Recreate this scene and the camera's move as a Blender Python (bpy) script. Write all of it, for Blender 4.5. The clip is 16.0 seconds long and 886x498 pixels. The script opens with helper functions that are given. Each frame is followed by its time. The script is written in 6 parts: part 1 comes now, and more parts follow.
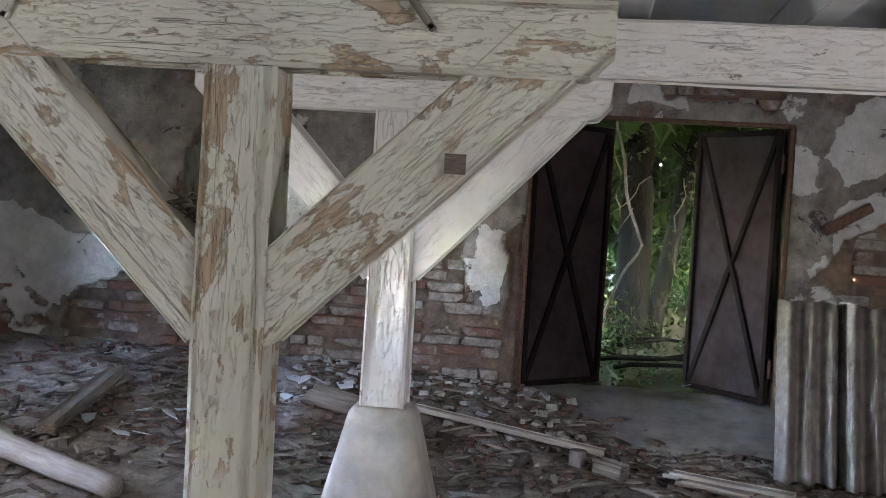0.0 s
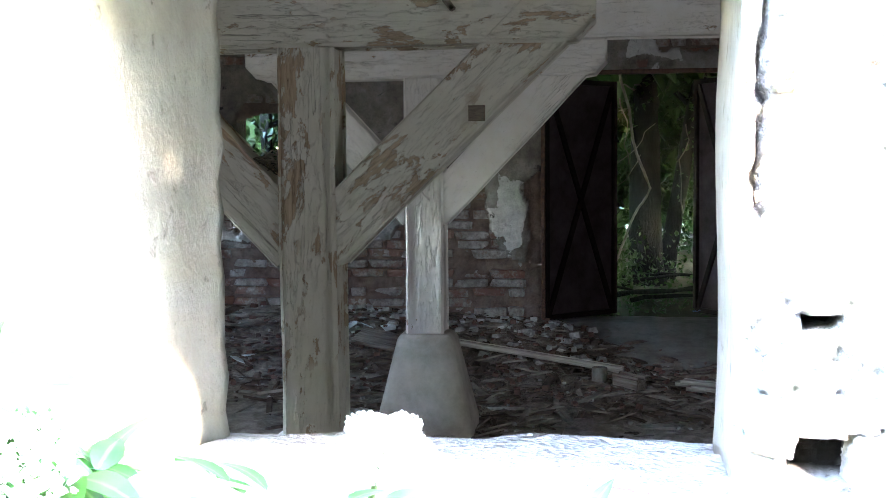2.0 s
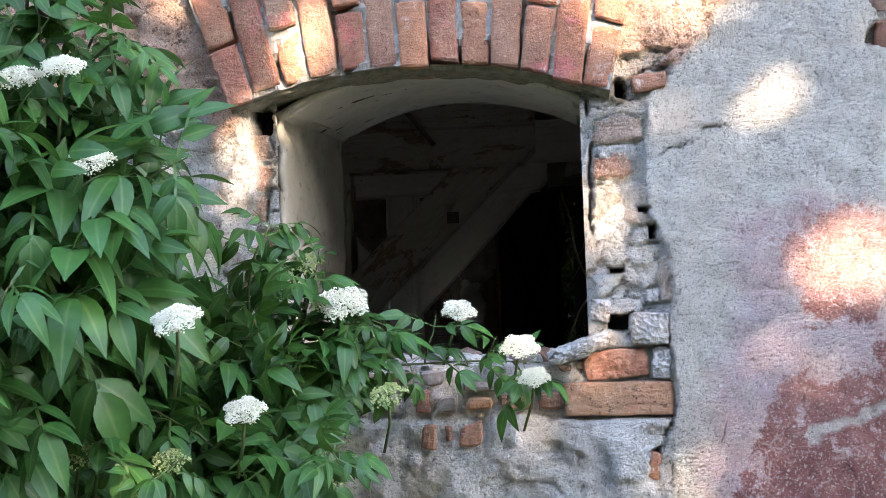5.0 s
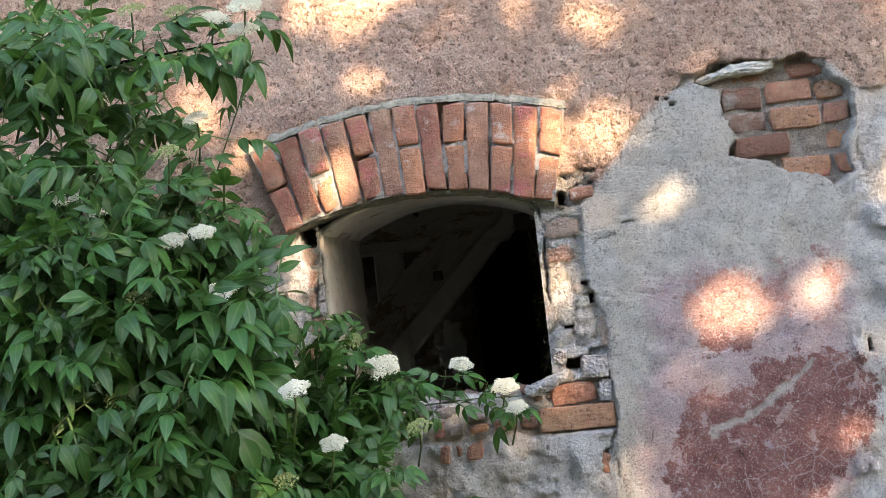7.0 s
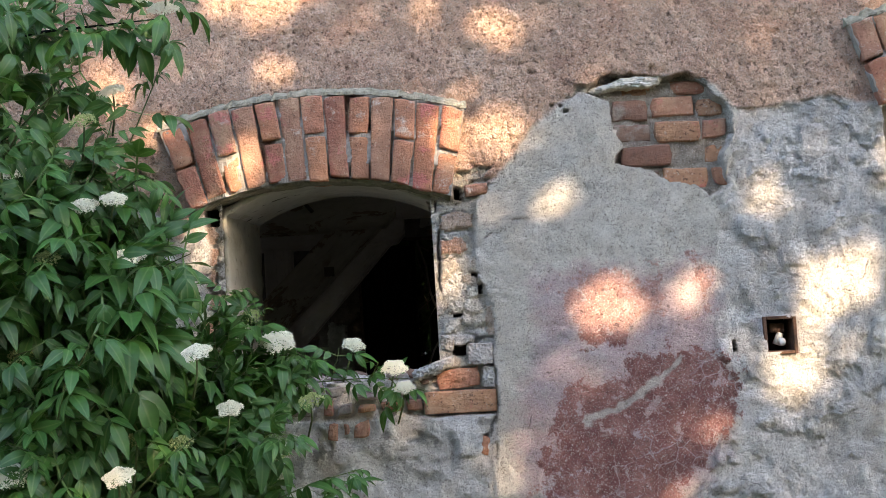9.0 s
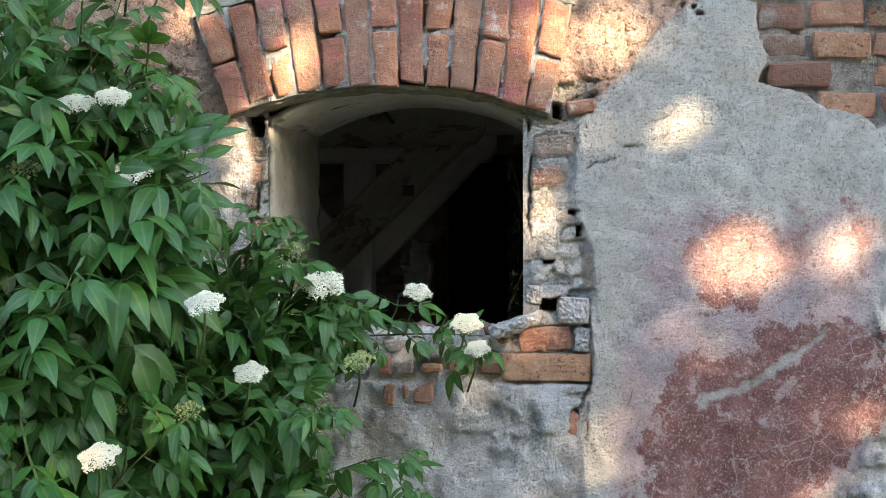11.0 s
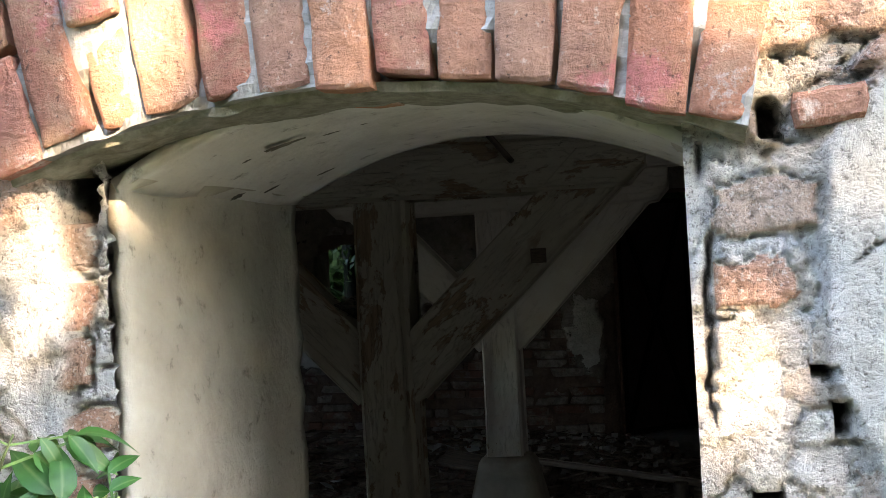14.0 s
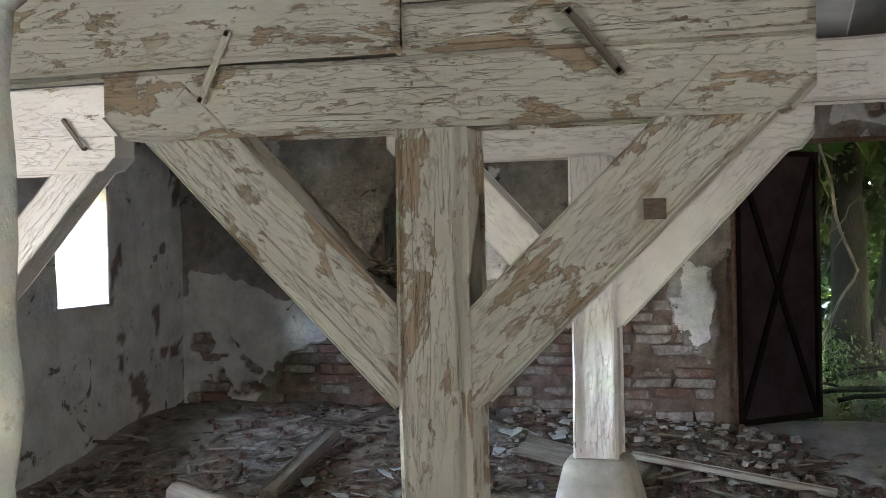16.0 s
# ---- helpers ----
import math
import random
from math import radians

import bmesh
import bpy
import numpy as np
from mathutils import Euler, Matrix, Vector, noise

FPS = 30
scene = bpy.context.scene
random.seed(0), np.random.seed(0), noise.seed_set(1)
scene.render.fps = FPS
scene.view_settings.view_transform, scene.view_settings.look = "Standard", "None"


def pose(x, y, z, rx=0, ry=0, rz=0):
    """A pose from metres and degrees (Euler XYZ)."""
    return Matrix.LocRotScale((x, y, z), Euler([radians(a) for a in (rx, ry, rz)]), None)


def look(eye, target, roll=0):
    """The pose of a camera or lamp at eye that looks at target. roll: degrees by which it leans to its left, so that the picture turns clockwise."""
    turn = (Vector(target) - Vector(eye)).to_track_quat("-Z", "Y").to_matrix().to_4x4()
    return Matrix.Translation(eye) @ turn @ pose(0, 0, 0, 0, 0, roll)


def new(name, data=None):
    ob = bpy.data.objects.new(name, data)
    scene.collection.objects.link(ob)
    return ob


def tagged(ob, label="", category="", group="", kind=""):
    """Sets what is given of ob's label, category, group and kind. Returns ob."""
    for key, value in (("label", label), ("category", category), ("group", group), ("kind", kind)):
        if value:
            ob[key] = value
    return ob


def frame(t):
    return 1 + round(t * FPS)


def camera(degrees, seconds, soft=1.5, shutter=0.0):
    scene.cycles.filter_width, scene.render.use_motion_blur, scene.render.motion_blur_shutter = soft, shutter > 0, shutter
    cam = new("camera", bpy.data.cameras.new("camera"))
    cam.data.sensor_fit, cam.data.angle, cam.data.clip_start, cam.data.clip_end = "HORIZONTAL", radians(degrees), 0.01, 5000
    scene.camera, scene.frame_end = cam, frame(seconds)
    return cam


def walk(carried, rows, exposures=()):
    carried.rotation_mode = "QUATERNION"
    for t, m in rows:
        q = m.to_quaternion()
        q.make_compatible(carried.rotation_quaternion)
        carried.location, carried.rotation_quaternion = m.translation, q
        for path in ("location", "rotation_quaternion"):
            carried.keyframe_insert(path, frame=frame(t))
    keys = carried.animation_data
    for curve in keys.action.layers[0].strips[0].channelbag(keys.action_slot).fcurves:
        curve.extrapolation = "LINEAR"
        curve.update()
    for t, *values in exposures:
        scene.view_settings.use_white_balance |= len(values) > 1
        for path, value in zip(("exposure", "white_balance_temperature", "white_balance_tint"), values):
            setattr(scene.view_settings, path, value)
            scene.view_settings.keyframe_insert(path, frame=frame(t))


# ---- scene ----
cam = camera(40.3, 16.0, soft=0.85)
METRES, EYE, TILT, LEAN, TURN = 8.0, 1.5, 0.0, 0.0, 3.0
PATH = [
    (0, (0.004, -0.064, 1.442), (-0.243, 1.919, 1.361), 3.4),
    (0.5, (0.067, -0.311, 1.402), (-0.195, 1.669, 1.309), 2.4),
    (1, (0.044, -0.515, 1.384), (-0.249, 1.46, 1.27), 0.8),
    (1.5, (0.034, -0.709, 1.388), (-0.263, 1.265, 1.267), -0.3),
    (2, (0.095, -0.996, 1.351), (-0.188, 0.98, 1.218), -0.5),
    (2.5, (0.132, -1.218, 1.334), (-0.148, 0.757, 1.193), -1.1),
    (3, (0.153, -1.489, 1.286), (-0.099, 0.49, 1.142), -1.7),
    (3.5, (0.214, -1.761, 1.23), (-0.034, 0.221, 1.129), -2.0),
    (4, (0.199, -2.031, 1.184), (-0.035, -0.046, 1.115), -3.5),
    (4.5, (0.183, -2.286, 1.19), (-0.041, -0.299, 1.179), -2.9),
    (5, (0.152, -2.616, 1.194), (-0.049, -0.628, 1.262), -2.1),
    (5.2, (0.139, -2.747, 1.193), (-0.059, -0.76, 1.301), -2.6),
    (7.3, (0.198, -3.785, 1.296), (0.062, -1.794, 1.415), -6.8),
    (7.5, (0.208, -3.829, 1.298), (0.090, -1.838, 1.434), -6.9),
    (8, (0.216, -3.925, 1.288), (0.113, -1.933, 1.43), -7.7),
    (8.5, (0.214, -3.932, 1.258), (0.193, -1.938, 1.41), -1.0),
    (9, (0.147, -3.876, 1.2), (0.188, -1.88, 1.323), -3.5),
    (9.2, (0.144, -3.853, 1.194), (0.153, -1.855, 1.291), -4.1),
    (11.3, (0.173, -2.973, 1.311), (0.05, -0.977, 1.294), -0.0),
    (11.5, (0.177, -2.853, 1.332), (0.038, -0.858, 1.339), -0.4),
    (12, (0.216, -2.559, 1.377), (0.015, -0.57, 1.403), -0.3),
    (12.5, (0.255, -2.297, 1.402), (-0.021, -0.317, 1.438), 0.4),
    (13, (0.289, -1.941, 1.417), (-0.063, 0.027, 1.459), -1.1),
    (13.5, (0.277, -1.632, 1.46), (-0.104, 0.331, 1.504), -1.5),
    (14, (0.207, -1.287, 1.466), (-0.209, 0.669, 1.518), -3.0),
    (14.5, (0.152, -0.954, 1.459), (-0.295, 0.995, 1.497), -1.2),
    (15, (0.114, -0.643, 1.474), (-0.383, 1.294, 1.486), -0.3),
    (15.5, (0.037, -0.311, 1.495), (-0.485, 1.62, 1.492), -0.7),
    (16, (-0.014, 0.005, 1.469), (-0.585, 1.922, 1.455), -1.2),
]
EXPOSURES = [(0.0, 8.9, 6750, 21), (1.0, 9.05, 6650, 20), (1.5, 8.85, 6600, 18), (2.0, 7.75, 6500, 15), (2.5, 6.2, 6350, 12), (3.0, 4.9, 6250, 8), (3.5, 4.42, 6100, 8), (4.0, 3.95, 6200, 10), (5.0, 3.88, 7000, 17), (7.3, 3.35, 7900, 17),
             (9.2, 3.22, 7800, 15), (11.5, 3.58, 7500, 10), (13.0, 3.95, 7700, 13), (13.5, 4.15, 7600, 13), (14.0, 4.45, 7600, 13), (14.5, 5.45, 7500, 14), (15.0, 7.2, 7600, 15), (15.5, 8.3, 7300, 16), (16.0, 8.65, 7250, 16)]
walk(cam, [(t, look(eye, target, roll)) for t, eye, target, roll in PATH], EXPOSURES)

# ---- world, sun ----
SUN_WAY = Vector((0.50, -0.72, 0.47)).normalized()
world = bpy.data.worlds.new("world")
scene.world = world
world.use_nodes = True
wn = world.node_tree
sky = wn.nodes.new("ShaderNodeTexSky")
sky.sky_type = "NISHITA"
sky.sun_disc = False
sky.sun_elevation = math.asin(SUN_WAY.z)
sky.sun_rotation = math.atan2(SUN_WAY.x, SUN_WAY.y)
wn.links.new(sky.outputs[0], wn.nodes["Background"].inputs[0])
wn.nodes["Background"].inputs[1].default_value = 0.15
sun = new("sun", bpy.data.lights.new("sun", "SUN"))
sun.data.energy = 2.6
sun.data.angle = radians(0.53)
sun.data.color = (1.0, 0.80, 0.58)
sun.matrix_world = look(SUN_WAY * 20, (0, 0, 0))


# ---- small tools ----
def rnd(a, b):
    return random.uniform(a, b)


def lattice(xi, yi, seed):
    h = (xi * 374761393 + yi * 668265263 + seed * 974711) & 0x7FFFFFFF
    h = ((h ^ (h >> 13)) * 1274126177) & 0x7FFFFFFF
    return ((h ^ (h >> 16)) & 0xFFFF) / 65535.0


def vnoise(x, y, seed=0):
    xi, yi = np.floor(x).astype(np.int64), np.floor(y).astype(np.int64)
    fx, fy = x - xi, y - yi
    fx, fy = fx * fx * (3 - 2 * fx), fy * fy * (3 - 2 * fy)
    a = lattice(xi, yi, seed) * (1 - fx) + lattice(xi + 1, yi, seed) * fx
    b = lattice(xi, yi + 1, seed) * (1 - fx) + lattice(xi + 1, yi + 1, seed) * fx
    return a * (1 - fy) + b * fy


def fbm(x, y, size, seed=0, octaves=4):
    """Noise about 0, between -1 and 1, with features of that size in metres."""
    total, amp, norm = 0.0, 1.0, 0.0
    for k in range(octaves):
        total = total + amp * (vnoise(x / size * 2**k + 17.3 * k, y / size * 2**k + 5.1 * k, seed + k) * 2 - 1)
        norm += amp
        amp *= 0.55
    return total / norm


def chunks(x, y, size, seed):
    """Broken pieces of about that size: a number for each piece, the way to its edge, and its tilt, both in metres."""
    gx, gy = x / size, y / size
    ix, iy = np.floor(gx).astype(np.int64), np.floor(gy).astype(np.int64)
    f1, f2 = np.full(x.shape, 9.0), np.full(x.shape, 9.0)
    ident, tilt = np.zeros(x.shape), np.zeros(x.shape)
    for i in (-1, 0, 1):
        for j in (-1, 0, 1):
            dx = ix + i + lattice(ix + i, iy + j, seed) - gx
            dy = iy + j + lattice(ix + i, iy + j, seed + 7) - gy
            d = np.hypot(dx, dy)
            near = d < f1
            f2 = np.where(near, f1, np.minimum(f2, d))
            ident = np.where(near, lattice(ix + i, iy + j, seed + 13), ident)
            tilt = np.where(near, dx * (lattice(ix + i, iy + j, seed + 17) - 0.5) + dy * (lattice(ix + i, iy + j, seed + 19) - 0.5), tilt)
            f1 = np.minimum(f1, d)
    return ident, (f2 - f1) * size, tilt * size


def smooth(e0, e1, v):
    k = np.clip((v - e0) / (e1 - e0), 0, 1)
    return k * k * (3 - 2 * k)


def inside(x, y, poly):
    """Signed distance to a polygon, positive inside."""
    res = np.zeros(x.shape, bool)
    best = np.full(x.shape, 1e9)
    for (x0, y0), (x1, y1) in zip(poly, poly[1:] + poly[:1]):
        cross = ((y0 > y) != (y1 > y)) & (x < (x1 - x0) * (y - y0) / ((y1 - y0) or 1e-9) + x0)
        res ^= cross
        dx, dy = x1 - x0, y1 - y0
        k = np.clip(((x - x0) * dx + (y - y0) * dy) / (dx * dx + dy * dy), 0, 1)
        best = np.minimum(best, np.hypot(x - x0 - k * dx, y - y0 - k * dy))
    return np.where(res, best, -best)


def link(name, data, mat=None, parent=None, label="", m=None):
    ob = new(name, data)
    if mat is not None and not data.materials:
        data.materials.append(mat)
    world_m = m or Matrix()
    if parent is not None:
        ob.parent = parent
        root = parent.matrix_basis.copy()
        up = parent.parent
        while up is not None:
            root = up.matrix_basis @ root
            up = up.parent
        ob.matrix_basis = root.inverted() @ world_m
    else:
        ob.matrix_basis = world_m
    if label:
        ob["label"] = label
    return ob


def part(name, bm, mat, parent=None, label="", m=None, shade=False):
    me = bpy.data.meshes.new(name)
    bm.to_mesh(me)
    bm.free()
    if shade:
        me.polygons.foreach_set("use_smooth", [True] * len(me.polygons))
    return link(name, me, mat, parent, label, m)


def thing(name, at, label, category, group="", kind=""):
    ob = new(name)
    ob.empty_display_size = 0.1
    ob.matrix_basis = Matrix.Translation(at)
    return tagged(ob, label, category, group, kind)


def box_bm(x0, x1, y0, y1, z0, z1, bevel=0.0, bm=None):
    bm = bm or bmesh.new()
    m = Matrix.LocRotScale(((x0 + x1) / 2, (y0 + y1) / 2, (z0 + z1) / 2), None, (x1 - x0, y1 - y0, z1 - z0))
    geo = bmesh.ops.create_cube(bm, size=1.0, matrix=m)
    if bevel:
        edges = list({e for v in geo["verts"] for e in v.link_edges})
        bmesh.ops.bevel(bm, geom=edges, offset=bevel, segments=1, affect="EDGES")
    return bm


def sheet(name, us, vs, place, keep, zones, mat, shade=True):
    """A fine grid of faces over us x vs; place(U, V) gives x, y, z arrays; keep(U, V) tells which cells stay; zones are point masks."""
    U, V = np.meshgrid(us, vs, indexing="ij")
    P = np.stack(place(U, V), -1).reshape(-1, 3)
    nu, nv = len(us), len(vs)
    idx = np.arange(nu * nv).reshape(nu, nv)
    quads = np.stack([idx[:-1, :-1], idx[1:, :-1], idx[1:, 1:], idx[:-1, 1:]], -1)
    if keep is not None:
        quads = quads[keep((U[:-1, :-1] + U[1:, 1:]) / 2, (V[:-1, :-1] + V[1:, 1:]) / 2)]
    quads = quads.reshape(-1, 4)
    me = bpy.data.meshes.new(name)
    me.vertices.add(len(P))
    me.vertices.foreach_set("co", P.ravel().astype(np.float32))
    me.loops.add(len(quads) * 4)
    me.loops.foreach_set("vertex_index", quads.ravel().astype(np.int32))
    me.polygons.add(len(quads))
    me.polygons.foreach_set("loop_start", (np.arange(len(quads)) * 4).astype(np.int32))
    me.update(calc_edges=True)
    me.polygons.foreach_set("use_smooth", [shade] * len(quads))
    for key, values in zones.items():
        attr = me.attributes.new(key, "FLOAT", "POINT")
        attr.data.foreach_set("value", np.asarray(values(U, V), np.float32).ravel())
    me.materials.append(mat)
    me.validate()
    return me


# ---- materials ----
class Mat:
    def __init__(self, name, rough=0.85, metal=0.0, spec=0.3):
        self.m = bpy.data.materials.new(name)
        self.m.use_nodes = True
        self.t = self.m.node_tree
        self.b = self.t.nodes["Principled BSDF"]
        self.b.inputs["Roughness"].default_value = rough
        self.b.inputs["Metallic"].default_value = metal
        self.b.inputs["Specular IOR Level"].default_value = spec
        self.co = self.t.nodes.new("ShaderNodeTexCoord").outputs["Object"]

    def node(self, kind, **inputs):
        n = self.t.nodes.new(kind)
        for k, v in inputs.items():
            self.put(n.inputs[k.replace("_", " ")], v)
        return n

    def put(self, socket, v):
        if isinstance(v, bpy.types.NodeSocket):
            self.t.links.new(v, socket)
        else:
            socket.default_value = v

    def world(self):
        return self.t.nodes.new("ShaderNodeNewGeometry").outputs["Position"]

    def stretch(self, sx, sy, sz, co=None):
        n = self.node("ShaderNodeMapping", Vector=co or self.co)
        n.inputs["Scale"].default_value = (sx, sy, sz)
        return n.outputs[0]

    def warped(self, amount, scale):
        """World coordinates bent by a noise."""
        n = self.t.nodes.new("ShaderNodeTexNoise")
        n.inputs["Scale"].default_value, n.inputs["Detail"].default_value = scale, 4.0
        self.t.links.new(self.world(), n.inputs["Vector"])
        m = self.t.nodes.new("ShaderNodeVectorMath")
        m.operation = "MULTIPLY_ADD"
        m.inputs[1].default_value = (amount, amount, amount)
        self.t.links.new(n.outputs["Color"], m.inputs[0])
        self.t.links.new(self.world(), m.inputs[2])
        return m.outputs[0]

    def noise(self, scale, co=None, detail=6.0, rough=0.6, warp=0.0):
        n = self.node("ShaderNodeTexNoise", Vector=co or self.co, Scale=scale, Detail=detail, Roughness=rough, Distortion=warp)
        return n.outputs["Fac"]

    def cells(self, scale, co=None, feature="F1", out="Distance"):
        n = self.node("ShaderNodeTexVoronoi", Vector=co or self.co, Scale=scale)
        n.feature = feature
        return n.outputs[out]

    def ramp(self, fac, *stops):
        n = self.node("ShaderNodeValToRGB", Fac=fac)
        e = n.color_ramp.elements
        while len(e) < len(stops):
            e.new(0.5)
        for k, (at, c) in zip(e, stops):
            k.position = at
            k.color = (c, c, c, 1) if isinstance(c, (int, float)) else (*c, 1)
        return n.outputs["Color"]

    def mix(self, fac, a, b, mode="MIX"):
        n = self.t.nodes.new("ShaderNodeMix")
        n.data_type = "RGBA"
        n.blend_type = mode
        for sock, v in ((n.inputs[0], fac), (n.inputs[6], a), (n.inputs[7], b)):
            if isinstance(v, tuple):
                v = (*v, 1)
            self.put(sock, v)
        return n.outputs[2]

    def math(self, op, a, b=0.0, clamp=False):
        n = self.t.nodes.new("ShaderNodeMath")
        n.operation = op
        n.use_clamp = clamp
        self.put(n.inputs[0], a)
        self.put(n.inputs[1], b)
        return n.outputs[0]

    def attr(self, name):
        n = self.t.nodes.new("ShaderNodeAttribute")
        n.attribute_name = name
        return n.outputs["Fac"]

    def rand(self):
        return self.t.nodes.new("ShaderNodeObjectInfo").outputs["Random"]

    def island(self):
        return self.t.nodes.new("ShaderNodeNewGeometry").outputs["Random Per Island"]

    def done(self, colour, bump=None, height=0.01, strength=1.0, rough=None):
        self.put(self.b.inputs["Base Color"], (*colour, 1) if isinstance(colour, tuple) else colour)
        if rough is not None:
            self.put(self.b.inputs["Roughness"], rough)
        if bump is not None:
            n = self.node("ShaderNodeBump", Height=bump, Distance=height, Strength=strength)
            self.t.links.new(n.outputs[0], self.b.inputs["Normal"])
        return self.m


def m_timber(name, white, wood, worn):
    """Flaking limewash over aged wood; the grain runs along local x."""
    k = Mat(name, 0.8)
    off = k.t.nodes.new("ShaderNodeVectorMath")
    off.operation = "SCALE"
    off.inputs["Scale"].default_value = 37.0
    comb = k.node("ShaderNodeCombineXYZ", X=k.rand(), Y=k.rand(), Z=k.rand())
    k.put(off.inputs[0], comb.outputs[0])
    add = k.node("ShaderNodeVectorMath")
    add.operation = "ADD"
    k.put(add.inputs[0], k.co)
    k.put(add.inputs[1], off.outputs[0])
    co = add.outputs[0]
    grain = k.noise(6.0, k.stretch(1.0, 16.0, 16.0, co), 8.0, 0.7, 0.4)
    crack = k.ramp(k.noise(1.1, k.stretch(0.8, 15.0, 15.0, co), 5.0, 0.55, 0.15), (0.494, 1.0), (0.4995, 0.0), (0.505, 1.0))
    crack = k.math("MAXIMUM", crack, k.ramp(k.noise(1.7, k.stretch(0.6, 2.0, 2.0, co), 3.0), (0.44, 1.0), (0.56, 0.0)))
    flake = k.noise(2.8, k.stretch(1.0, 2.4, 2.4, co), 10.0, 0.70, 0.3)
    scabs = k.math("MULTIPLY", k.ramp(k.noise(9.0, k.stretch(1.0, 2.2, 2.2, co), 8.0, 0.7, 0.2), (worn + 0.035, 0.0), (worn + 0.05, 1.0)), k.ramp(k.noise(1.9, co, 4.0), (0.47, 0.0), (0.55, 1.0)))
    peel = k.math("MAXIMUM", k.ramp(flake, (worn, 0.0), (worn + 0.015, 1.0)), scabs)
    rim = k.ramp(flake, (worn - 0.03, 0.0), (worn - 0.002, 0.5))
    tone = k.ramp(grain, (0.3, tuple(c * 0.70 for c in wood)), (0.7, tuple(c * 1.2 for c in wood)))
    paint = k.mix(k.ramp(k.noise(9.0, co, 5.0), (0.35, 0.0), (0.75, 0.6)), white, tuple(c * f for c, f in zip(white, (0.86, 0.82, 0.72))))
    paint = k.mix(k.ramp(grain, (0.22, 0.4), (0.38, 0.0)), paint, tuple(c * 0.6 for c in white))
    web = k.ramp(k.noise(6.0, k.stretch(1.0, 5.0, 5.0, co), 7.0, 0.66, 0.1), (0.49, 1.0), (0.5, 0.0), (0.51, 1.0))
    web = k.math("MAXIMUM", web, k.ramp(k.noise(3.1, k.stretch(1.0, 2.0, 2.0, co), 4.0), (0.40, 1.0), (0.50, 0.0)))
    paint = k.mix(k.ramp(web, (0.0, 0.28), (0.8, 0.0)), paint, tuple(c * 0.5 for c in white))
    paint = k.mix(k.ramp(k.noise(70.0, co, 4.0), (0.62, 0.0), (0.72, 0.5)), paint, tuple(c * 0.6 for c in white))
    paint = k.mix(rim, paint, tuple(min(0.8, c * 1.12) for c in white))
    col = k.mix(peel, paint, tone)
    col = k.mix(k.ramp(crack, (0.0, 0.6), (0.7, 0.0)), col, (0.10, 0.08, 0.06))
    h = k.math("ADD", k.math("MULTIPLY", grain, 0.22), k.math("MULTIPLY", crack, 0.5))
    h = k.math("ADD", h, k.math("MULTIPLY", web, 0.16))
    h = k.math("SUBTRACT", h, k.math("MULTIPLY", peel, 0.3))
    return k.done(col, h, 0.012, 0.9)


def m_brick(name="old_brick", tan=0.0):
    k = Mat(name, 0.9)
    w = k.world()
    base = k.ramp(k.rand(), (0.0, (0.33, 0.135, 0.10)), (0.2, (0.50, 0.22, 0.13)), (0.4, (0.43, 0.25, 0.175)), (0.6, (0.33, 0.175, 0.13)), (0.8, (0.55, 0.265, 0.155)), (1.0, (0.44, 0.175, 0.145)))
    base = k.mix(tan, base, (0.46, 0.265, 0.155))
    col = k.mix(k.ramp(k.noise(22.0, w, 9.0, 0.75), (0.35, 0.0), (0.7, 0.7)), base, (0.20, 0.095, 0.065))
    col = k.mix(k.ramp(k.noise(6.0, w, 8.0, 0.7, 0.4), (0.50, 0.0), (0.66, 0.7)), col, (0.46, 0.31, 0.21))
    col = k.mix(k.ramp(k.noise(7.5, k.warped(0.05, 9.0), 7.0, 0.72), (0.57, 0.0), (0.63, 0.6)), col, (0.52, 0.15, 0.16))
    col = k.mix(k.ramp(k.noise(13.0, w, 9.0, 0.76), (0.58, 0.0), (0.66, 0.75)), col, (0.56, 0.51, 0.46))
    col = k.mix(k.ramp(k.noise(110.0 - 50.0 * tan, w, 5.0, 0.7), (0.32 + 0.06 * tan, 0.8), (0.40 + 0.05 * tan, 0.0)), col, (0.07, 0.04, 0.03))
    col = k.mix(k.ramp(k.noise(90.0, w, 3.0), (0.62, 0.0), (0.72, 0.5)), col, (0.62, 0.5, 0.40))
    h = k.math("ADD", k.noise(60.0, w, 8.0, 0.75), k.noise(14.0, w, 6.0, 0.7))
    return k.done(col, h, 0.012, 1.0)


def m_limed_brick():
    k = Mat("limewashed_brick", 0.92)
    w = k.world()
    base = k.ramp(k.rand(), (0.0, (0.17, 0.085, 0.062)), (0.35, (0.22, 0.135, 0.10)), (0.7, (0.13, 0.075, 0.06)), (1.0, (0.20, 0.095, 0.07)))
    mask = k.math("ADD", k.noise(5.0, w, 9.0, 0.74), k.math("MULTIPLY", k.rand(), 0.28))
    col = k.mix(k.ramp(mask, (0.55, 0.0), (0.66, 0.92)), base, k.ramp(k.noise(16.0, w, 8.0, 0.72), (0.35, (0.17, 0.15, 0.13)), (0.65, (0.37, 0.345, 0.315))))
    col = k.mix(k.ramp(k.noise(30.0, w, 8.0, 0.72), (0.5, 0.0), (0.75, 0.7)), col, (0.10, 0.075, 0.062))
    return k.done(col, k.math("ADD", k.noise(55.0, w, 8.0, 0.7), k.noise(12.0, w, 4.0)), 0.01, 0.9)


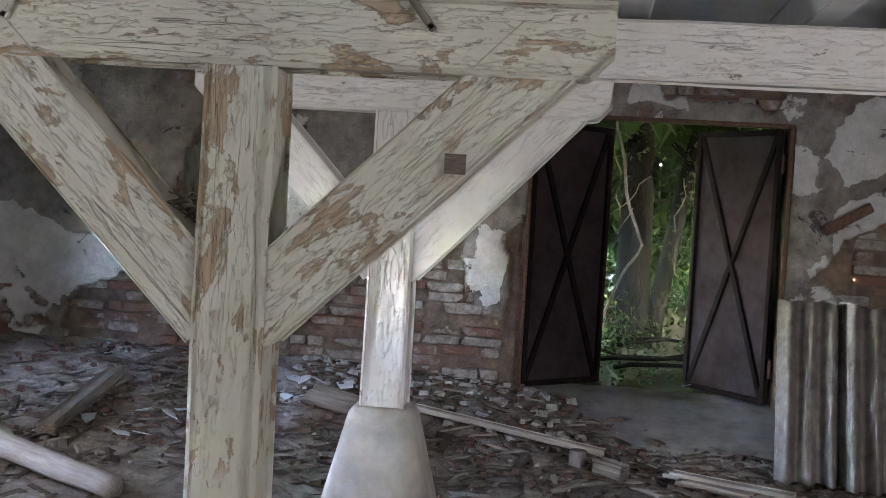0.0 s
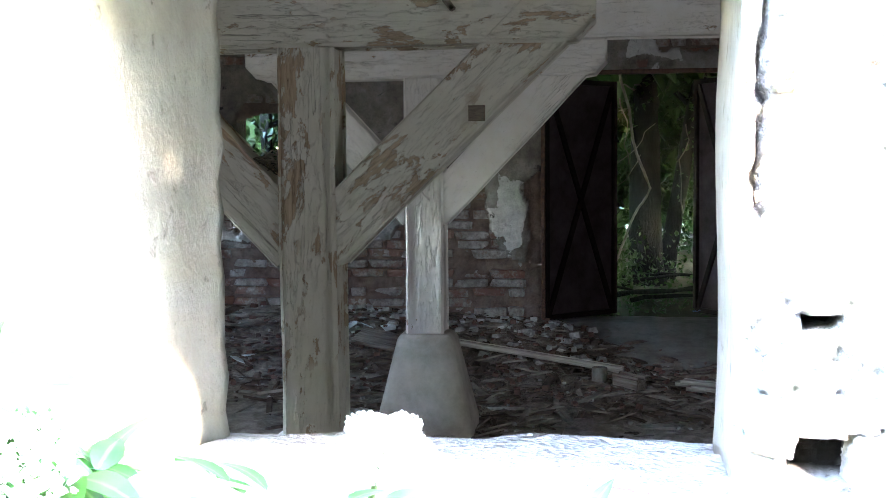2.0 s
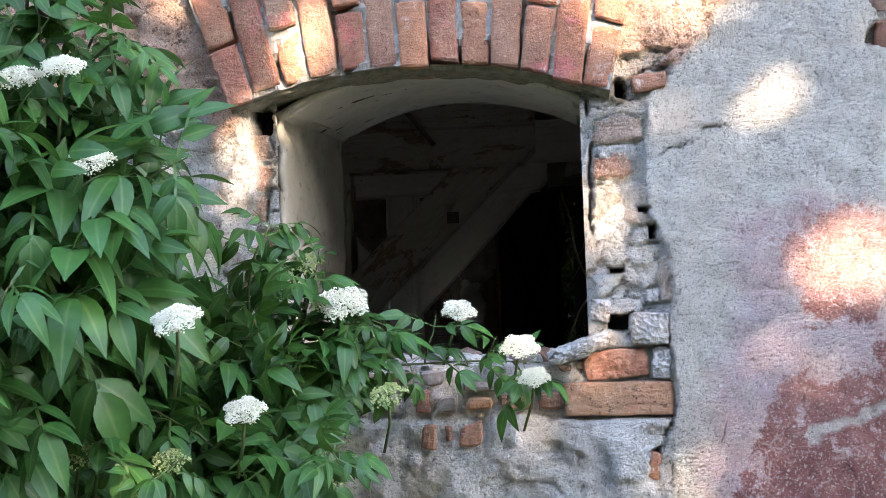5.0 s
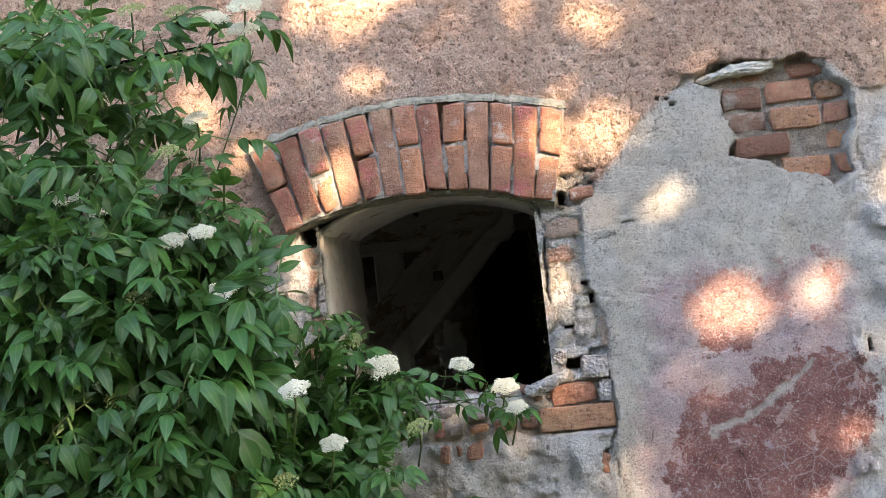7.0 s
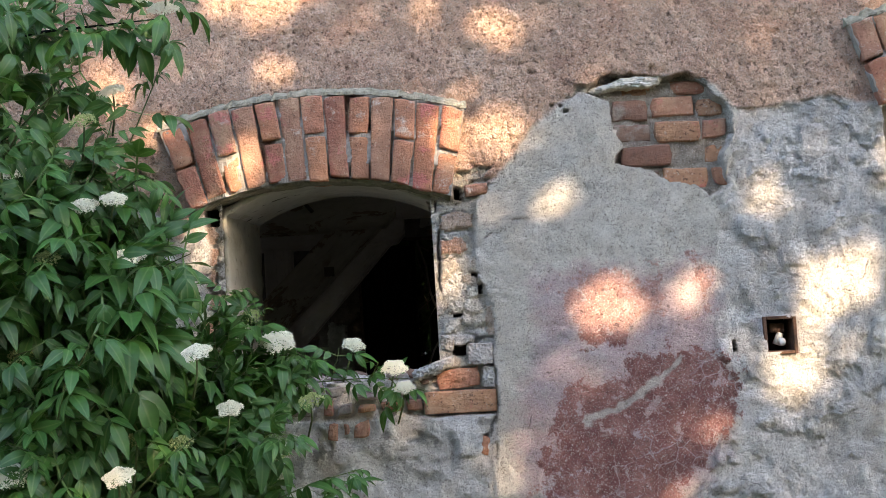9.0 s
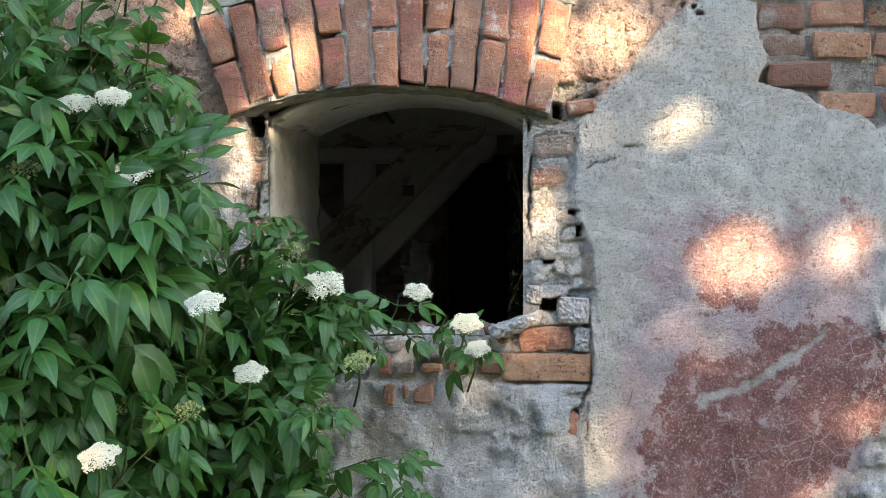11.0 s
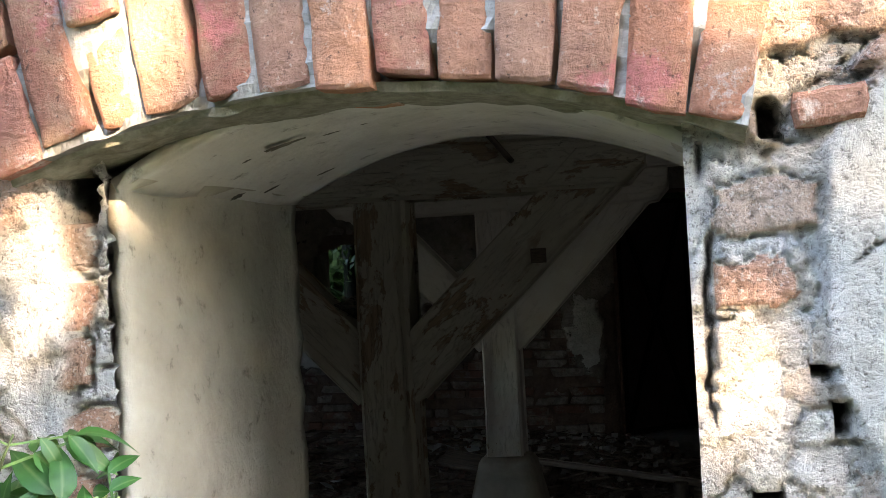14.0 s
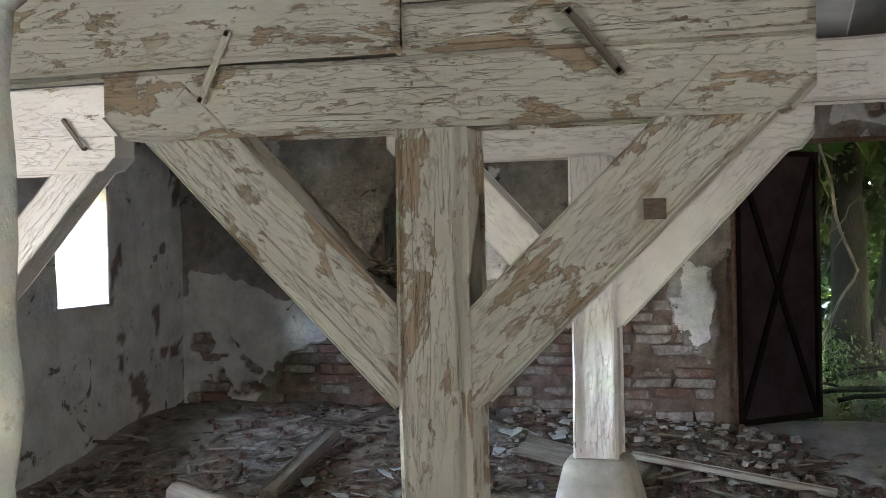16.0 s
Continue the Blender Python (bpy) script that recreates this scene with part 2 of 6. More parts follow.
def m_mortar():
    k = Mat("lime_mortar", 0.95)
    w = k.world()
    n = k.noise(18.0, w, 9.0, 0.72)
    col = k.ramp(n, (0.3, (0.20, 0.185, 0.17)), (0.5, (0.39, 0.385, 0.375)), (0.75, (0.57, 0.56, 0.545)))
    col = k.mix(k.ramp(k.noise(5.0, w, 6.0), (0.5, 0.0), (0.7, 0.5)), col, (0.40, 0.29, 0.21))
    return k.done(col, k.math("ADD", n, k.math("MULTIPLY", k.cells(90.0, w), 0.5)), 0.016, 1.0)


def m_render():
    """The street face: grey cement panel, pale lime render, terracotta roughcast and dark red paint, by masks."""
    k = Mat("old_render", 0.92, 0.0, 0.25)
    w = k.world()
    bent = k.warped(0.03, 14.0)
    fine = k.noise(150.0, w, 5.0, 0.75)
    grain = k.noise(52.0, w, 7.0, 0.72)
    mid = k.noise(15.0, w, 10.0, 0.74)
    big = k.noise(3.0, w, 8.0, 0.68, 0.5)
    crowd = k.ramp(k.noise(7.0, w, 6.0, 0.7), (0.35, 0.25), (0.65, 1.0))
    grey = k.ramp(mid, (0.28, (0.38, 0.375, 0.345)), (0.5, (0.61, 0.605, 0.56)), (0.72, (0.78, 0.77, 0.72)))
    grey = k.mix(k.ramp(big, (0.42, 0.0), (0.66, 0.6)), grey, (0.62, 0.545, 0.45))
    pale = k.ramp(mid, (0.26, (0.34, 0.345, 0.345)), (0.48, (0.60, 0.605, 0.595)), (0.7, (0.78, 0.775, 0.755)))
    pale = k.mix(k.ramp(big, (0.5, 0.0), (0.68, 0.6)), pale, (0.50, 0.51, 0.52))
    pale = k.mix(k.ramp(k.noise(5.0, w, 9.0, 0.72), (0.52, 0.0), (0.60, 0.8)), pale, (0.76, 0.755, 0.735))
    pale = k.mix(k.ramp(k.noise(2.1, w, 8.0, 0.7), (0.55, 0.0), (0.66, 0.55)), pale, (0.58, 0.50, 0.41))
    terra = k.ramp(mid, (0.26, (0.38, 0.22, 0.165)), (0.5, (0.68, 0.44, 0.33)), (0.74, (0.80, 0.60, 0.48)))
    terra = k.mix(k.ramp(big, (0.4, 0.0), (0.7, 0.6)), terra, (0.62, 0.48, 0.39))
    terra = k.mix(k.ramp(k.noise(1.7, w, 8.0, 0.7), (0.52, 0.0), (0.68, 0.6)), terra, (0.50, 0.275, 0.21))
    red = k.ramp(k.noise(9.0, w, 9.0, 0.72), (0.3, (0.19, 0.07, 0.068)), (0.5, (0.29, 0.115, 0.105)), (0.72, (0.50, 0.26, 0.225)))
    # upper red lightened to pink: the sunlit look put into the colour
    red = k.mix(k.math("MULTIPLY", k.attr("sun_pink"), 0.7), red, k.ramp(mid, (0.3, (0.46, 0.25, 0.235)), (0.65, (0.68, 0.46, 0.42))))
    col = k.mix(k.attr("pale"), grey, pale)
    cloud = k.noise(11.0, w, 9.0, 0.74)
    halo = k.ramp(k.math("ADD", k.attr("mauve"), k.math("MULTIPLY", k.math("SUBTRACT", cloud, 0.5), 1.8)), (0.46, 0.0), (1.02, 0.68))
    col = k.mix(halo, col, k.ramp(big, (0.38, (0.48, 0.36, 0.44)), (0.62, (0.56, 0.34, 0.345))))
    web = k.cells(19.0, bent, "DISTANCE_TO_EDGE")
    lines = k.math("MULTIPLY", k.ramp(web, (0.0, 1.0), (0.045, 0.0)), k.ramp(k.noise(5.0, w, 6.0, 0.7), (0.47, 0.0), (0.58, 1.0)))
    chips = k.math("MAXIMUM", lines, k.ramp(k.noise(15.0, bent, 10.0, 0.72), (0.57, 0.0), (0.595, 1.0)))
    chips = k.math("MAXIMUM", chips, k.ramp(k.noise(60.0, w, 5.0, 0.7), (0.64, 0.0), (0.67, 1.0)))
    redmask = k.ramp(k.math("ADD", k.attr("red"), k.math("MULTIPLY", k.math("SUBTRACT", k.noise(9.0, bent, 10.0, 0.74), 0.5), 2.7)), (0.50, 0.0), (0.62, 0.95))
    col = k.mix(k.math("MULTIPLY", redmask, k.math("SUBTRACT", 1.0, k.math("MULTIPLY", chips, 0.8))), col, red)
    col = k.mix(k.attr("terra"), col, terra)
    col = k.mix(k.attr("scar"), col, k.ramp(mid, (0.3, (0.38, 0.35, 0.32)), (0.6, (0.64, 0.61, 0.57))))
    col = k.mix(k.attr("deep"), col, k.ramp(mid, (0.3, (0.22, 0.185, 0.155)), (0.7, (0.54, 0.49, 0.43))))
    rubble = k.ramp(k.attr("chip"), (0.0, (0.52, 0.515, 0.505)), (0.25, (0.74, 0.73, 0.70)), (0.5, (0.62, 0.62, 0.61)), (0.75, (0.74, 0.69, 0.60)), (0.88, (0.62, 0.52, 0.43)), (0.96, (0.50, 0.30, 0.22)))
    rubble = k.mix(k.ramp(mid, (0.32, 0.5), (0.5, 0.0)), rubble, (0.26, 0.245, 0.225))
    col = k.mix(k.attr("jamb"), col, rubble)
    # cracks and gaps between stones: dirt and shade put into the colour
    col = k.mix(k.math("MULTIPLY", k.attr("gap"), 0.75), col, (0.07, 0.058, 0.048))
    # sand grains, pits and hairline cracks
    pits = k.math("MULTIPLY", k.ramp(grain, (0.385, 1.0), (0.43, 0.0)), k.math("MULTIPLY", crowd, k.ramp(k.attr("terra"), (0.0, 0.5), (1.0, 1.0))))
    pores = k.math("MULTIPLY", k.ramp(k.cells(95.0, k.warped(0.03, 90.0)), (0.16, 1.0), (0.28, 0.0)), k.ramp(k.noise(21.0, w, 6.0, 0.72), (0.47, 0.0), (0.56, 1.0)))
    craters = k.math("MULTIPLY", k.ramp(k.cells(55.0, k.warped(0.05, 60.0)), (0.16, 1.0), (0.26, 0.0)), k.ramp(k.noise(9.0, w, 6.0, 0.72), (0.54, 0.0), (0.62, 0.9)))
    pores = k.math("MAXIMUM", pores, craters)
    col = k.mix(k.ramp(fine, (0.36, 0.85), (0.46, 0.0)), col, k.mix(0.7, col, (0.07, 0.055, 0.045)))
    col = k.mix(k.ramp(k.noise(190.0, w, 3.0), (0.56, 0.0), (0.64, 0.7)), col, k.mix(0.6, col, (0.80, 0.76, 0.70)))
    col = k.mix(k.ramp(grain, (0.57, 0.0), (0.70, 0.5)), col, k.mix(0.5, col, (0.82, 0.79, 0.74)))
    col = k.mix(k.math("MULTIPLY", pits, 0.85), col, k.mix(0.88, col, (0.03, 0.02, 0.015)))
    col = k.mix(k.math("MULTIPLY", pores, 0.42), col, (0.09, 0.078, 0.068))
    cast = k.math("MAXIMUM", k.ramp(k.noise(58.0, w, 4.0, 0.62), (0.375, 1.0), (0.425, 0.0)), k.ramp(k.noise(27.0, bent, 5.0, 0.62), (0.315, 1.0), (0.345, 0.0)))
    cast = k.math("MULTIPLY", cast, k.attr("terra"))
    sand = k.math("MULTIPLY", k.ramp(k.noise(75.0, w, 3.0, 0.6), (0.585, 0.0), (0.63, 0.6)), k.attr("terra"))
    col = k.mix(sand, col, (0.74, 0.58, 0.47))
    col = k.mix(k.math("MULTIPLY", cast, 0.75), col, k.mix(0.62, col, (0.07, 0.035, 0.025)))
    rift = k.cells(2.6, k.warped(0.22, 5.0), "DISTANCE_TO_EDGE")
    rift = k.math("MULTIPLY", k.ramp(rift, (0.0, 1.0), (0.006, 0.0)), k.ramp(k.noise(2.9, w, 6.0, 0.7), (0.57, 0.0), (0.62, 1.0)))
    col = k.mix(k.math("MULTIPLY", rift, 0.6), col, (0.06, 0.05, 0.042))
    # holes painted near-black to stand for the shade in them
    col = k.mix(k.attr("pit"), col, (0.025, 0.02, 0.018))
    grit = k.math("ADD", k.math("ADD", k.math("MULTIPLY", fine, 0.85), mid), k.math("SUBTRACT", k.math("MULTIPLY", grain, 0.7), k.math("MULTIPLY", pits, 0.55)))
    grit = k.math("SUBTRACT", grit, k.math("ADD", k.math("MULTIPLY", pores, 0.4), k.math("MULTIPLY", rift, 0.6)))
    grit = k.math("ADD", grit, k.math("MULTIPLY", k.math("MULTIPLY", redmask, k.math("SUBTRACT", 1.0, k.attr("terra"))), 0.12))
    grit = k.math("SUBTRACT", grit, k.math("MULTIPLY", cast, 0.5))
    return k.done(col, grit, 0.022, 1.0)


def m_plaster(name, tint, stain, hole=0.0):
    k = Mat(name, 0.9)
    w = k.world()
    mid = k.noise(7.0, w, 9.0, 0.7)
    col = k.ramp(mid, (0.3, tuple(c * 0.72 for c in tint)), (0.52, tint), (0.75, tuple(min(0.85, c * 1.1) for c in tint)))
    col = k.mix(k.ramp(k.noise(1.6, w, 9.0, 0.68, 0.6), (0.47, 0.0), (0.66, 0.85)), col, stain)
    col = k.mix(k.ramp(k.noise(28.0, w, 6.0, 0.7), (0.30, 0.75), (0.40, 0.0)), col, tuple(c * 0.4 for c in stain))
    return k.done(col, k.math("ADD", mid, k.math("MULTIPLY", k.noise(60.0, w, 5.0), 0.5)), 0.008, 0.7)


def m_inner_wall():
    k = Mat("inner_wall_plaster", 0.95)
    w = k.world()
    mid = k.noise(5.0, w, 9.0, 0.72)
    big = k.noise(1.1, w, 8.0, 0.66, 0.6)
    col = k.ramp(mid, (0.3, (0.12, 0.107, 0.096)), (0.5, (0.24, 0.222, 0.20)), (0.72, (0.38, 0.36, 0.335)))
    col = k.mix(k.ramp(big, (0.44, 0.0), (0.52, 0.8)), col, k.ramp(mid, (0.35, (0.10, 0.082, 0.07)), (0.65, (0.24, 0.20, 0.165))))
    patch = k.math("ADD", k.attr("white"), k.math("MULTIPLY", k.math("SUBTRACT", k.noise(11.0, w, 9.0, 0.72), 0.5), 1.6))
    col = k.mix(k.ramp(patch, (0.47, 0.0), (0.53, 1.0)), col, k.ramp(mid, (0.3, (0.36, 0.345, 0.33)), (0.6, (0.60, 0.585, 0.56))))
    col = k.mix(k.ramp(k.noise(3.4, w, 7.0, 0.7, 0.8), (0.60, 0.0), (0.64, 0.85)), col, (0.035, 0.03, 0.028))
    col = k.mix(k.attr("deep"), col, k.ramp(mid, (0.3, (0.07, 0.055, 0.045)), (0.7, (0.24, 0.17, 0.13))))
    return k.done(col, k.math("ADD", mid, k.noise(30.0, w, 7.0, 0.7)), 0.02, 0.9)


def m_dirt():
    k = Mat("littered_dirt", 0.97)
    w = k.world()
    mid = k.noise(9.0, w, 10.0, 0.75)
    col = k.ramp(mid, (0.3, (0.075, 0.06, 0.05)), (0.5, (0.20, 0.165, 0.135)), (0.68, (0.36, 0.315, 0.27)), (0.8, (0.52, 0.48, 0.44)))
    col = k.mix(k.ramp(k.noise(1.3, w, 5.0), (0.48, 0.0), (0.62, 0.75)), col, k.ramp(mid, (0.3, (0.22, 0.195, 0.17)), (0.7, (0.40, 0.37, 0.335))))
    chips = k.ramp(k.cells(28.0, w), (0.10, 1.0), (0.16, 0.0))
    col = k.mix(k.math("MULTIPLY", chips, k.ramp(k.noise(2.0, w, 3.0), (0.5, 0.0), (0.6, 0.6))), col, (0.30, 0.28, 0.26))
    return k.done(col, k.math("ADD", mid, k.noise(45.0, w, 6.0, 0.7)), 0.03, 1.0)


def m_simple(name, a, b, scale=12.0, rough=0.85, metal=0.0, bump=0.006, spec=0.3, island=False, stretch=None):
    k = Mat(name, rough, metal, spec)
    co = k.stretch(*stretch) if stretch else k.world()
    n = k.noise(scale, co, 8.0, 0.68)
    col = k.ramp(n, (0.32, a), (0.68, b))
    if island:
        col = k.mix(k.ramp(k.island(), (0.0, 0.0), (1.0, 0.5)), col, tuple(c * 0.45 for c in a))
    return k.done(col, n, bump, 0.8)


def m_leaf(name, dark, light, through_light=0.25, glow=0.5, rib=0.0):
    k = Mat(name, 0.42, 0.0, 0.40)
    w = k.world()
    var = k.math("ADD", k.math("MULTIPLY", k.rand(), 0.5), k.math("MULTIPLY", k.island(), 0.5))
    col = k.mix(var, dark, light)
    col = k.mix(k.ramp(k.noise(40.0, w, 4.0), (0.4, 0.0), (0.7, 0.35)), col, tuple(c * 1.25 for c in light))
    if rib:
        col = k.mix(k.ramp(k.attr("rib"), (0.80, 0.0), (1.0, rib)), col, (0.15, 0.23, 0.08))
        col = k.mix(k.ramp(k.noise(9.0, w, 5.0), (0.45, 0.0), (0.7, 0.5)), col, tuple(c * 0.55 for c in dark))
    k.put(k.b.inputs["Base Color"], col)
    tr = k.node("ShaderNodeBsdfTranslucent", Color=k.mix(glow, col, (0.16, 0.30, 0.03)))
    mixer = k.node("ShaderNodeMixShader", Fac=through_light)
    k.t.links.new(k.b.outputs[0], mixer.inputs[1])
    k.t.links.new(tr.outputs[0], mixer.inputs[2])
    k.t.links.new(mixer.outputs[0], k.t.nodes["Material Output"].inputs[0])
    return k.m


TIMBER = m_timber("flaking_limewashed_timber", (0.615, 0.59, 0.505), (0.42, 0.32, 0.22), 0.548)
TIMBER_PALE = m_timber("pale_limewashed_timber", (0.76, 0.73, 0.69), (0.38, 0.285, 0.205), 0.66)
BRICK, LIMED, MORTAR, RENDER = m_brick(), m_limed_brick(), m_mortar(), m_render()
TAN_BRICK = m_brick("weathered_tan_brick", 0.8)
PINK_BRICK = m_brick("lime_stained_brick", 0.35)
REVEAL = m_plaster("cream_reveal_plaster", (0.43, 0.405, 0.345), (0.32, 0.285, 0.225))
SOFFIT = m_plaster("white_soffit_plaster", (0.56, 0.545, 0.50), (0.42, 0.40, 0.34))
INNER, DIRT = m_inner_wall(), m_dirt()
CONCRETE = m_simple("pale_concrete", (0.36, 0.33, 0.28), (0.58, 0.55, 0.49), 6.0)
FLOOR_CONCRETE = m_simple("dusty_concrete", (0.11, 0.098, 0.088), (0.22, 0.205, 0.19), 7.0)
OLD_WOOD = m_simple("grey_old_board", (0.085, 0.066, 0.05), (0.26, 0.22, 0.18), 5.0, stretch=(1.0, 14.0, 14.0))
PALE_WOOD = m_simple("bleached_board", (0.26, 0.23, 0.20), (0.46, 0.42, 0.38), 5.0, stretch=(1.0, 14.0, 14.0))
IRON = m_simple("rusty_iron", (0.05, 0.032, 0.026), (0.16, 0.085, 0.055), 30.0, 0.7, 0.3)
DOOR_SHEET = m_simple("brown_painted_sheet", (0.026, 0.017, 0.018), (0.054, 0.040, 0.043), 5.0, 0.75, 0.0, 0.001, 0.04)
DOOR_BAR = m_simple("dark_steel_bar", (0.008, 0.0055, 0.0055), (0.018, 0.012, 0.011), 12.0, 0.7, 0.0, 0.001, 0.05)
CEMENT_SHEET = m_simple("corrugated_cement", (0.10, 0.084, 0.073), (0.24, 0.213, 0.19), 9.0, 0.9)
CEILING = m_simple("whitewashed_ceiling", (0.55, 0.56, 0.58), (0.74, 0.76, 0.79), 4.0)
LEAF = m_leaf("elder_leaf", (0.014, 0.076, 0.016), (0.060, 0.176, 0.038), 0.28, 0.4, 0.6)
TREE_LEAF = m_leaf("tree_leaf", (0.014, 0.034, 0.009), (0.036, 0.082, 0.018), 0.16, 0.15)
STEM = m_simple("green_stem", (0.045, 0.075, 0.025), (0.10, 0.13, 0.05), 40.0)
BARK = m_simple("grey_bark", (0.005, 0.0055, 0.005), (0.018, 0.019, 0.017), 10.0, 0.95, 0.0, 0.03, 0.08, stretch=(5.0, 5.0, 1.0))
PETAL = m_simple("cream_petal", (0.72, 0.70, 0.53), (0.85, 0.835, 0.70), 60.0, 0.7)
BUD = m_simple("green_bud", (0.26, 0.34, 0.12), (0.42, 0.48, 0.22), 60.0, 0.7)
SOIL = m_simple("forest_soil", (0.022, 0.026, 0.012), (0.075, 0.075, 0.04), 3.0, 0.95, 0.0, 0.02)
PORCELAIN = m_simple("white_porcelain", (0.70, 0.70, 0.68), (0.80, 0.80, 0.78), 20.0, 0.25)
BLUE = m_simple("blue_plastic_film", (0.04, 0.13, 0.36), (0.09, 0.24, 0.52), 20.0, 0.35)
JOINT = m_simple("grey_joint_mortar", (0.13, 0.12, 0.105), (0.40, 0.39, 0.37), 14.0, 0.95, 0.0, 0.012)
MOSS = m_simple("mossy_mortar", (0.13, 0.125, 0.09), (0.32, 0.31, 0.255), 45.0, 0.95, 0.0, 0.01)


# ---- large structure ----
BACK, LEFT, RIGHT, TOP, FLOOR = 8.62, -4.75, 4.6, 2.62, -0.13
FACE = 0.10  # front of the masonry core behind the render


def arch_z(x, x0, x1, z0, rise):
    """Underside of a flat arch over x0..x1, springing at z0."""
    k = np.clip((np.asarray(x, float) - (x0 + x1) / 2) / ((x1 - x0) / 2), -1, 1)
    return z0 + rise * (1 - k * k)


def wall_core(name, spans, y0, y1, x0, x1, z0, z1, mat, label):
    """A thick wall along x with rectangular openings (x0, x1, z0, z1), as butted blocks in one mesh."""
    bm = bmesh.new()
    at = x0
    for a, b, c, d in sorted(spans):
        box_bm(at, a, y0, y1, z0, z1, bm=bm)
        box_bm(a, b, y0, y1, z0, c, bm=bm)
        box_bm(a, b, y0, y1, d, z1, bm=bm)
        at = b
    box_bm(at, x1, y0, y1, z0, z1, bm=bm)
    return tagged(part(name, bm, mat), label, "wall", kind="structure")


# the openings at x -2.86 and 3.55 are unseen, added to admit light
south = wall_core("wall_south", [(-2.86, -2.0, 1.0, 1.74), (-0.50, 0.29, 0.93, 1.76), (1.66, 2.52, -0.3, 1.98), (3.55, 4.35, 1.0, 1.74)], FACE, 0.58, LEFT - 0.5, RIGHT + 0.5, -0.4, 3.4, MORTAR,
                  "thick old brick wall with crumbling render and arched window openings")


# zones of the street face
def warp(x, z, amount, size, seed):
    return x + amount * fbm(x, z, size, seed, 4), z + amount * fbm(x, z, size, seed + 31, 4)


PATCH = [(0.716, 1.917), (0.776, 1.966), (0.869, 1.975), (0.980, 1.948), (1.051, 1.960), (1.112, 1.938), (1.134, 1.886), (1.178, 1.825), (1.184, 1.760), (1.162, 1.725), (1.147, 1.672), (1.165, 1.587), (1.107, 1.561), (1.066, 1.597), (0.977, 1.612), (0.891, 1.665), (0.801, 1.679), (0.826, 1.738), (0.802, 1.822), (0.802, 1.893)]
JAMB = [(0.10, 1.66), (0.40, 1.70), (0.335, 1.60), (0.325, 1.34), (0.350, 1.28), (0.372, 1.25), (0.376, 1.15), (0.362, 1.10), (0.375, 0.97), (0.37, 0.905), (0.10, 0.90)]
SILL = [(-0.72, 1.10), (0.30, 1.10), (0.375, 0.99), (0.372, 0.928), (0.137, 0.926), (0.12, 0.906), (-0.02, 0.910), (-0.188, 0.915), (-0.30, 0.922), (-0.72, 0.92)]
LJAMB = [(-0.535, 1.63), (-0.40, 1.64), (-0.40, 1.0), (-0.60, 1.0), (-0.585, 1.18), (-0.545, 1.25), (-0.528, 1.31), (-0.533, 1.36), (-0.522, 1.42), (-0.515, 1.48), (-0.527, 1.55)]
PANEL = [(0.345, 0.2), (0.345, 1.10), (0.325, 1.35), (0.33, 1.58), (0.41, 1.68), (0.56, 1.84), (0.70, 1.92), (0.9, 1.98), (1.22, 1.95), (1.16, 1.62), (1.12, 1.40), (1.08, 1.15), (1.12, 0.85), (0.98, 0.6), (0.9, 0.2)]
REDS = [[(0.47, 0.4), (0.492, 0.765), (0.596, 0.92), (0.627, 0.976), (0.721, 0.965), (0.759, 0.984), (0.77, 1.066), (0.88, 1.089), (0.944, 1.129), (0.973, 1.078), (1.087, 1.053), (1.135, 0.976), (1.145, 0.88), (1.092, 0.757), (0.963, 0.666), (0.9, 0.4)],
        [(0.599, 1.219), (0.621, 1.288), (0.699, 1.339), (0.818, 1.336), (0.884, 1.292), (0.896, 1.207), (0.793, 1.147), (0.713, 1.085), (0.643, 1.093)],
        [(1.0, 1.362), (1.118, 1.36), (1.108, 1.205), (1.01, 1.181), (0.974, 1.257)], [(0.504, 1.315), (0.556, 1.345), (0.599, 1.303), (0.555, 1.248)]]
MAUVE = [(0.40, 0.5), (0.376, 0.79), (0.404, 1.002), (0.47, 1.12), (0.46, 1.32), (0.55, 1.39), (0.75, 1.40), (0.9, 1.36), (1.1, 1.42), (1.16, 1.30), (1.13, 1.12), (1.16, 0.95), (1.12, 0.72), (0.95, 0.5)]
TERRA = [(-6, 1.64), (-0.85, 1.63), (-0.62, 1.60), (-0.62, 1.52), (-0.56, 1.60), (0.30, 1.60), (0.40, 1.66), (0.53, 1.80), (0.70, 1.925), (0.95, 1.96), (1.14, 1.92), (1.20, 1.86), (1.30, 1.85), (1.50, 1.865), (1.62, 1.84), (1.9, 1.84), (6, 1.84), (6, 4), (-6, 4)]
CRACK_R = [(0.315, 1.665), (0.40, 1.655), (0.36, 1.61), (0.315, 1.60)]


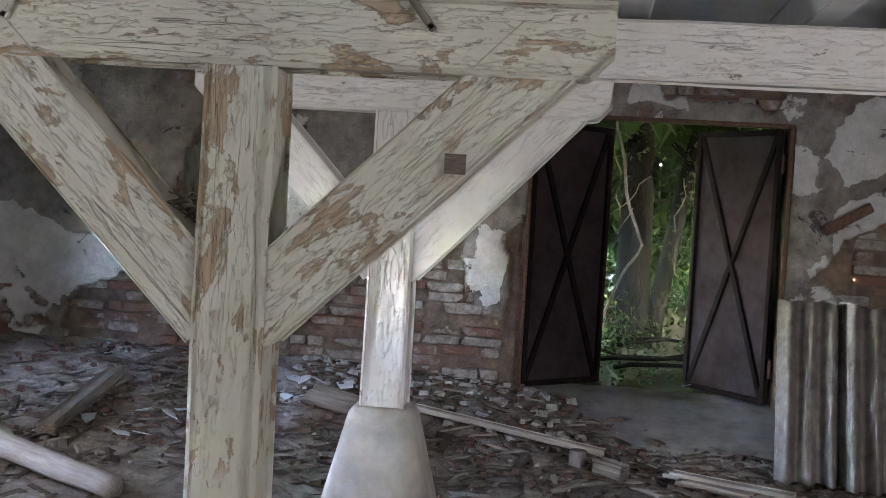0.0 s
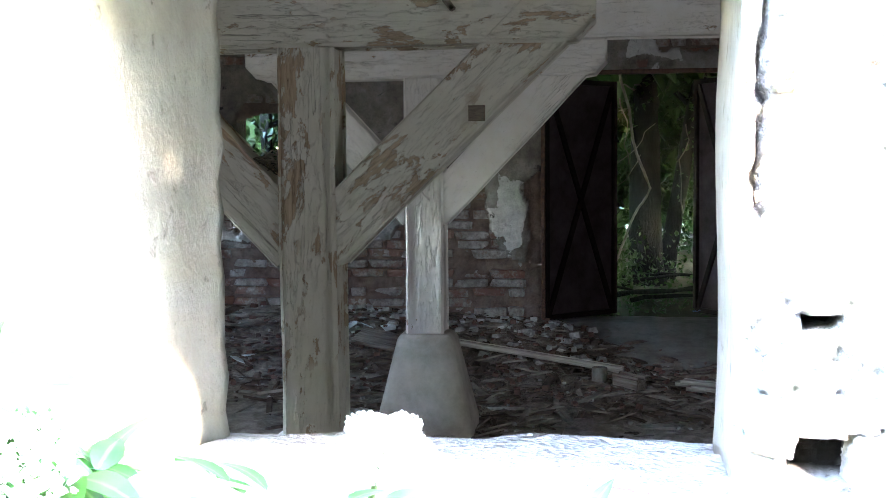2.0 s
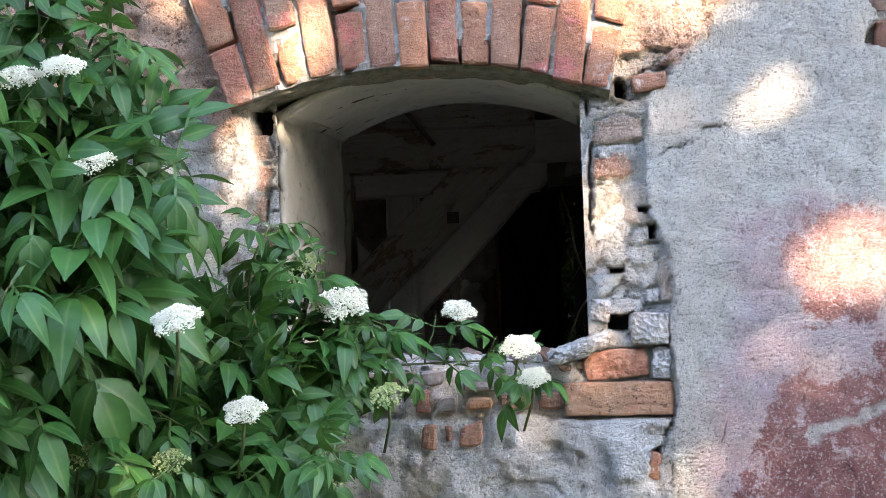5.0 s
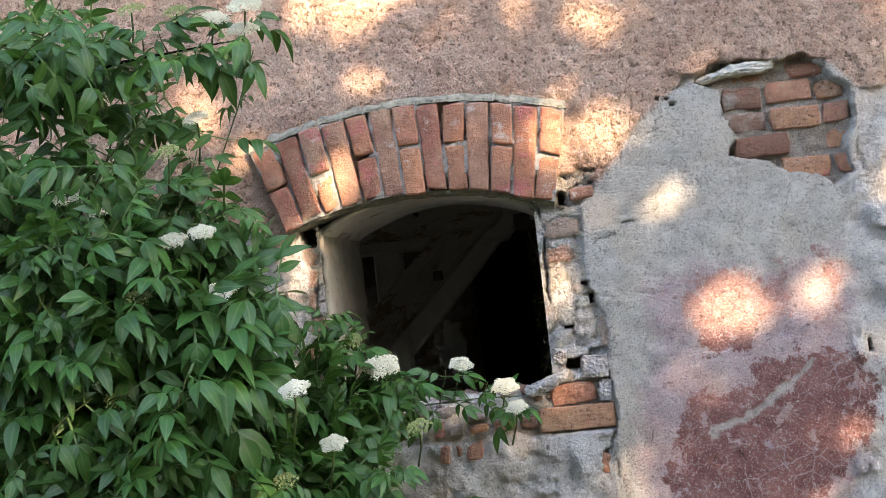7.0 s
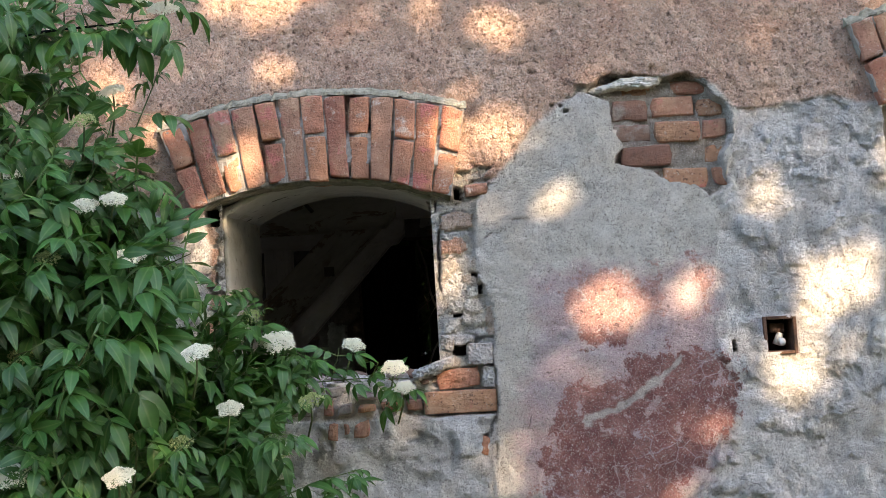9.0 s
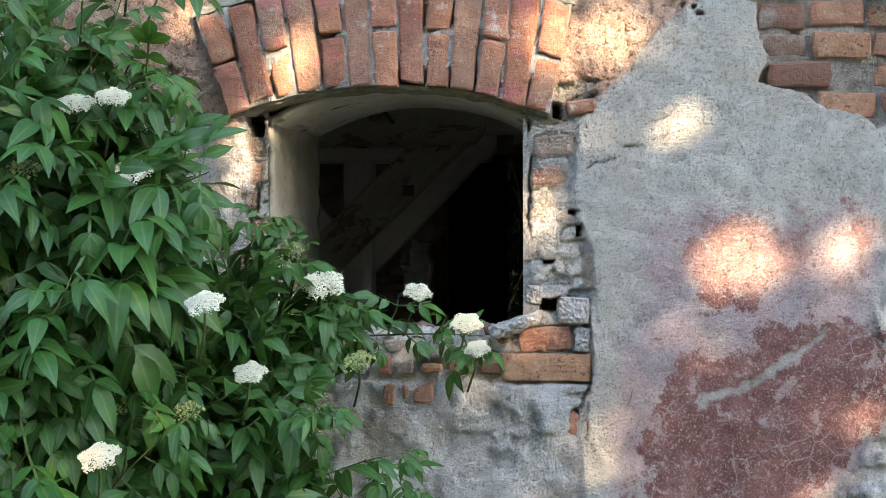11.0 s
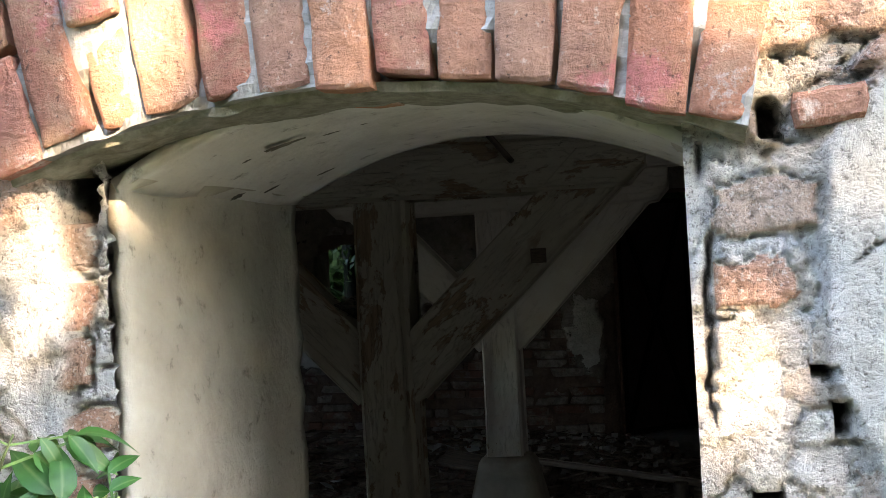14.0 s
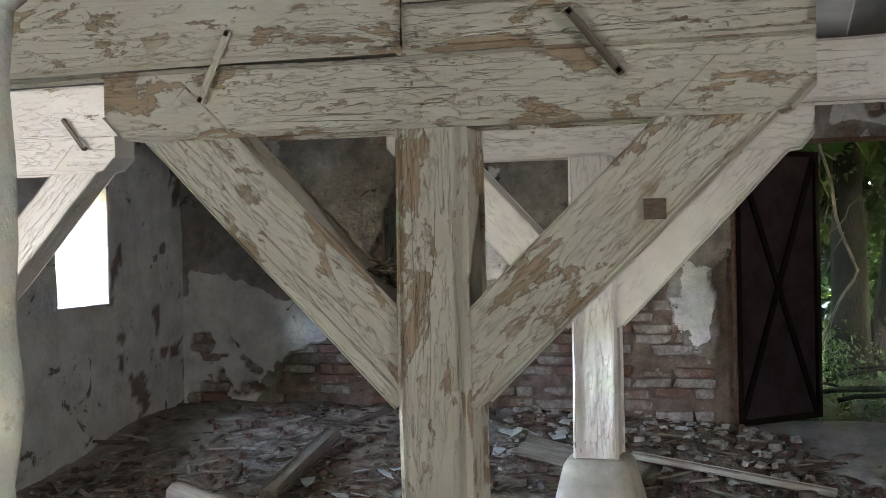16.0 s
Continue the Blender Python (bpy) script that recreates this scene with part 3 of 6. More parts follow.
CRACKS = [([(0.357, 1.461), (0.376, 1.481), (0.406, 1.476), (0.441, 1.501), (0.455, 1.521), (0.507, 1.529)], 0.0018), ([(0.335, 1.712), (0.373, 1.685), (0.435, 1.695)], 0.0016), ([(0.46, 1.853), (0.463, 1.774), (0.486, 1.742), (0.47, 1.70)], 0.0016),
          ([(0.300, 1.636), (0.345, 1.652), (0.394, 1.648)], 0.003), ([(0.368, 0.935), (0.362, 0.895), (0.346, 0.868), (0.344, 0.845)], 0.006), ([(0.344, 0.845), (0.358, 0.80), (0.352, 0.765), (0.375, 0.73)], 0.002), ([(1.02, 1.40), (1.10, 1.33), (1.17, 1.27), (1.20, 1.16)], 0.0008),
          ([(1.345, 1.06), (1.36, 1.02), (1.375, 0.99)], 0.001), ([(-0.728, 1.735), (-0.72, 1.72), (-0.71, 1.725)], 0.009), ([(-0.83, 1.70), (-0.80, 1.76)], 0.001)]


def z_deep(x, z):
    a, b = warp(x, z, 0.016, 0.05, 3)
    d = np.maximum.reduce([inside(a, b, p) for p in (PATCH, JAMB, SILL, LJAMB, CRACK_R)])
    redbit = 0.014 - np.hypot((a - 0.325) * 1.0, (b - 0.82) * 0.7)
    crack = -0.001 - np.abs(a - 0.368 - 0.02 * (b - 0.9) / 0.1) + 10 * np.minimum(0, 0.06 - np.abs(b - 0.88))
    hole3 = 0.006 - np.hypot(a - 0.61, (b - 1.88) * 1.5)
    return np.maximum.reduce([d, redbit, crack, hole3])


def rift(x, z, pts, wide):
    """How far inside a thin crack along these points."""
    a, b = warp(x, z, 0.012, 0.03, 71)
    out = np.full(x.shape, -9.0)
    for (x0, z0), (x1, z1) in zip(pts, pts[1:]):
        dx, dz = x1 - x0, z1 - z0
        t = np.clip(((a - x0) * dx + (b - z0) * dz) / (dx * dx + dz * dz), 0, 1)
        out = np.maximum(out, wide - np.hypot(a - x0 - t * dx, b - z0 - t * dz))
    return out


def hole(a, b, x, z, hx, hz):
    return np.minimum(hx - np.abs(a - x), hz - np.abs(b - z))


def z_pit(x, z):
    """Small holes in the broken jambs, painted near-black for the shade inside."""
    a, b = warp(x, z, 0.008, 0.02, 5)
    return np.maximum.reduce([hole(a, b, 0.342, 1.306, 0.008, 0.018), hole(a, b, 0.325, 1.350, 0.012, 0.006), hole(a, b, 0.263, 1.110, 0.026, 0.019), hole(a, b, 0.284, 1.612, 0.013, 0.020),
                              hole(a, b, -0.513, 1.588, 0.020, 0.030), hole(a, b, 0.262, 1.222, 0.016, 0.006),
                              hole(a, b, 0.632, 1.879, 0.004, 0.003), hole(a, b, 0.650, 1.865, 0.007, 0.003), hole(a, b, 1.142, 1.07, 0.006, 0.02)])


def z_crack(x, z):
    return smooth(-0.0008, 0.0016, np.maximum.reduce([rift(x, z, pts, wide) for pts, wide in CRACKS]))


def z_jamb(x, z):
    a, b = warp(x, z, 0.02, 0.06, 3)
    return np.maximum.reduce([inside(a, b, JAMB), inside(a, b, LJAMB), inside(a, b, SILL)])


def z_terra(x, z):
    a, b = warp(x, z, 0.035, 0.14, 9)
    return inside(a, b, TERRA)


def z_panel(x, z):
    a, b = warp(x, z, 0.02, 0.1, 12)
    return inside(a, b, PANEL)


def z_red(x, z):
    a, b = warp(x, z, 0.05, 0.14, 15)
    return np.maximum.reduce([inside(a, b, REDS[0]), inside(a, b, REDS[1]) + 0.012, inside(a, b, REDS[2]) - 0.012, inside(a, b, REDS[3]) - 0.01])


def scar(x, z):
    """The pale curved scratch in the red paint."""
    t = (x - 0.645) / 0.32
    mid = 0.866 + 0.06 * t + 0.12 * t * t + 0.014 * fbm(x, z, 0.06, 77, 3)
    return 0.011 + 0.010 * fbm(x, z, 0.03, 79, 3) - np.abs(z - mid) - 0.6 * np.maximum(0, np.abs(t - 0.5) - 0.5)


def niche(x, z):
    return (x > 1.245) & (x < 1.335) & (z > 1.045) & (z < 1.15)


def street_y(x, z):
    terra, panel, deep = z_terra(x, z), z_panel(x, z), z_deep(x, z)
    t, p, d = smooth(-0.007, 0.003, terra), smooth(-0.004, 0.003, panel), smooth(-0.004, 0.004, deep)
    rough = 0.011 * fbm(x, z, 0.05, 21, 4) + 0.010 * fbm(x, z, 0.30, 25, 3)
    cast = 0.009 * fbm(x, z, 0.020, 28, 3) + 0.005 * fbm(x, z, 0.2, 30, 3) + 0.014
    ripple = 0.012 * smooth(0.16, 0.0, np.abs(z - 1.985 + 0.30 * (x + 0.15) ** 2 - 0.03)) * smooth(0.75, 0.45, np.abs(x + 0.15))
    smoothp = 0.004 * fbm(x, z, 0.03, 33, 3) + 0.006 * fbm(x, z, 0.25, 35, 3) + 0.012
    low = 0.011 * fbm(x, z, 0.12, 38, 4) + 0.005 * smooth(-0.03, 0.02, fbm(x, z, 0.16, 36, 5)) + 0.008 * smooth(0.1, 0.14, fbm(x, z, 0.09, 37, 5))
    h = (rough + low) * (1 - p) + smoothp * p
    h = h * (1 - t) + (cast + ripple) * t
    h = h - 0.004 * smooth(-0.004, 0.004, scar(x, z))
    j = smooth(-0.026, -0.008, z_jamb(x, z))
    ident, edge, tilt = rubble(x, z)
    small, fine_edge, lean = chunks(x, z, 0.017, 52)
    broken = -0.005 + 0.013 * (ident - 0.5) + 0.35 * tilt - 0.007 * smooth(0.006, 0.0, edge) + 0.0025 * (small - 0.5) + 0.22 * lean - 0.003 * smooth(0.004, 0.0, fine_edge) - 0.03 * seam(x, z)
    broken = broken - 0.010 * (z < 1.06) - 0.024 * (x < 0) * (z > 1.06) - 0.012 * (x < -0.45) * smooth(0.008, 0.0, edge)
    hollow = -0.030 + 0.012 * fbm(x, z, 0.05, 41, 4)
    h = h * (1 - d) + d * (hollow * (1 - j) + broken * j) - 0.05 * smooth(-0.001, 0.003, z_pit(x, z)) - 0.009 * z_crack(x, z)
    return np.minimum(-h, 0.096)


# brick ends showing in the broken jambs: x0, x1, z0, z1, tone
BRICK_ENDS = [(0.218, 0.300, 1.424, 1.474, 0.97), (0.219, 0.330, 1.500, 1.552, 0.91), (0.350, 0.381, 1.147, 1.251, 0.90), (-0.60, -0.497, 1.500, 1.560, 0.92), (-0.60, -0.495, 1.430, 1.492, 0.98), (-0.60, -0.510, 1.358, 1.422, 0.95),
              (-0.60, -0.480, 1.283, 1.332, 0.98), (-0.60, -0.500, 1.204, 1.252, 0.97), (-0.60, -0.495, 1.09, 1.150, 0.98)]


def rubble(x, z):
    """The broken stones and mortar of the jamb."""
    a, b = warp(x, z, 0.02, 0.05, 57)
    ident, edge, tilt = chunks(a, b * 1.15, 0.052, 50)
    ident = ident * 0.86
    a, b = warp(x, z, 0.014, 0.03, 58)
    for x0, x1, z0, z1, tone in BRICK_ENDS:
        d = np.minimum(np.minimum(a - x0, x1 - a), np.minimum(b - z0, z1 - b))
        ident, tilt = np.where(d > 0, tone, ident), np.where(d > -0.004, tilt * 0.3, tilt)
        edge = np.where(d > -0.012, np.abs(d), edge)
    return ident, edge, tilt


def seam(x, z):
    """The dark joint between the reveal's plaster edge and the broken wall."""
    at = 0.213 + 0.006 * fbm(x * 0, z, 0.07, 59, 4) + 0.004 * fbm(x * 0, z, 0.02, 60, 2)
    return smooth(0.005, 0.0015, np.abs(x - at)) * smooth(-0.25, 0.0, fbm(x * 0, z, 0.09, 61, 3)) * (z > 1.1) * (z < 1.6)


def jamb_zone(x, z):
    return smooth(-0.004, 0.004, z_deep(x, z)) * smooth(-0.026, -0.008, z_jamb(x, z))


OPENINGS = ((-0.480, 0.197, 1.03, 1.72), (1.68, 2.50, -0.3, 1.95), (-2.82, -2.04, 1.03, 1.66), (3.58, 4.32, 1.03, 1.7))


def street_keep(x, z):
    keep = ~niche(x, z)
    for a, b, c, d in OPENINGS:
        keep &= ~((x > a) & (x < b) & (z > c) & (z < d))
    return keep


us = np.concatenate([np.linspace(LEFT - 0.5, -1.5, 24)[:-1], np.arange(-1.5, 2.0, 0.005), np.linspace(2.0, RIGHT + 0.5, 22)])
vs = np.concatenate([np.linspace(-0.4, 0.5, 14)[:-1], np.arange(0.5, 2.65, 0.005), np.linspace(2.65, 3.4, 10)])
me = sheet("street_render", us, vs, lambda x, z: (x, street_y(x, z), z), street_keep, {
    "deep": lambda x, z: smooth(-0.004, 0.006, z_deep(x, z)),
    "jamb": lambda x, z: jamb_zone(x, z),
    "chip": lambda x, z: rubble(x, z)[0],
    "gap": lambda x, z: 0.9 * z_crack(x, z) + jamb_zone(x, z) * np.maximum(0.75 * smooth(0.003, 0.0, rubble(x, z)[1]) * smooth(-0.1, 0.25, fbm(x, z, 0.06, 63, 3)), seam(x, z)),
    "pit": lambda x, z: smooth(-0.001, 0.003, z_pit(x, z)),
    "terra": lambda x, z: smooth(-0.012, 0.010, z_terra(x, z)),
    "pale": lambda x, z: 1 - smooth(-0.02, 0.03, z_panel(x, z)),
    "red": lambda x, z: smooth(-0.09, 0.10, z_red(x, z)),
    "sun_pink": lambda x, z: smooth(1.10, 1.17, z + 0.04 * fbm(x, z, 0.12, 91, 3)),
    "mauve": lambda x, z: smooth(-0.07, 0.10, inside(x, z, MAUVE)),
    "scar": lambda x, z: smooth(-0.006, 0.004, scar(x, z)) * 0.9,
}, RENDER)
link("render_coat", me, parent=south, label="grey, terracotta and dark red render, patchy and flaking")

# reveal: splayed cheeks, sill and arched soffit of the near window
def reveal_ring(y):
    k = (y - 0.05) / 0.53
    xl, xr = -0.486 + 0.046 * k, 0.213 + 0.018 * k
    zs, rise = 1.600 + 0.008 * k, 0.095 - 0.006 * k
    zb = 1.04 - 0.06 * k
    pts = [(xl + 0.004 * math.sin(9 * j + 3 * y), zb + (zs - zb) * j / 14) for j in range(15)]
    pts += [(xl + (xr - xl) * j / 24, float(arch_z(xl + (xr - xl) * j / 24, xl, xr, zs, rise))) for j in range(1, 24)]
    pts += [(xr + 0.004 * math.sin(7 * j + y), zs - (zs - zb) * j / 14) for j in range(15)]
    return pts


def reveal_part(name, first, last, mat, label):
    bm = bmesh.new()
    ys = [0.06 + 0.52 * j / 24 for j in range(25)]
    rows = []
    for y in ys:
        ring = reveal_ring(y)[first:last]
        edge = 0.004 * noise.noise(Vector((y * 9, first, 0)))
        rows.append([bm.verts.new((x + 0.004 * noise.noise(Vector((x * 6, y * 6, z * 6))) + edge, y, z + 0.004 * noise.noise(Vector((x * 5 + 9, y * 5, z * 5))))) for x, z in ring])
    for a, b in zip(rows, rows[1:]):
        for j in range(len(a) - 1):
            bm.faces.new((a[j], b[j], b[j + 1], a[j + 1]))
    bmesh.ops.recalc_face_normals(bm, faces=bm.faces)
    ob = part(name, bm, mat, south, label, shade=True)
    sol = ob.modifiers.new("thick", "SOLIDIFY")
    sol.thickness, sol.offset = 0.018, 0.0
    return ob


reveal_part("reveal_cheek", 0, 16, REVEAL, "smooth cream plaster cheek")
reveal_part("soffit", 14, 39, SOFFIT, "whitewashed arched soffit with flaked holes")
reveal_part("reveal_cheek", 37, 53, REVEAL, "cream plaster cheek with a broken edge")
sill_us, sill_vs = np.linspace(-0.50, 0.29, 90), np.linspace(0.02, 0.60, 60)
me = sheet("sill_bed", sill_us, sill_vs, lambda x, y: (x, y, 1.065 - 0.075 * y / 0.58 + 0.012 * fbm(x, y, 0.12, 51, 4) - 0.05 * smooth(0.14, 0.03, y + 0.04 * fbm(x, y, 0.1, 54, 3))), None, {}, MORTAR)
link("sill_bed", me, parent=south, label="broken mortar window sill")

# back wall with door and arched window
north = wall_core("wall_north", [(-3.06, -2.25, 1.05, 1.86), (-0.49, 1.345, 0.05, 2.11)], BACK + 0.06, BACK + 0.5, LEFT - 0.5, RIGHT + 0.5, -0.4, 3.4, INNER,
                  "inner brick wall with ragged plaster and bare brickwork")
BARE = [[(-2.2, -0.2), (-2.15, 0.55), (-1.9, 0.80), (-1.3, 0.95), (-0.95, 1.25), (-0.86, 0.9), (-0.80, 0.60), (-0.62, 0.62), (-0.60, 1.25), (-0.44, 1.35), (-0.44, -0.2)],
        [(-3.95, 0.25), (-3.9, 0.62), (-3.3, 0.80), (-2.7, 0.72), (-2.55, 0.35), (-2.6, 0.1), (-3.4, 0.18)],
        [(-3.2, 1.2), (-2.5, 1.15), (-2.3, 1.9), (-2.9, 1.95)], [(0.4, 2.24), (1.2, 2.24), (1.25, 2.42), (0.4, 2.42)],
        [(1.55, 1.0), (1.7, 1.35), (2.1, 1.5), (2.9, 1.3), (2.8, 0.9), (2.0, 0.85)]]
WHITE = [[(-4.75, 0.5), (-4.7, 1.25), (-4.2, 1.2), (-3.6, 1.0), (-3.1, 0.95), (-2.5, 0.85), (-2.6, 0.7), (-3.3, 0.78), (-3.9, 0.6), (-4.2, 0.2), (-4.7, 0.1)],
         [(-0.85, 1.35), (-0.62, 1.2), (-0.60, 0.75), (-0.72, 0.62), (-0.85, 0.9)], [(0.2, 2.2), (0.65, 2.22), (0.6, 2.36), (0.25, 2.34)],
         [(1.5, 1.9), (1.75, 2.3), (2.4, 2.4), (2.2, 1.9), (1.75, 1.75)], [(1.65, 1.35), (1.75, 1.62), (2.3, 1.75), (2.2, 1.5)]]


def z_bare(x, z):
    a, b = warp(x, z, 0.10, 0.30, 61)
    d = np.maximum.reduce([inside(a, b, p) for p in BARE])
    return np.maximum(d, 0.25 * (fbm(x, z, 0.5, 64, 5) - 0.36))


def z_white(x, z):
    a, b = warp(x, z, 0.12, 0.28, 66)
    d = np.maximum.reduce([inside(a, b, p) for p in WHITE])
    return np.maximum(d, 0.2 * (fbm(x, z, 0.45, 69, 5) - 0.30))


def north_y(x, z):
    d = smooth(-0.01, 0.01, z_bare(x, z))
    w = smooth(-0.01, 0.01, z_white(x, z))
    h = 0.016 * fbm(x, z, 0.5, 71, 3) + 0.008 * fbm(x, z, 0.08, 73, 3) + 0.012 * w
    hollow = 0.045 + 0.030 * fbm(x, z, 0.28, 75, 4) + 0.012 * fbm(x, z, 0.06, 78, 3)
    return BACK - (h * (1 - d) - np.clip(hollow, 0.012, 0.058) * d)


def north_keep(x, z):
    return ~(((x > -0.49) & (x < 1.345) & (z > 0.05) & (z < 2.11)) | ((x > -3.06) & (x < -2.25) & (z > 1.1) & (z < arch_z(x, -3.06, -2.25, 1.70, 0.12))))


me = sheet("plaster_north", np.arange(LEFT, RIGHT, 0.018), np.arange(-0.4, TOP + 0.1, 0.018), lambda x, z: (x, north_y(x, z), z), north_keep,
           {"deep": lambda x, z: smooth(-0.01, 0.01, z_bare(x, z)), "white": lambda x, z: smooth(-0.06, 0.06, z_white(x, z))}, INNER)
link("plaster", me, parent=north, label="grey and white plaster hanging in scabs")

# west wall with a small bright window, east wall
bm = bmesh.new()
# the opening at y 3.9 to 4.6 is unseen, added for a fill lamp
for a, b, c, d in ((-0.5, 3.9, -0.4, 3.4), (3.9, 4.6, -0.4, 1.06), (3.9, 4.6, 1.90, 3.4), (4.6, 6.95, -0.4, 3.4), (7.58, 9.2, -0.4, 3.4), (6.95, 7.58, -0.4, 1.06), (6.95, 7.58, 1.90, 3.4)):
    box_bm(LEFT - 0.5, LEFT - 0.02, a + (0.58 + 0.5 if a < 0 else 0) - (0.08 if b > 9 else 0) * 0, b if b < 9 else BACK + 0.06, c, d, bm=bm)
west = tagged(part("wall_west", bm, INNER), "whitewashed side wall with damp stains and a small window", "wall", kind="structure")
me = sheet("plaster_west", np.arange(0.58, BACK + 0.02, 0.03), np.arange(-0.4, TOP + 0.1, 0.03), lambda y, z: (LEFT + 0.018 * fbm(y, z, 0.5, 81, 4), y, z),
           lambda y, z: ~((((y > 6.95) & (y < 7.58)) | ((y > 3.9) & (y < 4.6))) & (z > 1.06) & (z < 1.90)),
           {"deep": lambda y, z: smooth(0.22, 0.28, fbm(y, z, 0.33, 84, 5) - 0.5 * smooth(8.2, 7.3, y + 0.3 * z)), "white": lambda y, z: smooth(-0.12, 0.06, fbm(y, z, 0.7, 86, 5) + 0.40)}, INNER)
link("plaster", me, parent=west, label="whitewashed plaster, stained and flaking")
tagged(part("wall_east", box_bm(RIGHT, RIGHT + 0.5, 0.58, BACK + 0.06, -0.4, 3.4), INNER), "plain plastered side wall", "wall", kind="structure")
bm = box_bm(LEFT - 0.5, RIGHT + 0.5, FACE, BACK + 0.5, 3.402, 3.45)
box_bm(LEFT, RIGHT, 0.58, BACK + 0.06, TOP, TOP + 0.04, bm=bm)
x = LEFT + 0.3
while x < RIGHT:
    box_bm(x, x + 0.16, 0.58, BACK + 0.05, TOP - 0.22, TOP - 0.002, 0.01, bm=bm)
    x += 0.9
# unseen roof, added so the low sun misses the trees behind the house
roof = bmesh.new()
for dz in (0.0, 0.09):
    for y, z in ((FACE - 0.02, 3.452), (4.6, 7.4), (BACK + 0.55, 3.452)):
        for x in (LEFT - 0.55, RIGHT + 0.55):
            roof.verts.new((x, y, z + dz))
roof.verts.ensure_lookup_table()
for quad in ((0, 1, 3, 2), (2, 3, 5, 4), (6, 8, 9, 7), (8, 10, 11, 9), (0, 2, 8, 6), (2, 4, 10, 8), (1, 7, 9, 3), (3, 9, 11, 5), (0, 6, 7, 1), (4, 5, 11, 10)):
    roof.faces.new([roof.verts[i] for i in quad])
bmesh.ops.recalc_face_normals(roof, faces=roof.faces)
tagged(part("roof", roof, CEMENT_SHEET), "plain unseen pitched roof, added to keep sun off the trees behind", "roof", kind="structure")
tagged(part("ceiling", bm, CEILING), "whitewashed plank ceiling on heavy joists", "ceiling", kind="structure")


# second unseen roof with eaves and gables, added to block sun likewise
bm = bmesh.new()
ridge = (BACK + 0.5) / 2
for x in (LEFT - 0.8, RIGHT + 0.8):
    for y, z in ((-0.28, 3.30), (ridge, 6.9), (BACK + 0.95, 3.30), (BACK + 0.95, 3.42), (ridge, 7.05), (-0.28, 3.42)):
        bm.verts.new((x, y, z))
bm.verts.ensure_lookup_table()
for j in range(6):
    bm.faces.new([bm.verts[k] for k in (j, (j + 1) % 6, (j + 1) % 6 + 6, j + 6)])
bm.faces.new([bm.verts[k] for k in range(6)]), bm.faces.new([bm.verts[k] for k in range(11, 5, -1)])
for x in (LEFT - 0.5, RIGHT + 0.2):
    vs4 = [bm.verts.new(p) for p in ((x, FACE, 3.452), (x, ridge, 6.85), (x, BACK + 0.5, 3.452), (x + 0.3, FACE, 3.452), (x + 0.3, ridge, 6.85), (x + 0.3, BACK + 0.5, 3.452))]
    for q in ((0, 1, 2), (3, 5, 4), (0, 3, 4, 1), (1, 4, 5, 2), (0, 2, 5, 3)):
        bm.faces.new([vs4[k] for k in q])
bmesh.ops.recalc_face_normals(bm, faces=bm.faces)
tagged(part("roof", bm, BRICK), "unseen pitched tile roof, added to keep sun off the wood behind", "roof", kind="structure")


def floor_z(x, y):
    """Dirt floor, heaped with rubble towards the back wall."""
    heap = 0.16 * smooth(6.2, 8.4, y) * smooth(0.4, -0.6, x) + 0.10 * smooth(6.6, 8.5, y)
    heap = heap + 0.10 * smooth(-0.3, -2.5, x) * smooth(4.4, 6.4, y)
    return FLOOR + heap + 0.05 * fbm(x, y, 0.7, 91, 5) + 0.025 * fbm(x, y, 0.12, 95, 3)


me = sheet("floor", np.arange(LEFT - 0.05, RIGHT + 0.05, 0.035), np.arange(0.55, BACK + 0.1, 0.035), lambda x, y: (x, y, floor_z(x, y)), None, {}, DIRT)
tagged(link("floor", me), "dirt floor strewn with chips, splinters and rubble", "floor", kind="structure")
bm = bmesh.new()
rows = []
for j, (y, z) in enumerate(((BACK + 0.52, 0.105), (BACK + 0.0, 0.115), (BACK - 0.25, 0.05), (BACK - 0.9, -0.06), (BACK - 1.0, -0.2))):
    rows.append([bm.verts.new((x + rnd(-0.03, 0.03) * (j > 1), y + rnd(-0.03, 0.03) * (j > 1), z + rnd(-0.008, 0.008))) for x in np.linspace(-0.49 - 0.02 * j, 1.345 + 0.02 * j, 12)])
for a, b in zip(rows, rows[1:]):
    for j in range(11):
        bm.faces.new((a[j], a[j + 1], b[j + 1], b[j]))
bmesh.ops.recalc_face_normals(bm, faces=bm.faces)
tagged(part("threshold", bm, FLOOR_CONCRETE, shade=True), "dusty concrete ramp at the doorway", "threshold", kind="structure")
# one ground sheet all round
gu = np.concatenate([np.linspace(-600, -20, 12)[:-1], np.arange(-20, 20, 0.5), np.linspace(20, 600, 12)])
me = sheet("ground", gu, gu, lambda x, y: (x, y, -0.32 + 0.40 * smooth(8.0, 9.3, y) + 0.05 * fbm(x, y, 2.0, 101, 4) * (np.abs(x) < 30)), None, {}, SOIL)
tagged(link("ground", me), "shaded woodland soil with leaf litter and low growth", "ground", kind="structure")


# ---- timber frames ----
def timber(name, length, w, h, mat, parent, m, label="", bevel=0.014, chamfer=()):
    """A hewn beam along local x, centred on its section; w along y, h along z; chamfer names ends cut at the lower corner."""
    bm = bmesh.new()
    n = max(2, int(length / 0.06))
    prof = []
    for sy, sz in ((-1, -1), (1, -1), (1, 1), (-1, 1)):
        for k in (0, 1):
            a, b = (bevel, 0) if (k == 0) == (sy * sz > 0) else (0, bevel)
            prof.append((sy * (w / 2 - a), sz * (h / 2 - b)))
    rings = []
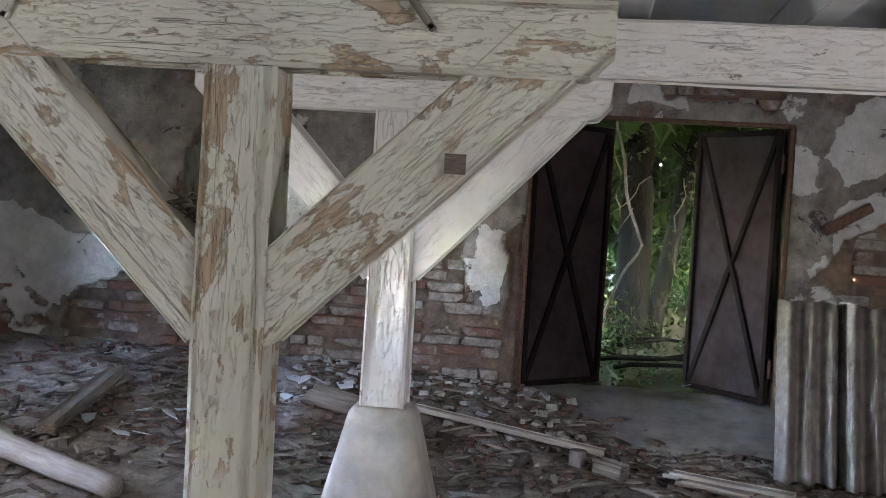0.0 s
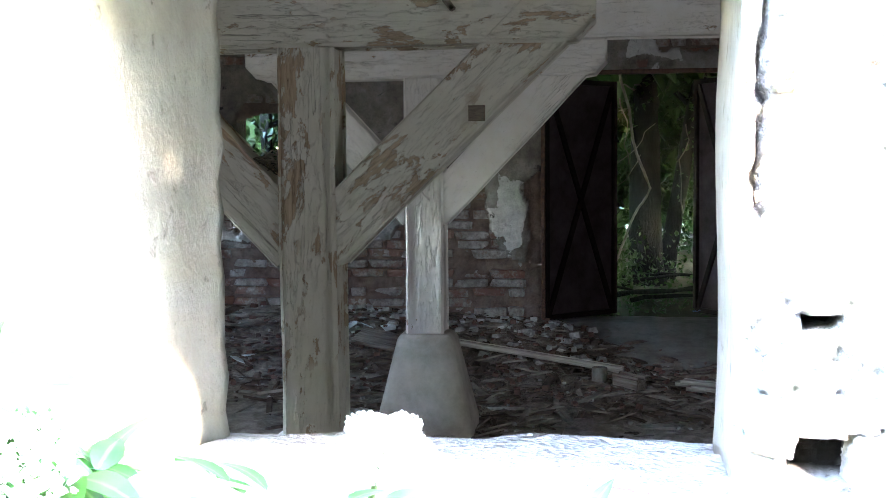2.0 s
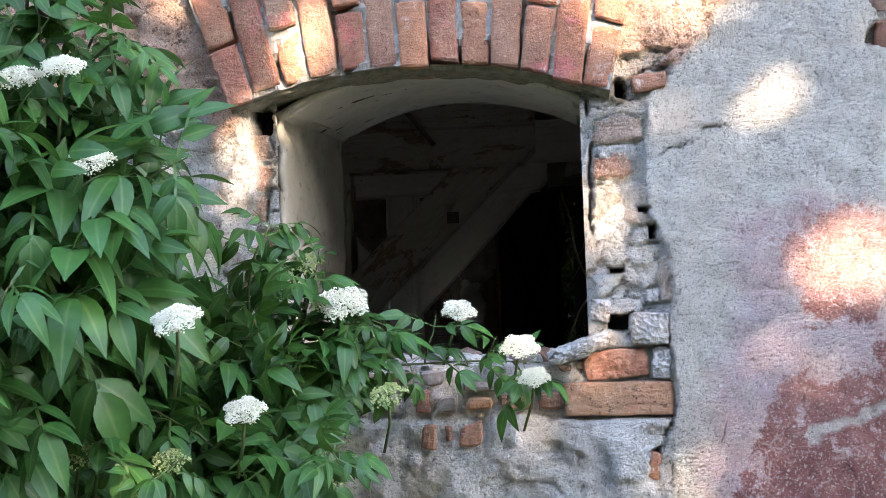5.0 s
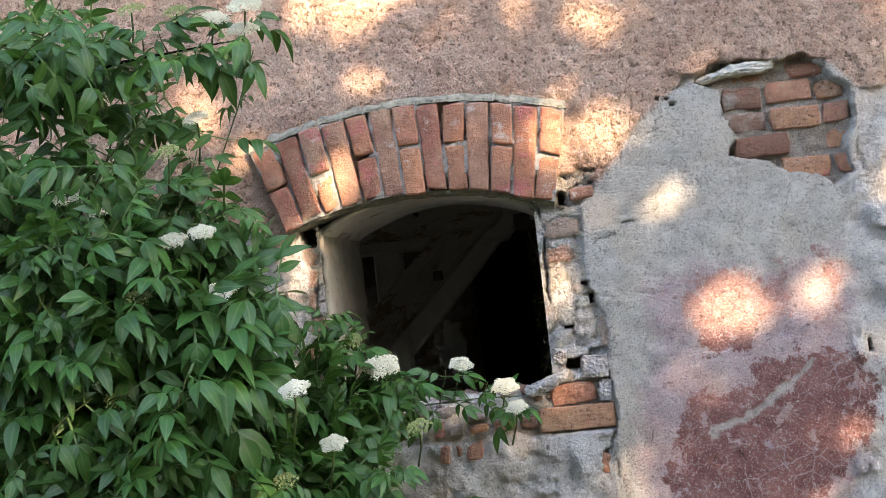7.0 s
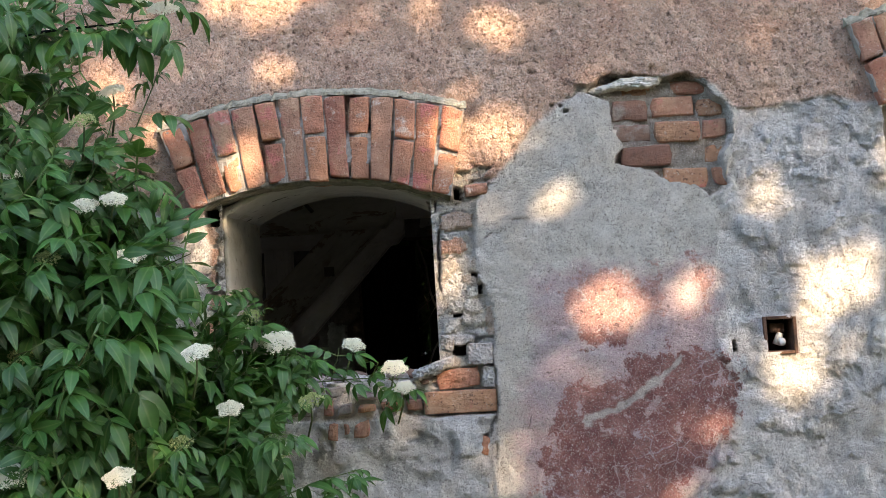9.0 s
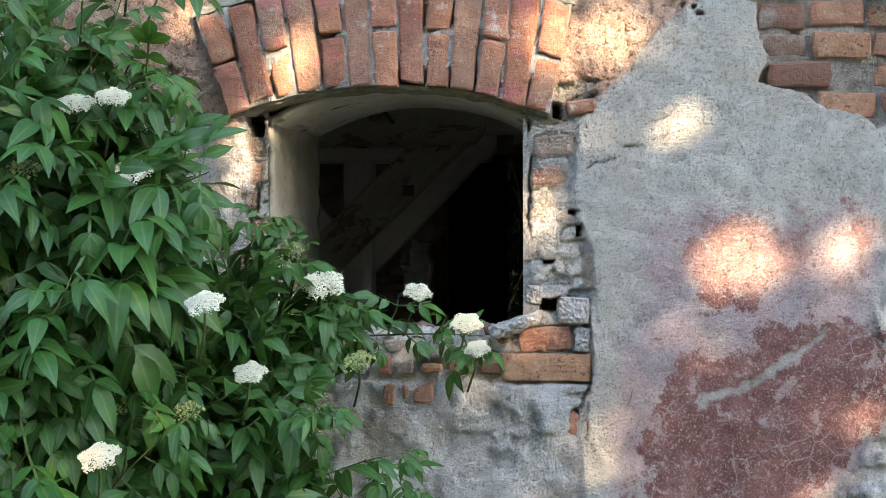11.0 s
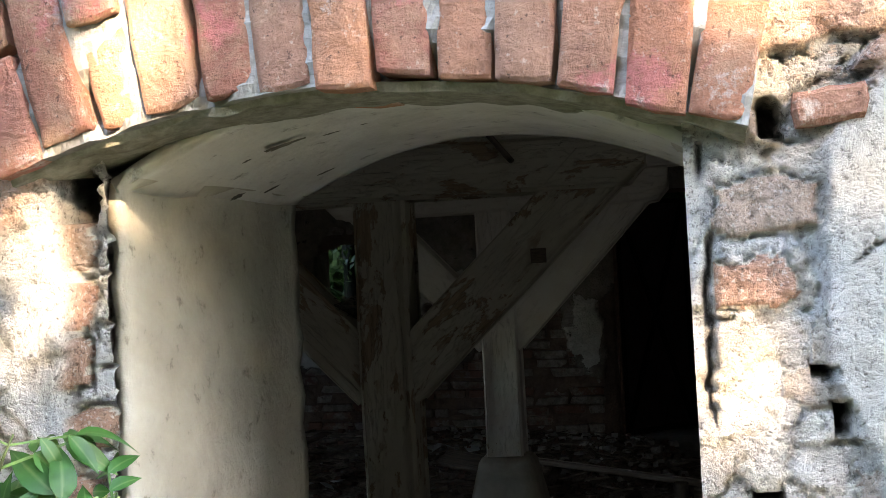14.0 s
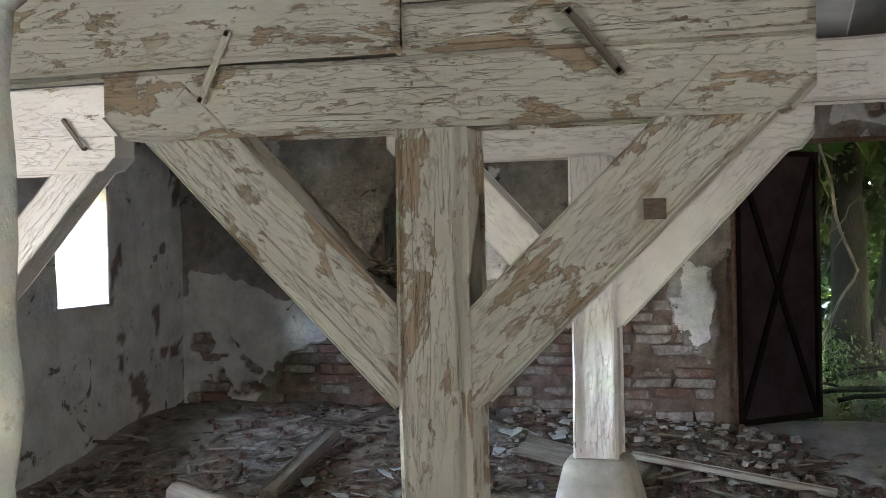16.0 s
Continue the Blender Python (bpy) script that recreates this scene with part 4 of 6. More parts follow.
    seed = rnd(0, 99)
    for i in range(n + 1):
        x = length * i / n
        ring = []
        for y, z in prof:
            q = Vector((x * 2.2 + seed, y * 7, z * 7))
            zz = z
            cut = 0.07
            if 0 in chamfer and x < cut and z < 0:
                zz = max(z, -h / 2 + (cut - x) * 1.1)
            if 1 in chamfer and x > length - cut and z < 0:
                zz = max(z, -h / 2 + (x - length + cut) * 1.1)
            ring.append(bm.verts.new((x, y + 0.006 * noise.noise(q), zz + 0.006 * noise.noise(q + Vector((5, 9, 2))))))
        rings.append(ring)
    for a, b in zip(rings, rings[1:]):
        for j in range(8):
            bm.faces.new((a[j], a[(j + 1) % 8], b[(j + 1) % 8], b[j]))
    bm.faces.new(rings[0][::-1])
    bm.faces.new(rings[-1])
    bmesh.ops.recalc_face_normals(bm, faces=bm.faces)
    return part(name, bm, mat, parent, label, m)


def between(p, q):
    """A pose whose x axis runs from p to q, in an upright plane along x; local y stays level."""
    way = Vector(q) - Vector(p)
    return Matrix.Translation(p) @ Matrix.Rotation(-math.atan2(way.z, way.x), 4, "Y"), way.length


def cramp(parent, x0, z0, x1, z1, y, pale=False):
    """An iron cramp driven across a joint."""
    m, length = between((x0, y, z0), (x1, y, z1))
    bm = box_bm(0, length, -0.012, 0.0, -0.011, 0.011, 0.003)
    box_bm(0, 0.02, -0.012, 0.05, -0.010, 0.010, 0.003, bm)
    box_bm(length - 0.02, length, -0.012, 0.05, -0.010, 0.010, 0.003, bm)
    part("iron_cramp", bm, TIMBER if pale else OLD_WOOD, parent, "iron cramp nailed across the joint", m)


def plinth(cx, cy, top, label):
    bm = bmesh.new()
    rings = []
    for half, z, r in ((0.275, FLOOR - 0.05, 0.05), (0.272, FLOOR + 0.06, 0.05), (0.16, top - 0.035, 0.05), (0.145, top - 0.01, 0.05), (0.125, top, 0.05)):
        ring = []
        for k in range(16):
            a = 2 * math.pi * (k + 0.5) / 16
            c, s = math.cos(a), math.sin(a)
            e = 0.32
            ring.append(bm.verts.new((cx + half * math.copysign(abs(c) ** e, c), cy + half * math.copysign(abs(s) ** e, s), z + 0.006 * noise.noise(Vector((k, z * 9, cx))))))
        rings.append(ring)
    for a, b in zip(rings, rings[1:]):
        for j in range(16):
            bm.faces.new((a[j], a[(j + 1) % 16], b[(j + 1) % 16], b[j]))
    bm.faces.new(rings[-1])
    return tagged(part("concrete_plinth", bm, CONCRETE, shade=True), label, "plinth", "concrete plinths under the posts")


def frame_row(cx, y, foot, under, mat, label, sw=0.22, saddle=0.20, left=1.01, right=1.01, high=0.0):
    """Post on a plinth with a saddle beam and two raking braces. y: front face."""
    yc = y + sw / 2
    f = thing("timber_frame", (cx, yc, foot), label, "timber frame", "timber frames carrying the ceiling")
    timber("post", under - foot, sw, sw - 0.005, mat, f, Matrix.Translation((cx, yc, foot)) @ Matrix.Rotation(-math.pi / 2, 4, "Y"))
    timber("saddle_beam", left + right, sw, saddle, mat, f, Matrix.Translation((cx - left, yc, under + saddle / 2)), chamfer=(0, 1))
    if high:
        timber("upper_saddle", right + 0.09, sw - 0.004, high, mat, f, Matrix.Translation((cx - 0.09, yc, under + saddle + high / 2)))
    for s in (-1, 1):
        p, q = Vector((cx + s * 0.112, yc, foot + 0.752)), Vector((cx + (0.757 if s > 0 else -0.728), yc, under))
        p, q = p + (p - q).normalized() * 0.10, q + (q - p).normalized() * 0.11
        if s < 0:
            p, q = q, p
        m, length = between(p, q)
        timber("brace", length, sw - 0.026, 0.209, mat, f, m, bevel=0.006)
    return f, yc


near, yc1 = frame_row(-0.977, 3.12, 0.40, 1.776, TIMBER, "limewashed timber post with raking braces, paint flaking to brown wood", sw=0.21, left=1.0, right=1.005, high=0.135)
for a in ((-1.56, 2.075, -1.655, 1.875, True), (-0.59, 2.065, -0.452, 1.89, False)):
    cramp(near, a[0], a[1], a[2], a[3], 3.117, a[4])
far, yc2 = frame_row(-0.96, 5.62, 0.43, 1.85, TIMBER_PALE, "pale limewashed timber post with raking braces behind the first", saddle=0.20)
west_frame, _ = frame_row(-4.50, 5.62, 0.43, 1.87, TIMBER_PALE, "pale limewashed timber post and brace beside the side wall", left=0.24)
cramp(west_frame, -3.79, 2.16, -3.66, 1.99, 5.617)
plinth(-0.977, yc1, 0.40, "smooth tapered concrete plinth under the near post")
plinth(-0.96, yc2, 0.43, "tapered pale concrete plinth under the rear post")
MORTISE_DARK = m_simple("mortise_dark_wood", (0.09, 0.07, 0.055), (0.22, 0.17, 0.13), 25.0, stretch=(1.0, 6.0, 6.0))
# square mortise left in the near brace: a dark block paints the hole's shade
part("mortise", box_bm(-0.404, -0.347, 3.1265, 3.15, 1.512, 1.566), MORTISE_DARK, near, "dark block standing in for an empty square mortise")


def beam(x0, x1, y, z0, h, mat, label):
    ob = timber("main_beam", x1 - x0, 0.23, h, mat, None, Matrix.Translation((x0, y, z0 + h / 2)))
    return tagged(ob, label, "beam", "main ceiling beams")


beam(LEFT, -1.048, yc1, 1.984, 0.26, TIMBER, "heavy limewashed ceiling beam with long drying cracks")
beam(-1.042, RIGHT, yc1, 2.118, 0.26, TIMBER, "heavy limewashed ceiling beam, flaking over the post")
beam(LEFT, RIGHT, yc2, 2.053, 0.28, TIMBER_PALE, "pale limewashed ceiling beam over the rear posts")


# ---- brickwork of the street face ----
FLAKE = m_simple("bare_undercoat", (0.05, 0.045, 0.035), (0.16, 0.145, 0.115), 30.0, 0.95)
def brick_bm(corners, bevel=0.006, bm=None):
    """A worn brick from its four front corners (x, z), counted round, and its depth y0..y1."""
    quad, y0, y1 = corners
    bm = bm or bmesh.new()
    a = [bm.verts.new((x + rnd(-0.002, 0.002), y0 + rnd(-0.006, 0.006), z + rnd(-0.003, 0.003))) for x, z in quad]
    b = [bm.verts.new((x, y1, z)) for x, z in quad]
    faces = [bm.faces.new(a), bm.faces.new(b[::-1])]
    for i in range(4):
        faces.append(bm.faces.new((a[i], b[i], b[(i + 1) % 4], a[(i + 1) % 4])))
    bmesh.ops.recalc_face_normals(bm, faces=faces)
    bmesh.ops.bevel(bm, geom=list({e for f in faces for e in f.edges}), offset=bevel, segments=1, affect="EDGES")
    return bm


def worn_brick_bm(quad, y0, y1, seed, wear=1.0):
    """A brick with chipped, rounded edges from its four front corners: low left, low right, high right, high left."""
    bm = bmesh.new()
    p = [Vector((x, 0, z)) for x, z in quad]
    wide, tall = (p[1] - p[0]).length, (p[3] - p[0]).length
    steps = lambda d: [0.0, 0.006 / d, *np.linspace(0.02 / d, 1 - 0.02 / d, max(2, round(d / 0.024))), 1 - 0.006 / d, 1.0] if d > 0.05 else [0.0, 0.18, 0.5, 0.82, 1.0]
    us, vs = steps(wide), steps(tall)
    o = Vector((seed * 1.7, 0, 0))
    grid = []
    for v in vs:
        line = []
        for u in us:
            q = p[0].lerp(p[1], u).lerp(p[3].lerp(p[2], u), v)
            e = min(u * wide, (1 - u) * wide, v * tall, (1 - v) * tall)
            chip = max(0.0, 1 - e / 0.013)
            corner = max(0.0, 1 - (min(u, 1 - u) * wide + min(v, 1 - v) * tall) / 0.03)
            n1, n2 = noise.noise(q * 38 + o), noise.noise(q * 14 + o)
            mid = (p[0] + p[1] + p[2] + p[3]) / 4
            q = q + (mid - q).normalized() * (chip * wear * (0.0015 + (0.006 * max(0, n1) + 0.008 * max(0, n2 - 0.2)) * min(1.0, min(wide, tall) / 0.06)) + 0.012 * corner * wear * (0.3 + max(0, n2)))
            q.y = y0 + chip * chip * (0.007 + 0.010 * max(0, n2)) * wear + (0.004 * n2 + 0.003 * n1) * wear
            line.append(bm.verts.new(q))
        grid.append(line)
    nv, nu = len(vs), len(us)
    for j in range(nv - 1):
        for i in range(nu - 1):
            bm.faces.new((grid[j][i], grid[j][i + 1], grid[j + 1][i + 1], grid[j + 1][i]))
    rim = grid[0] + [grid[j][-1] for j in range(1, nv)] + grid[-1][-2::-1] + [grid[j][0] for j in range(nv - 2, 0, -1)]
    back = [bm.verts.new((v.co.x, y1, v.co.z)) for v in rim]
    for i in range(len(rim)):
        bm.faces.new((rim[i - 1], back[i - 1], back[i], rim[i]))
    bm.faces.new(back)
    bmesh.ops.recalc_face_normals(bm, faces=bm.faces)
    return bm


def curve_at(p, q, rise, u):
    return p[0] + (q[0] - p[0]) * u, p[1] + (q[1] - p[1]) * u + rise * 4 * u * (1 - u)


def brick_arch(dx, dz, label):
    A, B, C, D = (-0.571 + dx, 1.602 + dz), (0.263 + dx, 1.599 + dz), (-0.657 + dx, 1.866 + dz), (0.325 + dx, 1.884 + dz)
    root = thing("brick_arch", ((A[0] + B[0]) / 2, 0.0, A[1]), label, "brick arch", "brick arches over the openings")
    n, half = 13, 0.0009
    bm = bmesh.new()
    rows = []
    for j in range(131):
        u = 0.003 + 0.994 * j / 130
        lo, hi = curve_at(A, B, 0.077, u), curve_at(C, D, 0.080, u)
        line = [bm.verts.new((lo[0], FACE, lo[1] + 0.004))]
        for i in range(21):
            k = i / 20
            q = Vector((lo[0] + (hi[0] - lo[0]) * k, 0, lo[1] + 0.004 + (hi[1] - lo[1] - 0.008) * k))
            gap = max(0.0, noise.noise(q * 11 + Vector((dx, 2, 0))) - 0.05) * 0.10
            line.append(bm.verts.new((q.x, -0.047 + 0.006 * noise.noise(q * 60) + min(gap, 0.05), q.z)))
        line.append(bm.verts.new((hi[0], FACE, hi[1])))
        rows.append(line)
    for a, b in zip(rows, rows[1:]):
        for k in range(23):
            bm.faces.new((a[k], a[(k + 1) % 23], b[(k + 1) % 23], b[k]))
    bm.faces.new(rows[0]), bm.faces.new(rows[-1][::-1])
    bmesh.ops.recalc_face_normals(bm, faces=bm.faces)
    part("mortar_bed", bm, JOINT, root, "grey weathered mortar bed")
    for i in range(n):
        u0, u1 = i / n + half + rnd(-0.002, 0.005), (i + 1) / n - half + rnd(-0.005, 0.002)
        l0, l1, h0, h1 = curve_at(A, B, 0.077, u0), curve_at(A, B, 0.077, u1), curve_at(C, D, 0.080, u0), curve_at(C, D, 0.080, u1)
        mixp = lambda p, q, k: (p[0] + (q[0] - p[0]) * k, p[1] + (q[1] - p[1]) * k)
        pieces = [(0.0 + rnd(-0.02, 0.03), 1.0 - rnd(0, 0.03))]
        if i % 2 == 0:
            cut = 0.5 + rnd(-0.05, 0.03)
            pieces = [(rnd(-0.02, 0.03), cut - rnd(0.006, 0.014)), (cut + rnd(0.006, 0.014), 1.0 - rnd(0, 0.03))]
        for k0, k1 in pieces:
            quad = [mixp(l0, h0, k0), mixp(l1, h1, k0), mixp(l1, h1, k1), mixp(l0, h0, k1)]
            lean = rnd(-0.004, 0.004)
            quad = [(quad[0][0] + lean, quad[0][1] + rnd(-0.004, 0.004)), (quad[1][0] + lean, quad[1][1] + rnd(-0.004, 0.004)), (quad[2][0] - lean, quad[2][1]), (quad[3][0] - lean, quad[3][1])]
            part("brick", worn_brick_bm(quad, -0.056 + rnd(-0.008, 0.008), 0.098, 7 * i + 3 * k0, 0.7), BRICK, root, shade=False)
    bm = bmesh.new()
    rows = []
    for j in range(100):
        u = -0.005 + 1.008 * j / 99
        x, z = curve_at(C, D, 0.080, u)
        w = 0.008 * noise.noise(Vector((x * 30, 0, 3))) + 0.006 * noise.noise(Vector((x * 80, 0, 7)))
        rows.append([bm.verts.new((x, y, z + dz_ + w)) for y, dz_ in ((FACE, -0.004), (-0.050 + w, -0.004), (-0.046 + 2 * w, 0.006), (-0.036 + 2 * w, 0.016 + w), (-0.022 + w, 0.024 + w), (FACE, 0.026))])
    for a, b in zip(rows, rows[1:]):
        for k in range(5):
            bm.faces.new((a[k], b[k], b[k + 1], a[k + 1]))
    bm.faces.new(rows[0]), bm.faces.new(rows[-1][::-1])
    bmesh.ops.recalc_face_normals(bm, faces=bm.faces)
    part("mortar_rim", bm, MOSS, root, "lichen-grey mortar rim")
    bm = bmesh.new()
    rows = []
    for j in range(60):
        u = 0.005 + 0.99 * j / 59
        x, z = curve_at(A, B, 0.077, u)
        rows.append([bm.verts.new((x, y, z + d + 0.006 * noise.noise(Vector((x * 22, y * 30, 5))))) for y, d in ((-0.030, 0.006), (-0.024, -0.004), (0.0, -0.006), (0.035, -0.004), (0.07, -0.003), (0.12, 0.0))])
    for a, b in zip(rows, rows[1:]):
        for k in range(5):
            bm.faces.new((a[k], b[k], b[k + 1], a[k + 1]))
    bmesh.ops.recalc_face_normals(bm, faces=bm.faces)
    part("mortar_underside", bm, MOSS, root, "rough grey mortar smeared under the bricks")
    return root


brick_arch(0.0, 0.0, "segmental arch of worn red bricks over the window")
brick_arch(2.235, 0.22, "segmental arch of worn red bricks over the boarded doorway")

WALL_BRICKS = []
for k in range(6):
    bm = bmesh.new()
    brick_bm(([(-0.5, -0.5), (0.5, -0.5), (0.5, 0.5), (-0.5, 0.5)], -0.5, 0.5), 0.09, bm)
    for v in bm.verts:
        v.co += Vector((noise.noise(v.co * 3 + Vector((k * 7, 0, 0))), noise.noise(v.co * 3 + Vector((0, k * 5, 9))), noise.noise(v.co * 4 + Vector((3, 0, k * 9))))) * 0.10
    mesh = bpy.data.meshes.new("brick")
    bm.to_mesh(mesh)
    bm.free()
    WALL_BRICKS.append(mesh)
LIMED_BRICKS = [m.copy() for m in WALL_BRICKS]
for m in WALL_BRICKS:
    m.materials.append(BRICK)
for m in LIMED_BRICKS:
    m.materials.append(LIMED)


def brick(x0, x1, z0, z1, y0, parent, limed=False, depth=0.11, turn=0.0, name="brick"):
    m = Matrix.Translation(((x0 + x1) / 2, y0 + depth / 2, (z0 + z1) / 2)) @ Matrix.Rotation(turn, 4, "Y") @ Matrix.Diagonal((x1 - x0, depth, z1 - z0, 1))
    return link(name, random.choice(LIMED_BRICKS if limed else WALL_BRICKS), parent=parent, m=m)


def street_brick(x0, x1, z0, z1, y0, mat, turn=0.0, wear=1.1):
    """A chipped brick of the street face, its corners knocked off square."""
    cx, cz = (x0 + x1) / 2, (z0 + z1) / 2
    quad = []
    for x, z in ((x0, z0), (x1, z0), (x1, z1), (x0, z1)):
        dx, dz = x - cx + rnd(-0.005, 0.005), z - cz + rnd(-0.004, 0.004)
        quad.append((cx + dx * math.cos(turn) + dz * math.sin(turn), cz + dz * math.cos(turn) - dx * math.sin(turn)))
    return part("brick", worn_brick_bm(quad, y0, 0.099, rnd(0, 50), wear), mat, south)


def rough_block(name, x0, x1, z0, z1, y0, mat, turn=0.0, seed=0, rough=1.0, square=0.86, y1=0.12, bow=0.0):
    """A weathered block with broken edges and a pitted face; bow lifts its far end."""
    bm = bmesh.new()
    bmesh.ops.create_icosphere(bm, subdivisions=5, radius=1.0)
    half = Vector(((x1 - x0) / 2, (y1 - y0) / 2, (z1 - z0) / 2))
    mid, o = Vector(((x0 + x1) / 2, (y0 + y1) / 2, (z0 + z1) / 2)), Vector((seed * 3.1, seed * 1.7, seed))
    for v in bm.verts:
        p = v.co.copy()
        cube = p / max(abs(p.x), abs(p.y), abs(p.z))
        q = p.lerp(cube, square)
        q = Vector((q.x * half.x, q.y * half.y, q.z * half.z))
        n = 0.0035 * noise.noise(q * 28 + o) + 0.0026 * noise.noise(q * 95 + o) + 0.0026 * noise.noise(q * 240 + o) - 0.003 * max(0.0, noise.noise(q * 24 + o * 2) - 0.25)
        q += p * n * rough
        q.z += bow * ((q.x / half.x + 1) / 2) ** 2
        v.co = mid + Matrix.Rotation(turn, 3, "Y") @ q
    return part(name, bm, mat, south, shade=True)


# bare patch beside the window arch: x0, x1, z0, z1, depth, brick
PATCH_BRICKS = [(1.00, 1.135, 1.898, 1.946, 0.022, BRICK), (0.80, 0.925, 1.818, 1.893, 0.014, LIMED), (0.931, 1.076, 1.828, 1.894, 0.020, BRICK), (1.082, 1.175, 1.822, 1.888, 0.024, TAN_BRICK), (0.79, 0.928, 1.750, 1.812, 0.020, LIMED),
                (0.936, 1.090, 1.743, 1.814, 0.012, TAN_BRICK), (1.096, 1.178, 1.750, 1.816, 0.022, BRICK), (0.822, 0.995, 1.670, 1.736, 0.010, LIMED), (1.003, 1.112, 1.668, 1.736, 0.040, BRICK), (0.958, 1.110, 1.593, 1.661, 0.018, TAN_BRICK),
                (0.82, 0.95, 1.598, 1.660, 0.030, LIMED), (1.116, 1.170, 1.586, 1.657, 0.016, BRICK), (1.10, 1.18, 1.668, 1.736, 0.032, TAN_BRICK), (0.84, 0.99, 1.898, 1.944, 0.032, TAN_BRICK)]
for x0, x1, z0, z1, y0, mat in PATCH_BRICKS:
    street_brick(x0, x1, z0, z1, y0, mat, rnd(-0.03, 0.03), 1.0)
# courses under the sill and down the jambs
SILL_BRICKS = [(-0.70, -0.535, 0.922, 0.976, -0.002, BRICK, 0.01), (-0.525, -0.365, 0.925, 0.974, -0.006, TAN_BRICK, -0.02), (-0.355, -0.215, 0.930, 0.982, 0.006, LIMED, 0.02), (-0.62, -0.44, 0.986, 1.012, -0.010, LIMED, 0.0),
               (-0.43, -0.31, 0.990, 1.022, 0.002, LIMED, 0.03), (-0.300, -0.186, 0.987, 1.016, -0.008, LIMED, -0.02), (-0.186, -0.150, 0.922, 0.978, -0.004, BRICK, 0.06), (-0.146, -0.092, 0.924, 0.972, -0.010, LIMED, 0.03), (-0.180, -0.095, 0.984, 1.022, 0.012, LIMED, -0.05),
               (-0.084, -0.014, 0.930, 0.962, -0.004, TAN_BRICK, 0.0), (-0.084, 0.0, 0.968, 0.994, -0.002, LIMED, 0.04), (-0.004, 0.070, 0.928, 0.968, 0.000, BRICK, -0.03), (0.076, 0.134, 0.926, 0.966, 0.004, LIMED, 0.02),
               (-0.180, -0.136, 0.846, 0.908, -0.010, BRICK, 0.12), (-0.127, -0.099, 0.858, 0.905, -0.008, BRICK, -0.05), (-0.094, -0.032, 0.853, 0.909, -0.010, BRICK, -0.12),
               (0.298, 0.348, 0.770, 0.836, -0.008, BRICK, 0.35),
               (0.304, 0.385, 1.602, 1.646, -0.022, BRICK, -0.05)]
for x0, x1, z0, z1, y0, mat, turn in SILL_BRICKS:
    street_brick(x0, x1, z0, z1, y0, mat, turn)
rough_block("brick", 0.136, 0.372, 0.912, 0.984, -0.006, TAN_BRICK, 0.008, 1, 0.8, 0.94)
rough_block("brick", 0.180, 0.322, 0.990, 1.053, 0.002, PINK_BRICK, -0.09, 2, 1.5, 0.84)
rough_block("mortar_block", 0.284, 0.367, 1.061, 1.132, -0.018, MORTAR, 0.03, 3, 1.2)
rough_block("mortar_block", 0.328, 0.368, 0.986, 1.060, -0.006, MORTAR, 0.06, 4, 1.3, 0.75)
rough_block("mortar_block", 0.198, 0.243, 1.112, 1.162, -0.006, MORTAR, 0.12, 5, 1.3, 0.7)
# loose stones and mortar crumbs on the broken sill
for k in range(46):
    s = rnd(0.012, 0.04)
    x, y = rnd(-0.46, 0.22), rnd(0.03, 0.11)
    bm = bmesh.new()
    bmesh.ops.create_icosphere(bm, subdivisions=1, radius=s)
    for v in bm.verts:
        v.co = Vector((v.co.x * 1.3, v.co.y, v.co.z * 0.6)) * (1 + 0.35 * noise.noise(v.co * 60 + Vector((k, 0, 0))))
    part("rubble_stone", bm, MORTAR if k % 4 else LIMED, south, m=Matrix.Translation((x, y, 1.0 + 0.3 * y + s * 0.3)) @ Matrix.Rotation(rnd(0, 6), 4, "Z"))
# crumbled mortar and stone faces down the broken jambs
def jamb_lump(x, z, s, y, mat, k):
    bm = bmesh.new()
    bmesh.ops.create_icosphere(bm, subdivisions=2, radius=1.0)
    for v in bm.verts:
        p = v.co.copy()
        q = Vector([math.copysign(abs(c) ** 0.6, c) for c in p])
        v.co = Vector((q.x * s * 1.2, q.y * 0.02, q.z * s * 0.75)) * (1 + 0.34 * noise.noise(p * 1.7 + Vector((k, 3, 0))) + 0.12 * noise.noise(p * 5 + Vector((0, k, 0))))
    part("rubble_stone", bm, mat, south, m=Matrix.Translation((x, y, z)) @ Matrix.Rotation(rnd(-0.5, 0.5), 4, "Y"))


for k in range(24):
    jamb_lump(rnd(-0.60, 0.12), rnd(0.90, 1.05), rnd(0.014, 0.03), rnd(0.05, 0.06), MORTAR if k % 3 else LIMED, 200 + k)
# pale scabs of plaster left at the top of the bare patch
rough_block("plaster_scab", 0.820, 0.968, 1.926, 1.964, -0.010, SOFFIT, -0.06, 11, 2.2, 0.55, 0.05)
rough_block("plaster_scab", 0.735, 0.850, 1.920, 1.944, -0.006, SOFFIT, -0.22, 12, 2.0, 0.4, 0.05)
rough_block("plaster_scab", 1.075, 1.150, 1.925, 1.948, -0.004, MORTAR, 0.45, 13, 2.0, 0.4, 0.05)
# flaked hollows in the whitewashed soffit
for x, y, a, b in ((-0.315, 0.20, 0.028, 0.010), (-0.365, 0.20, 0.007, 0.004), (-0.255, 0.225, 0.012, 0.004), (-0.21, 0.22, 0.006, 0.003), (-0.435, 0.34, 0.010, 0.012), (-0.405, 0.40, 0.012, 0.006), (-0.34, 0.46, 0.014, 0.006), (-0.05, 0.5, 0.02, 0.004)):
    k = (y - 0.05) / 0.53
    bm = bmesh.new()
    ring = []
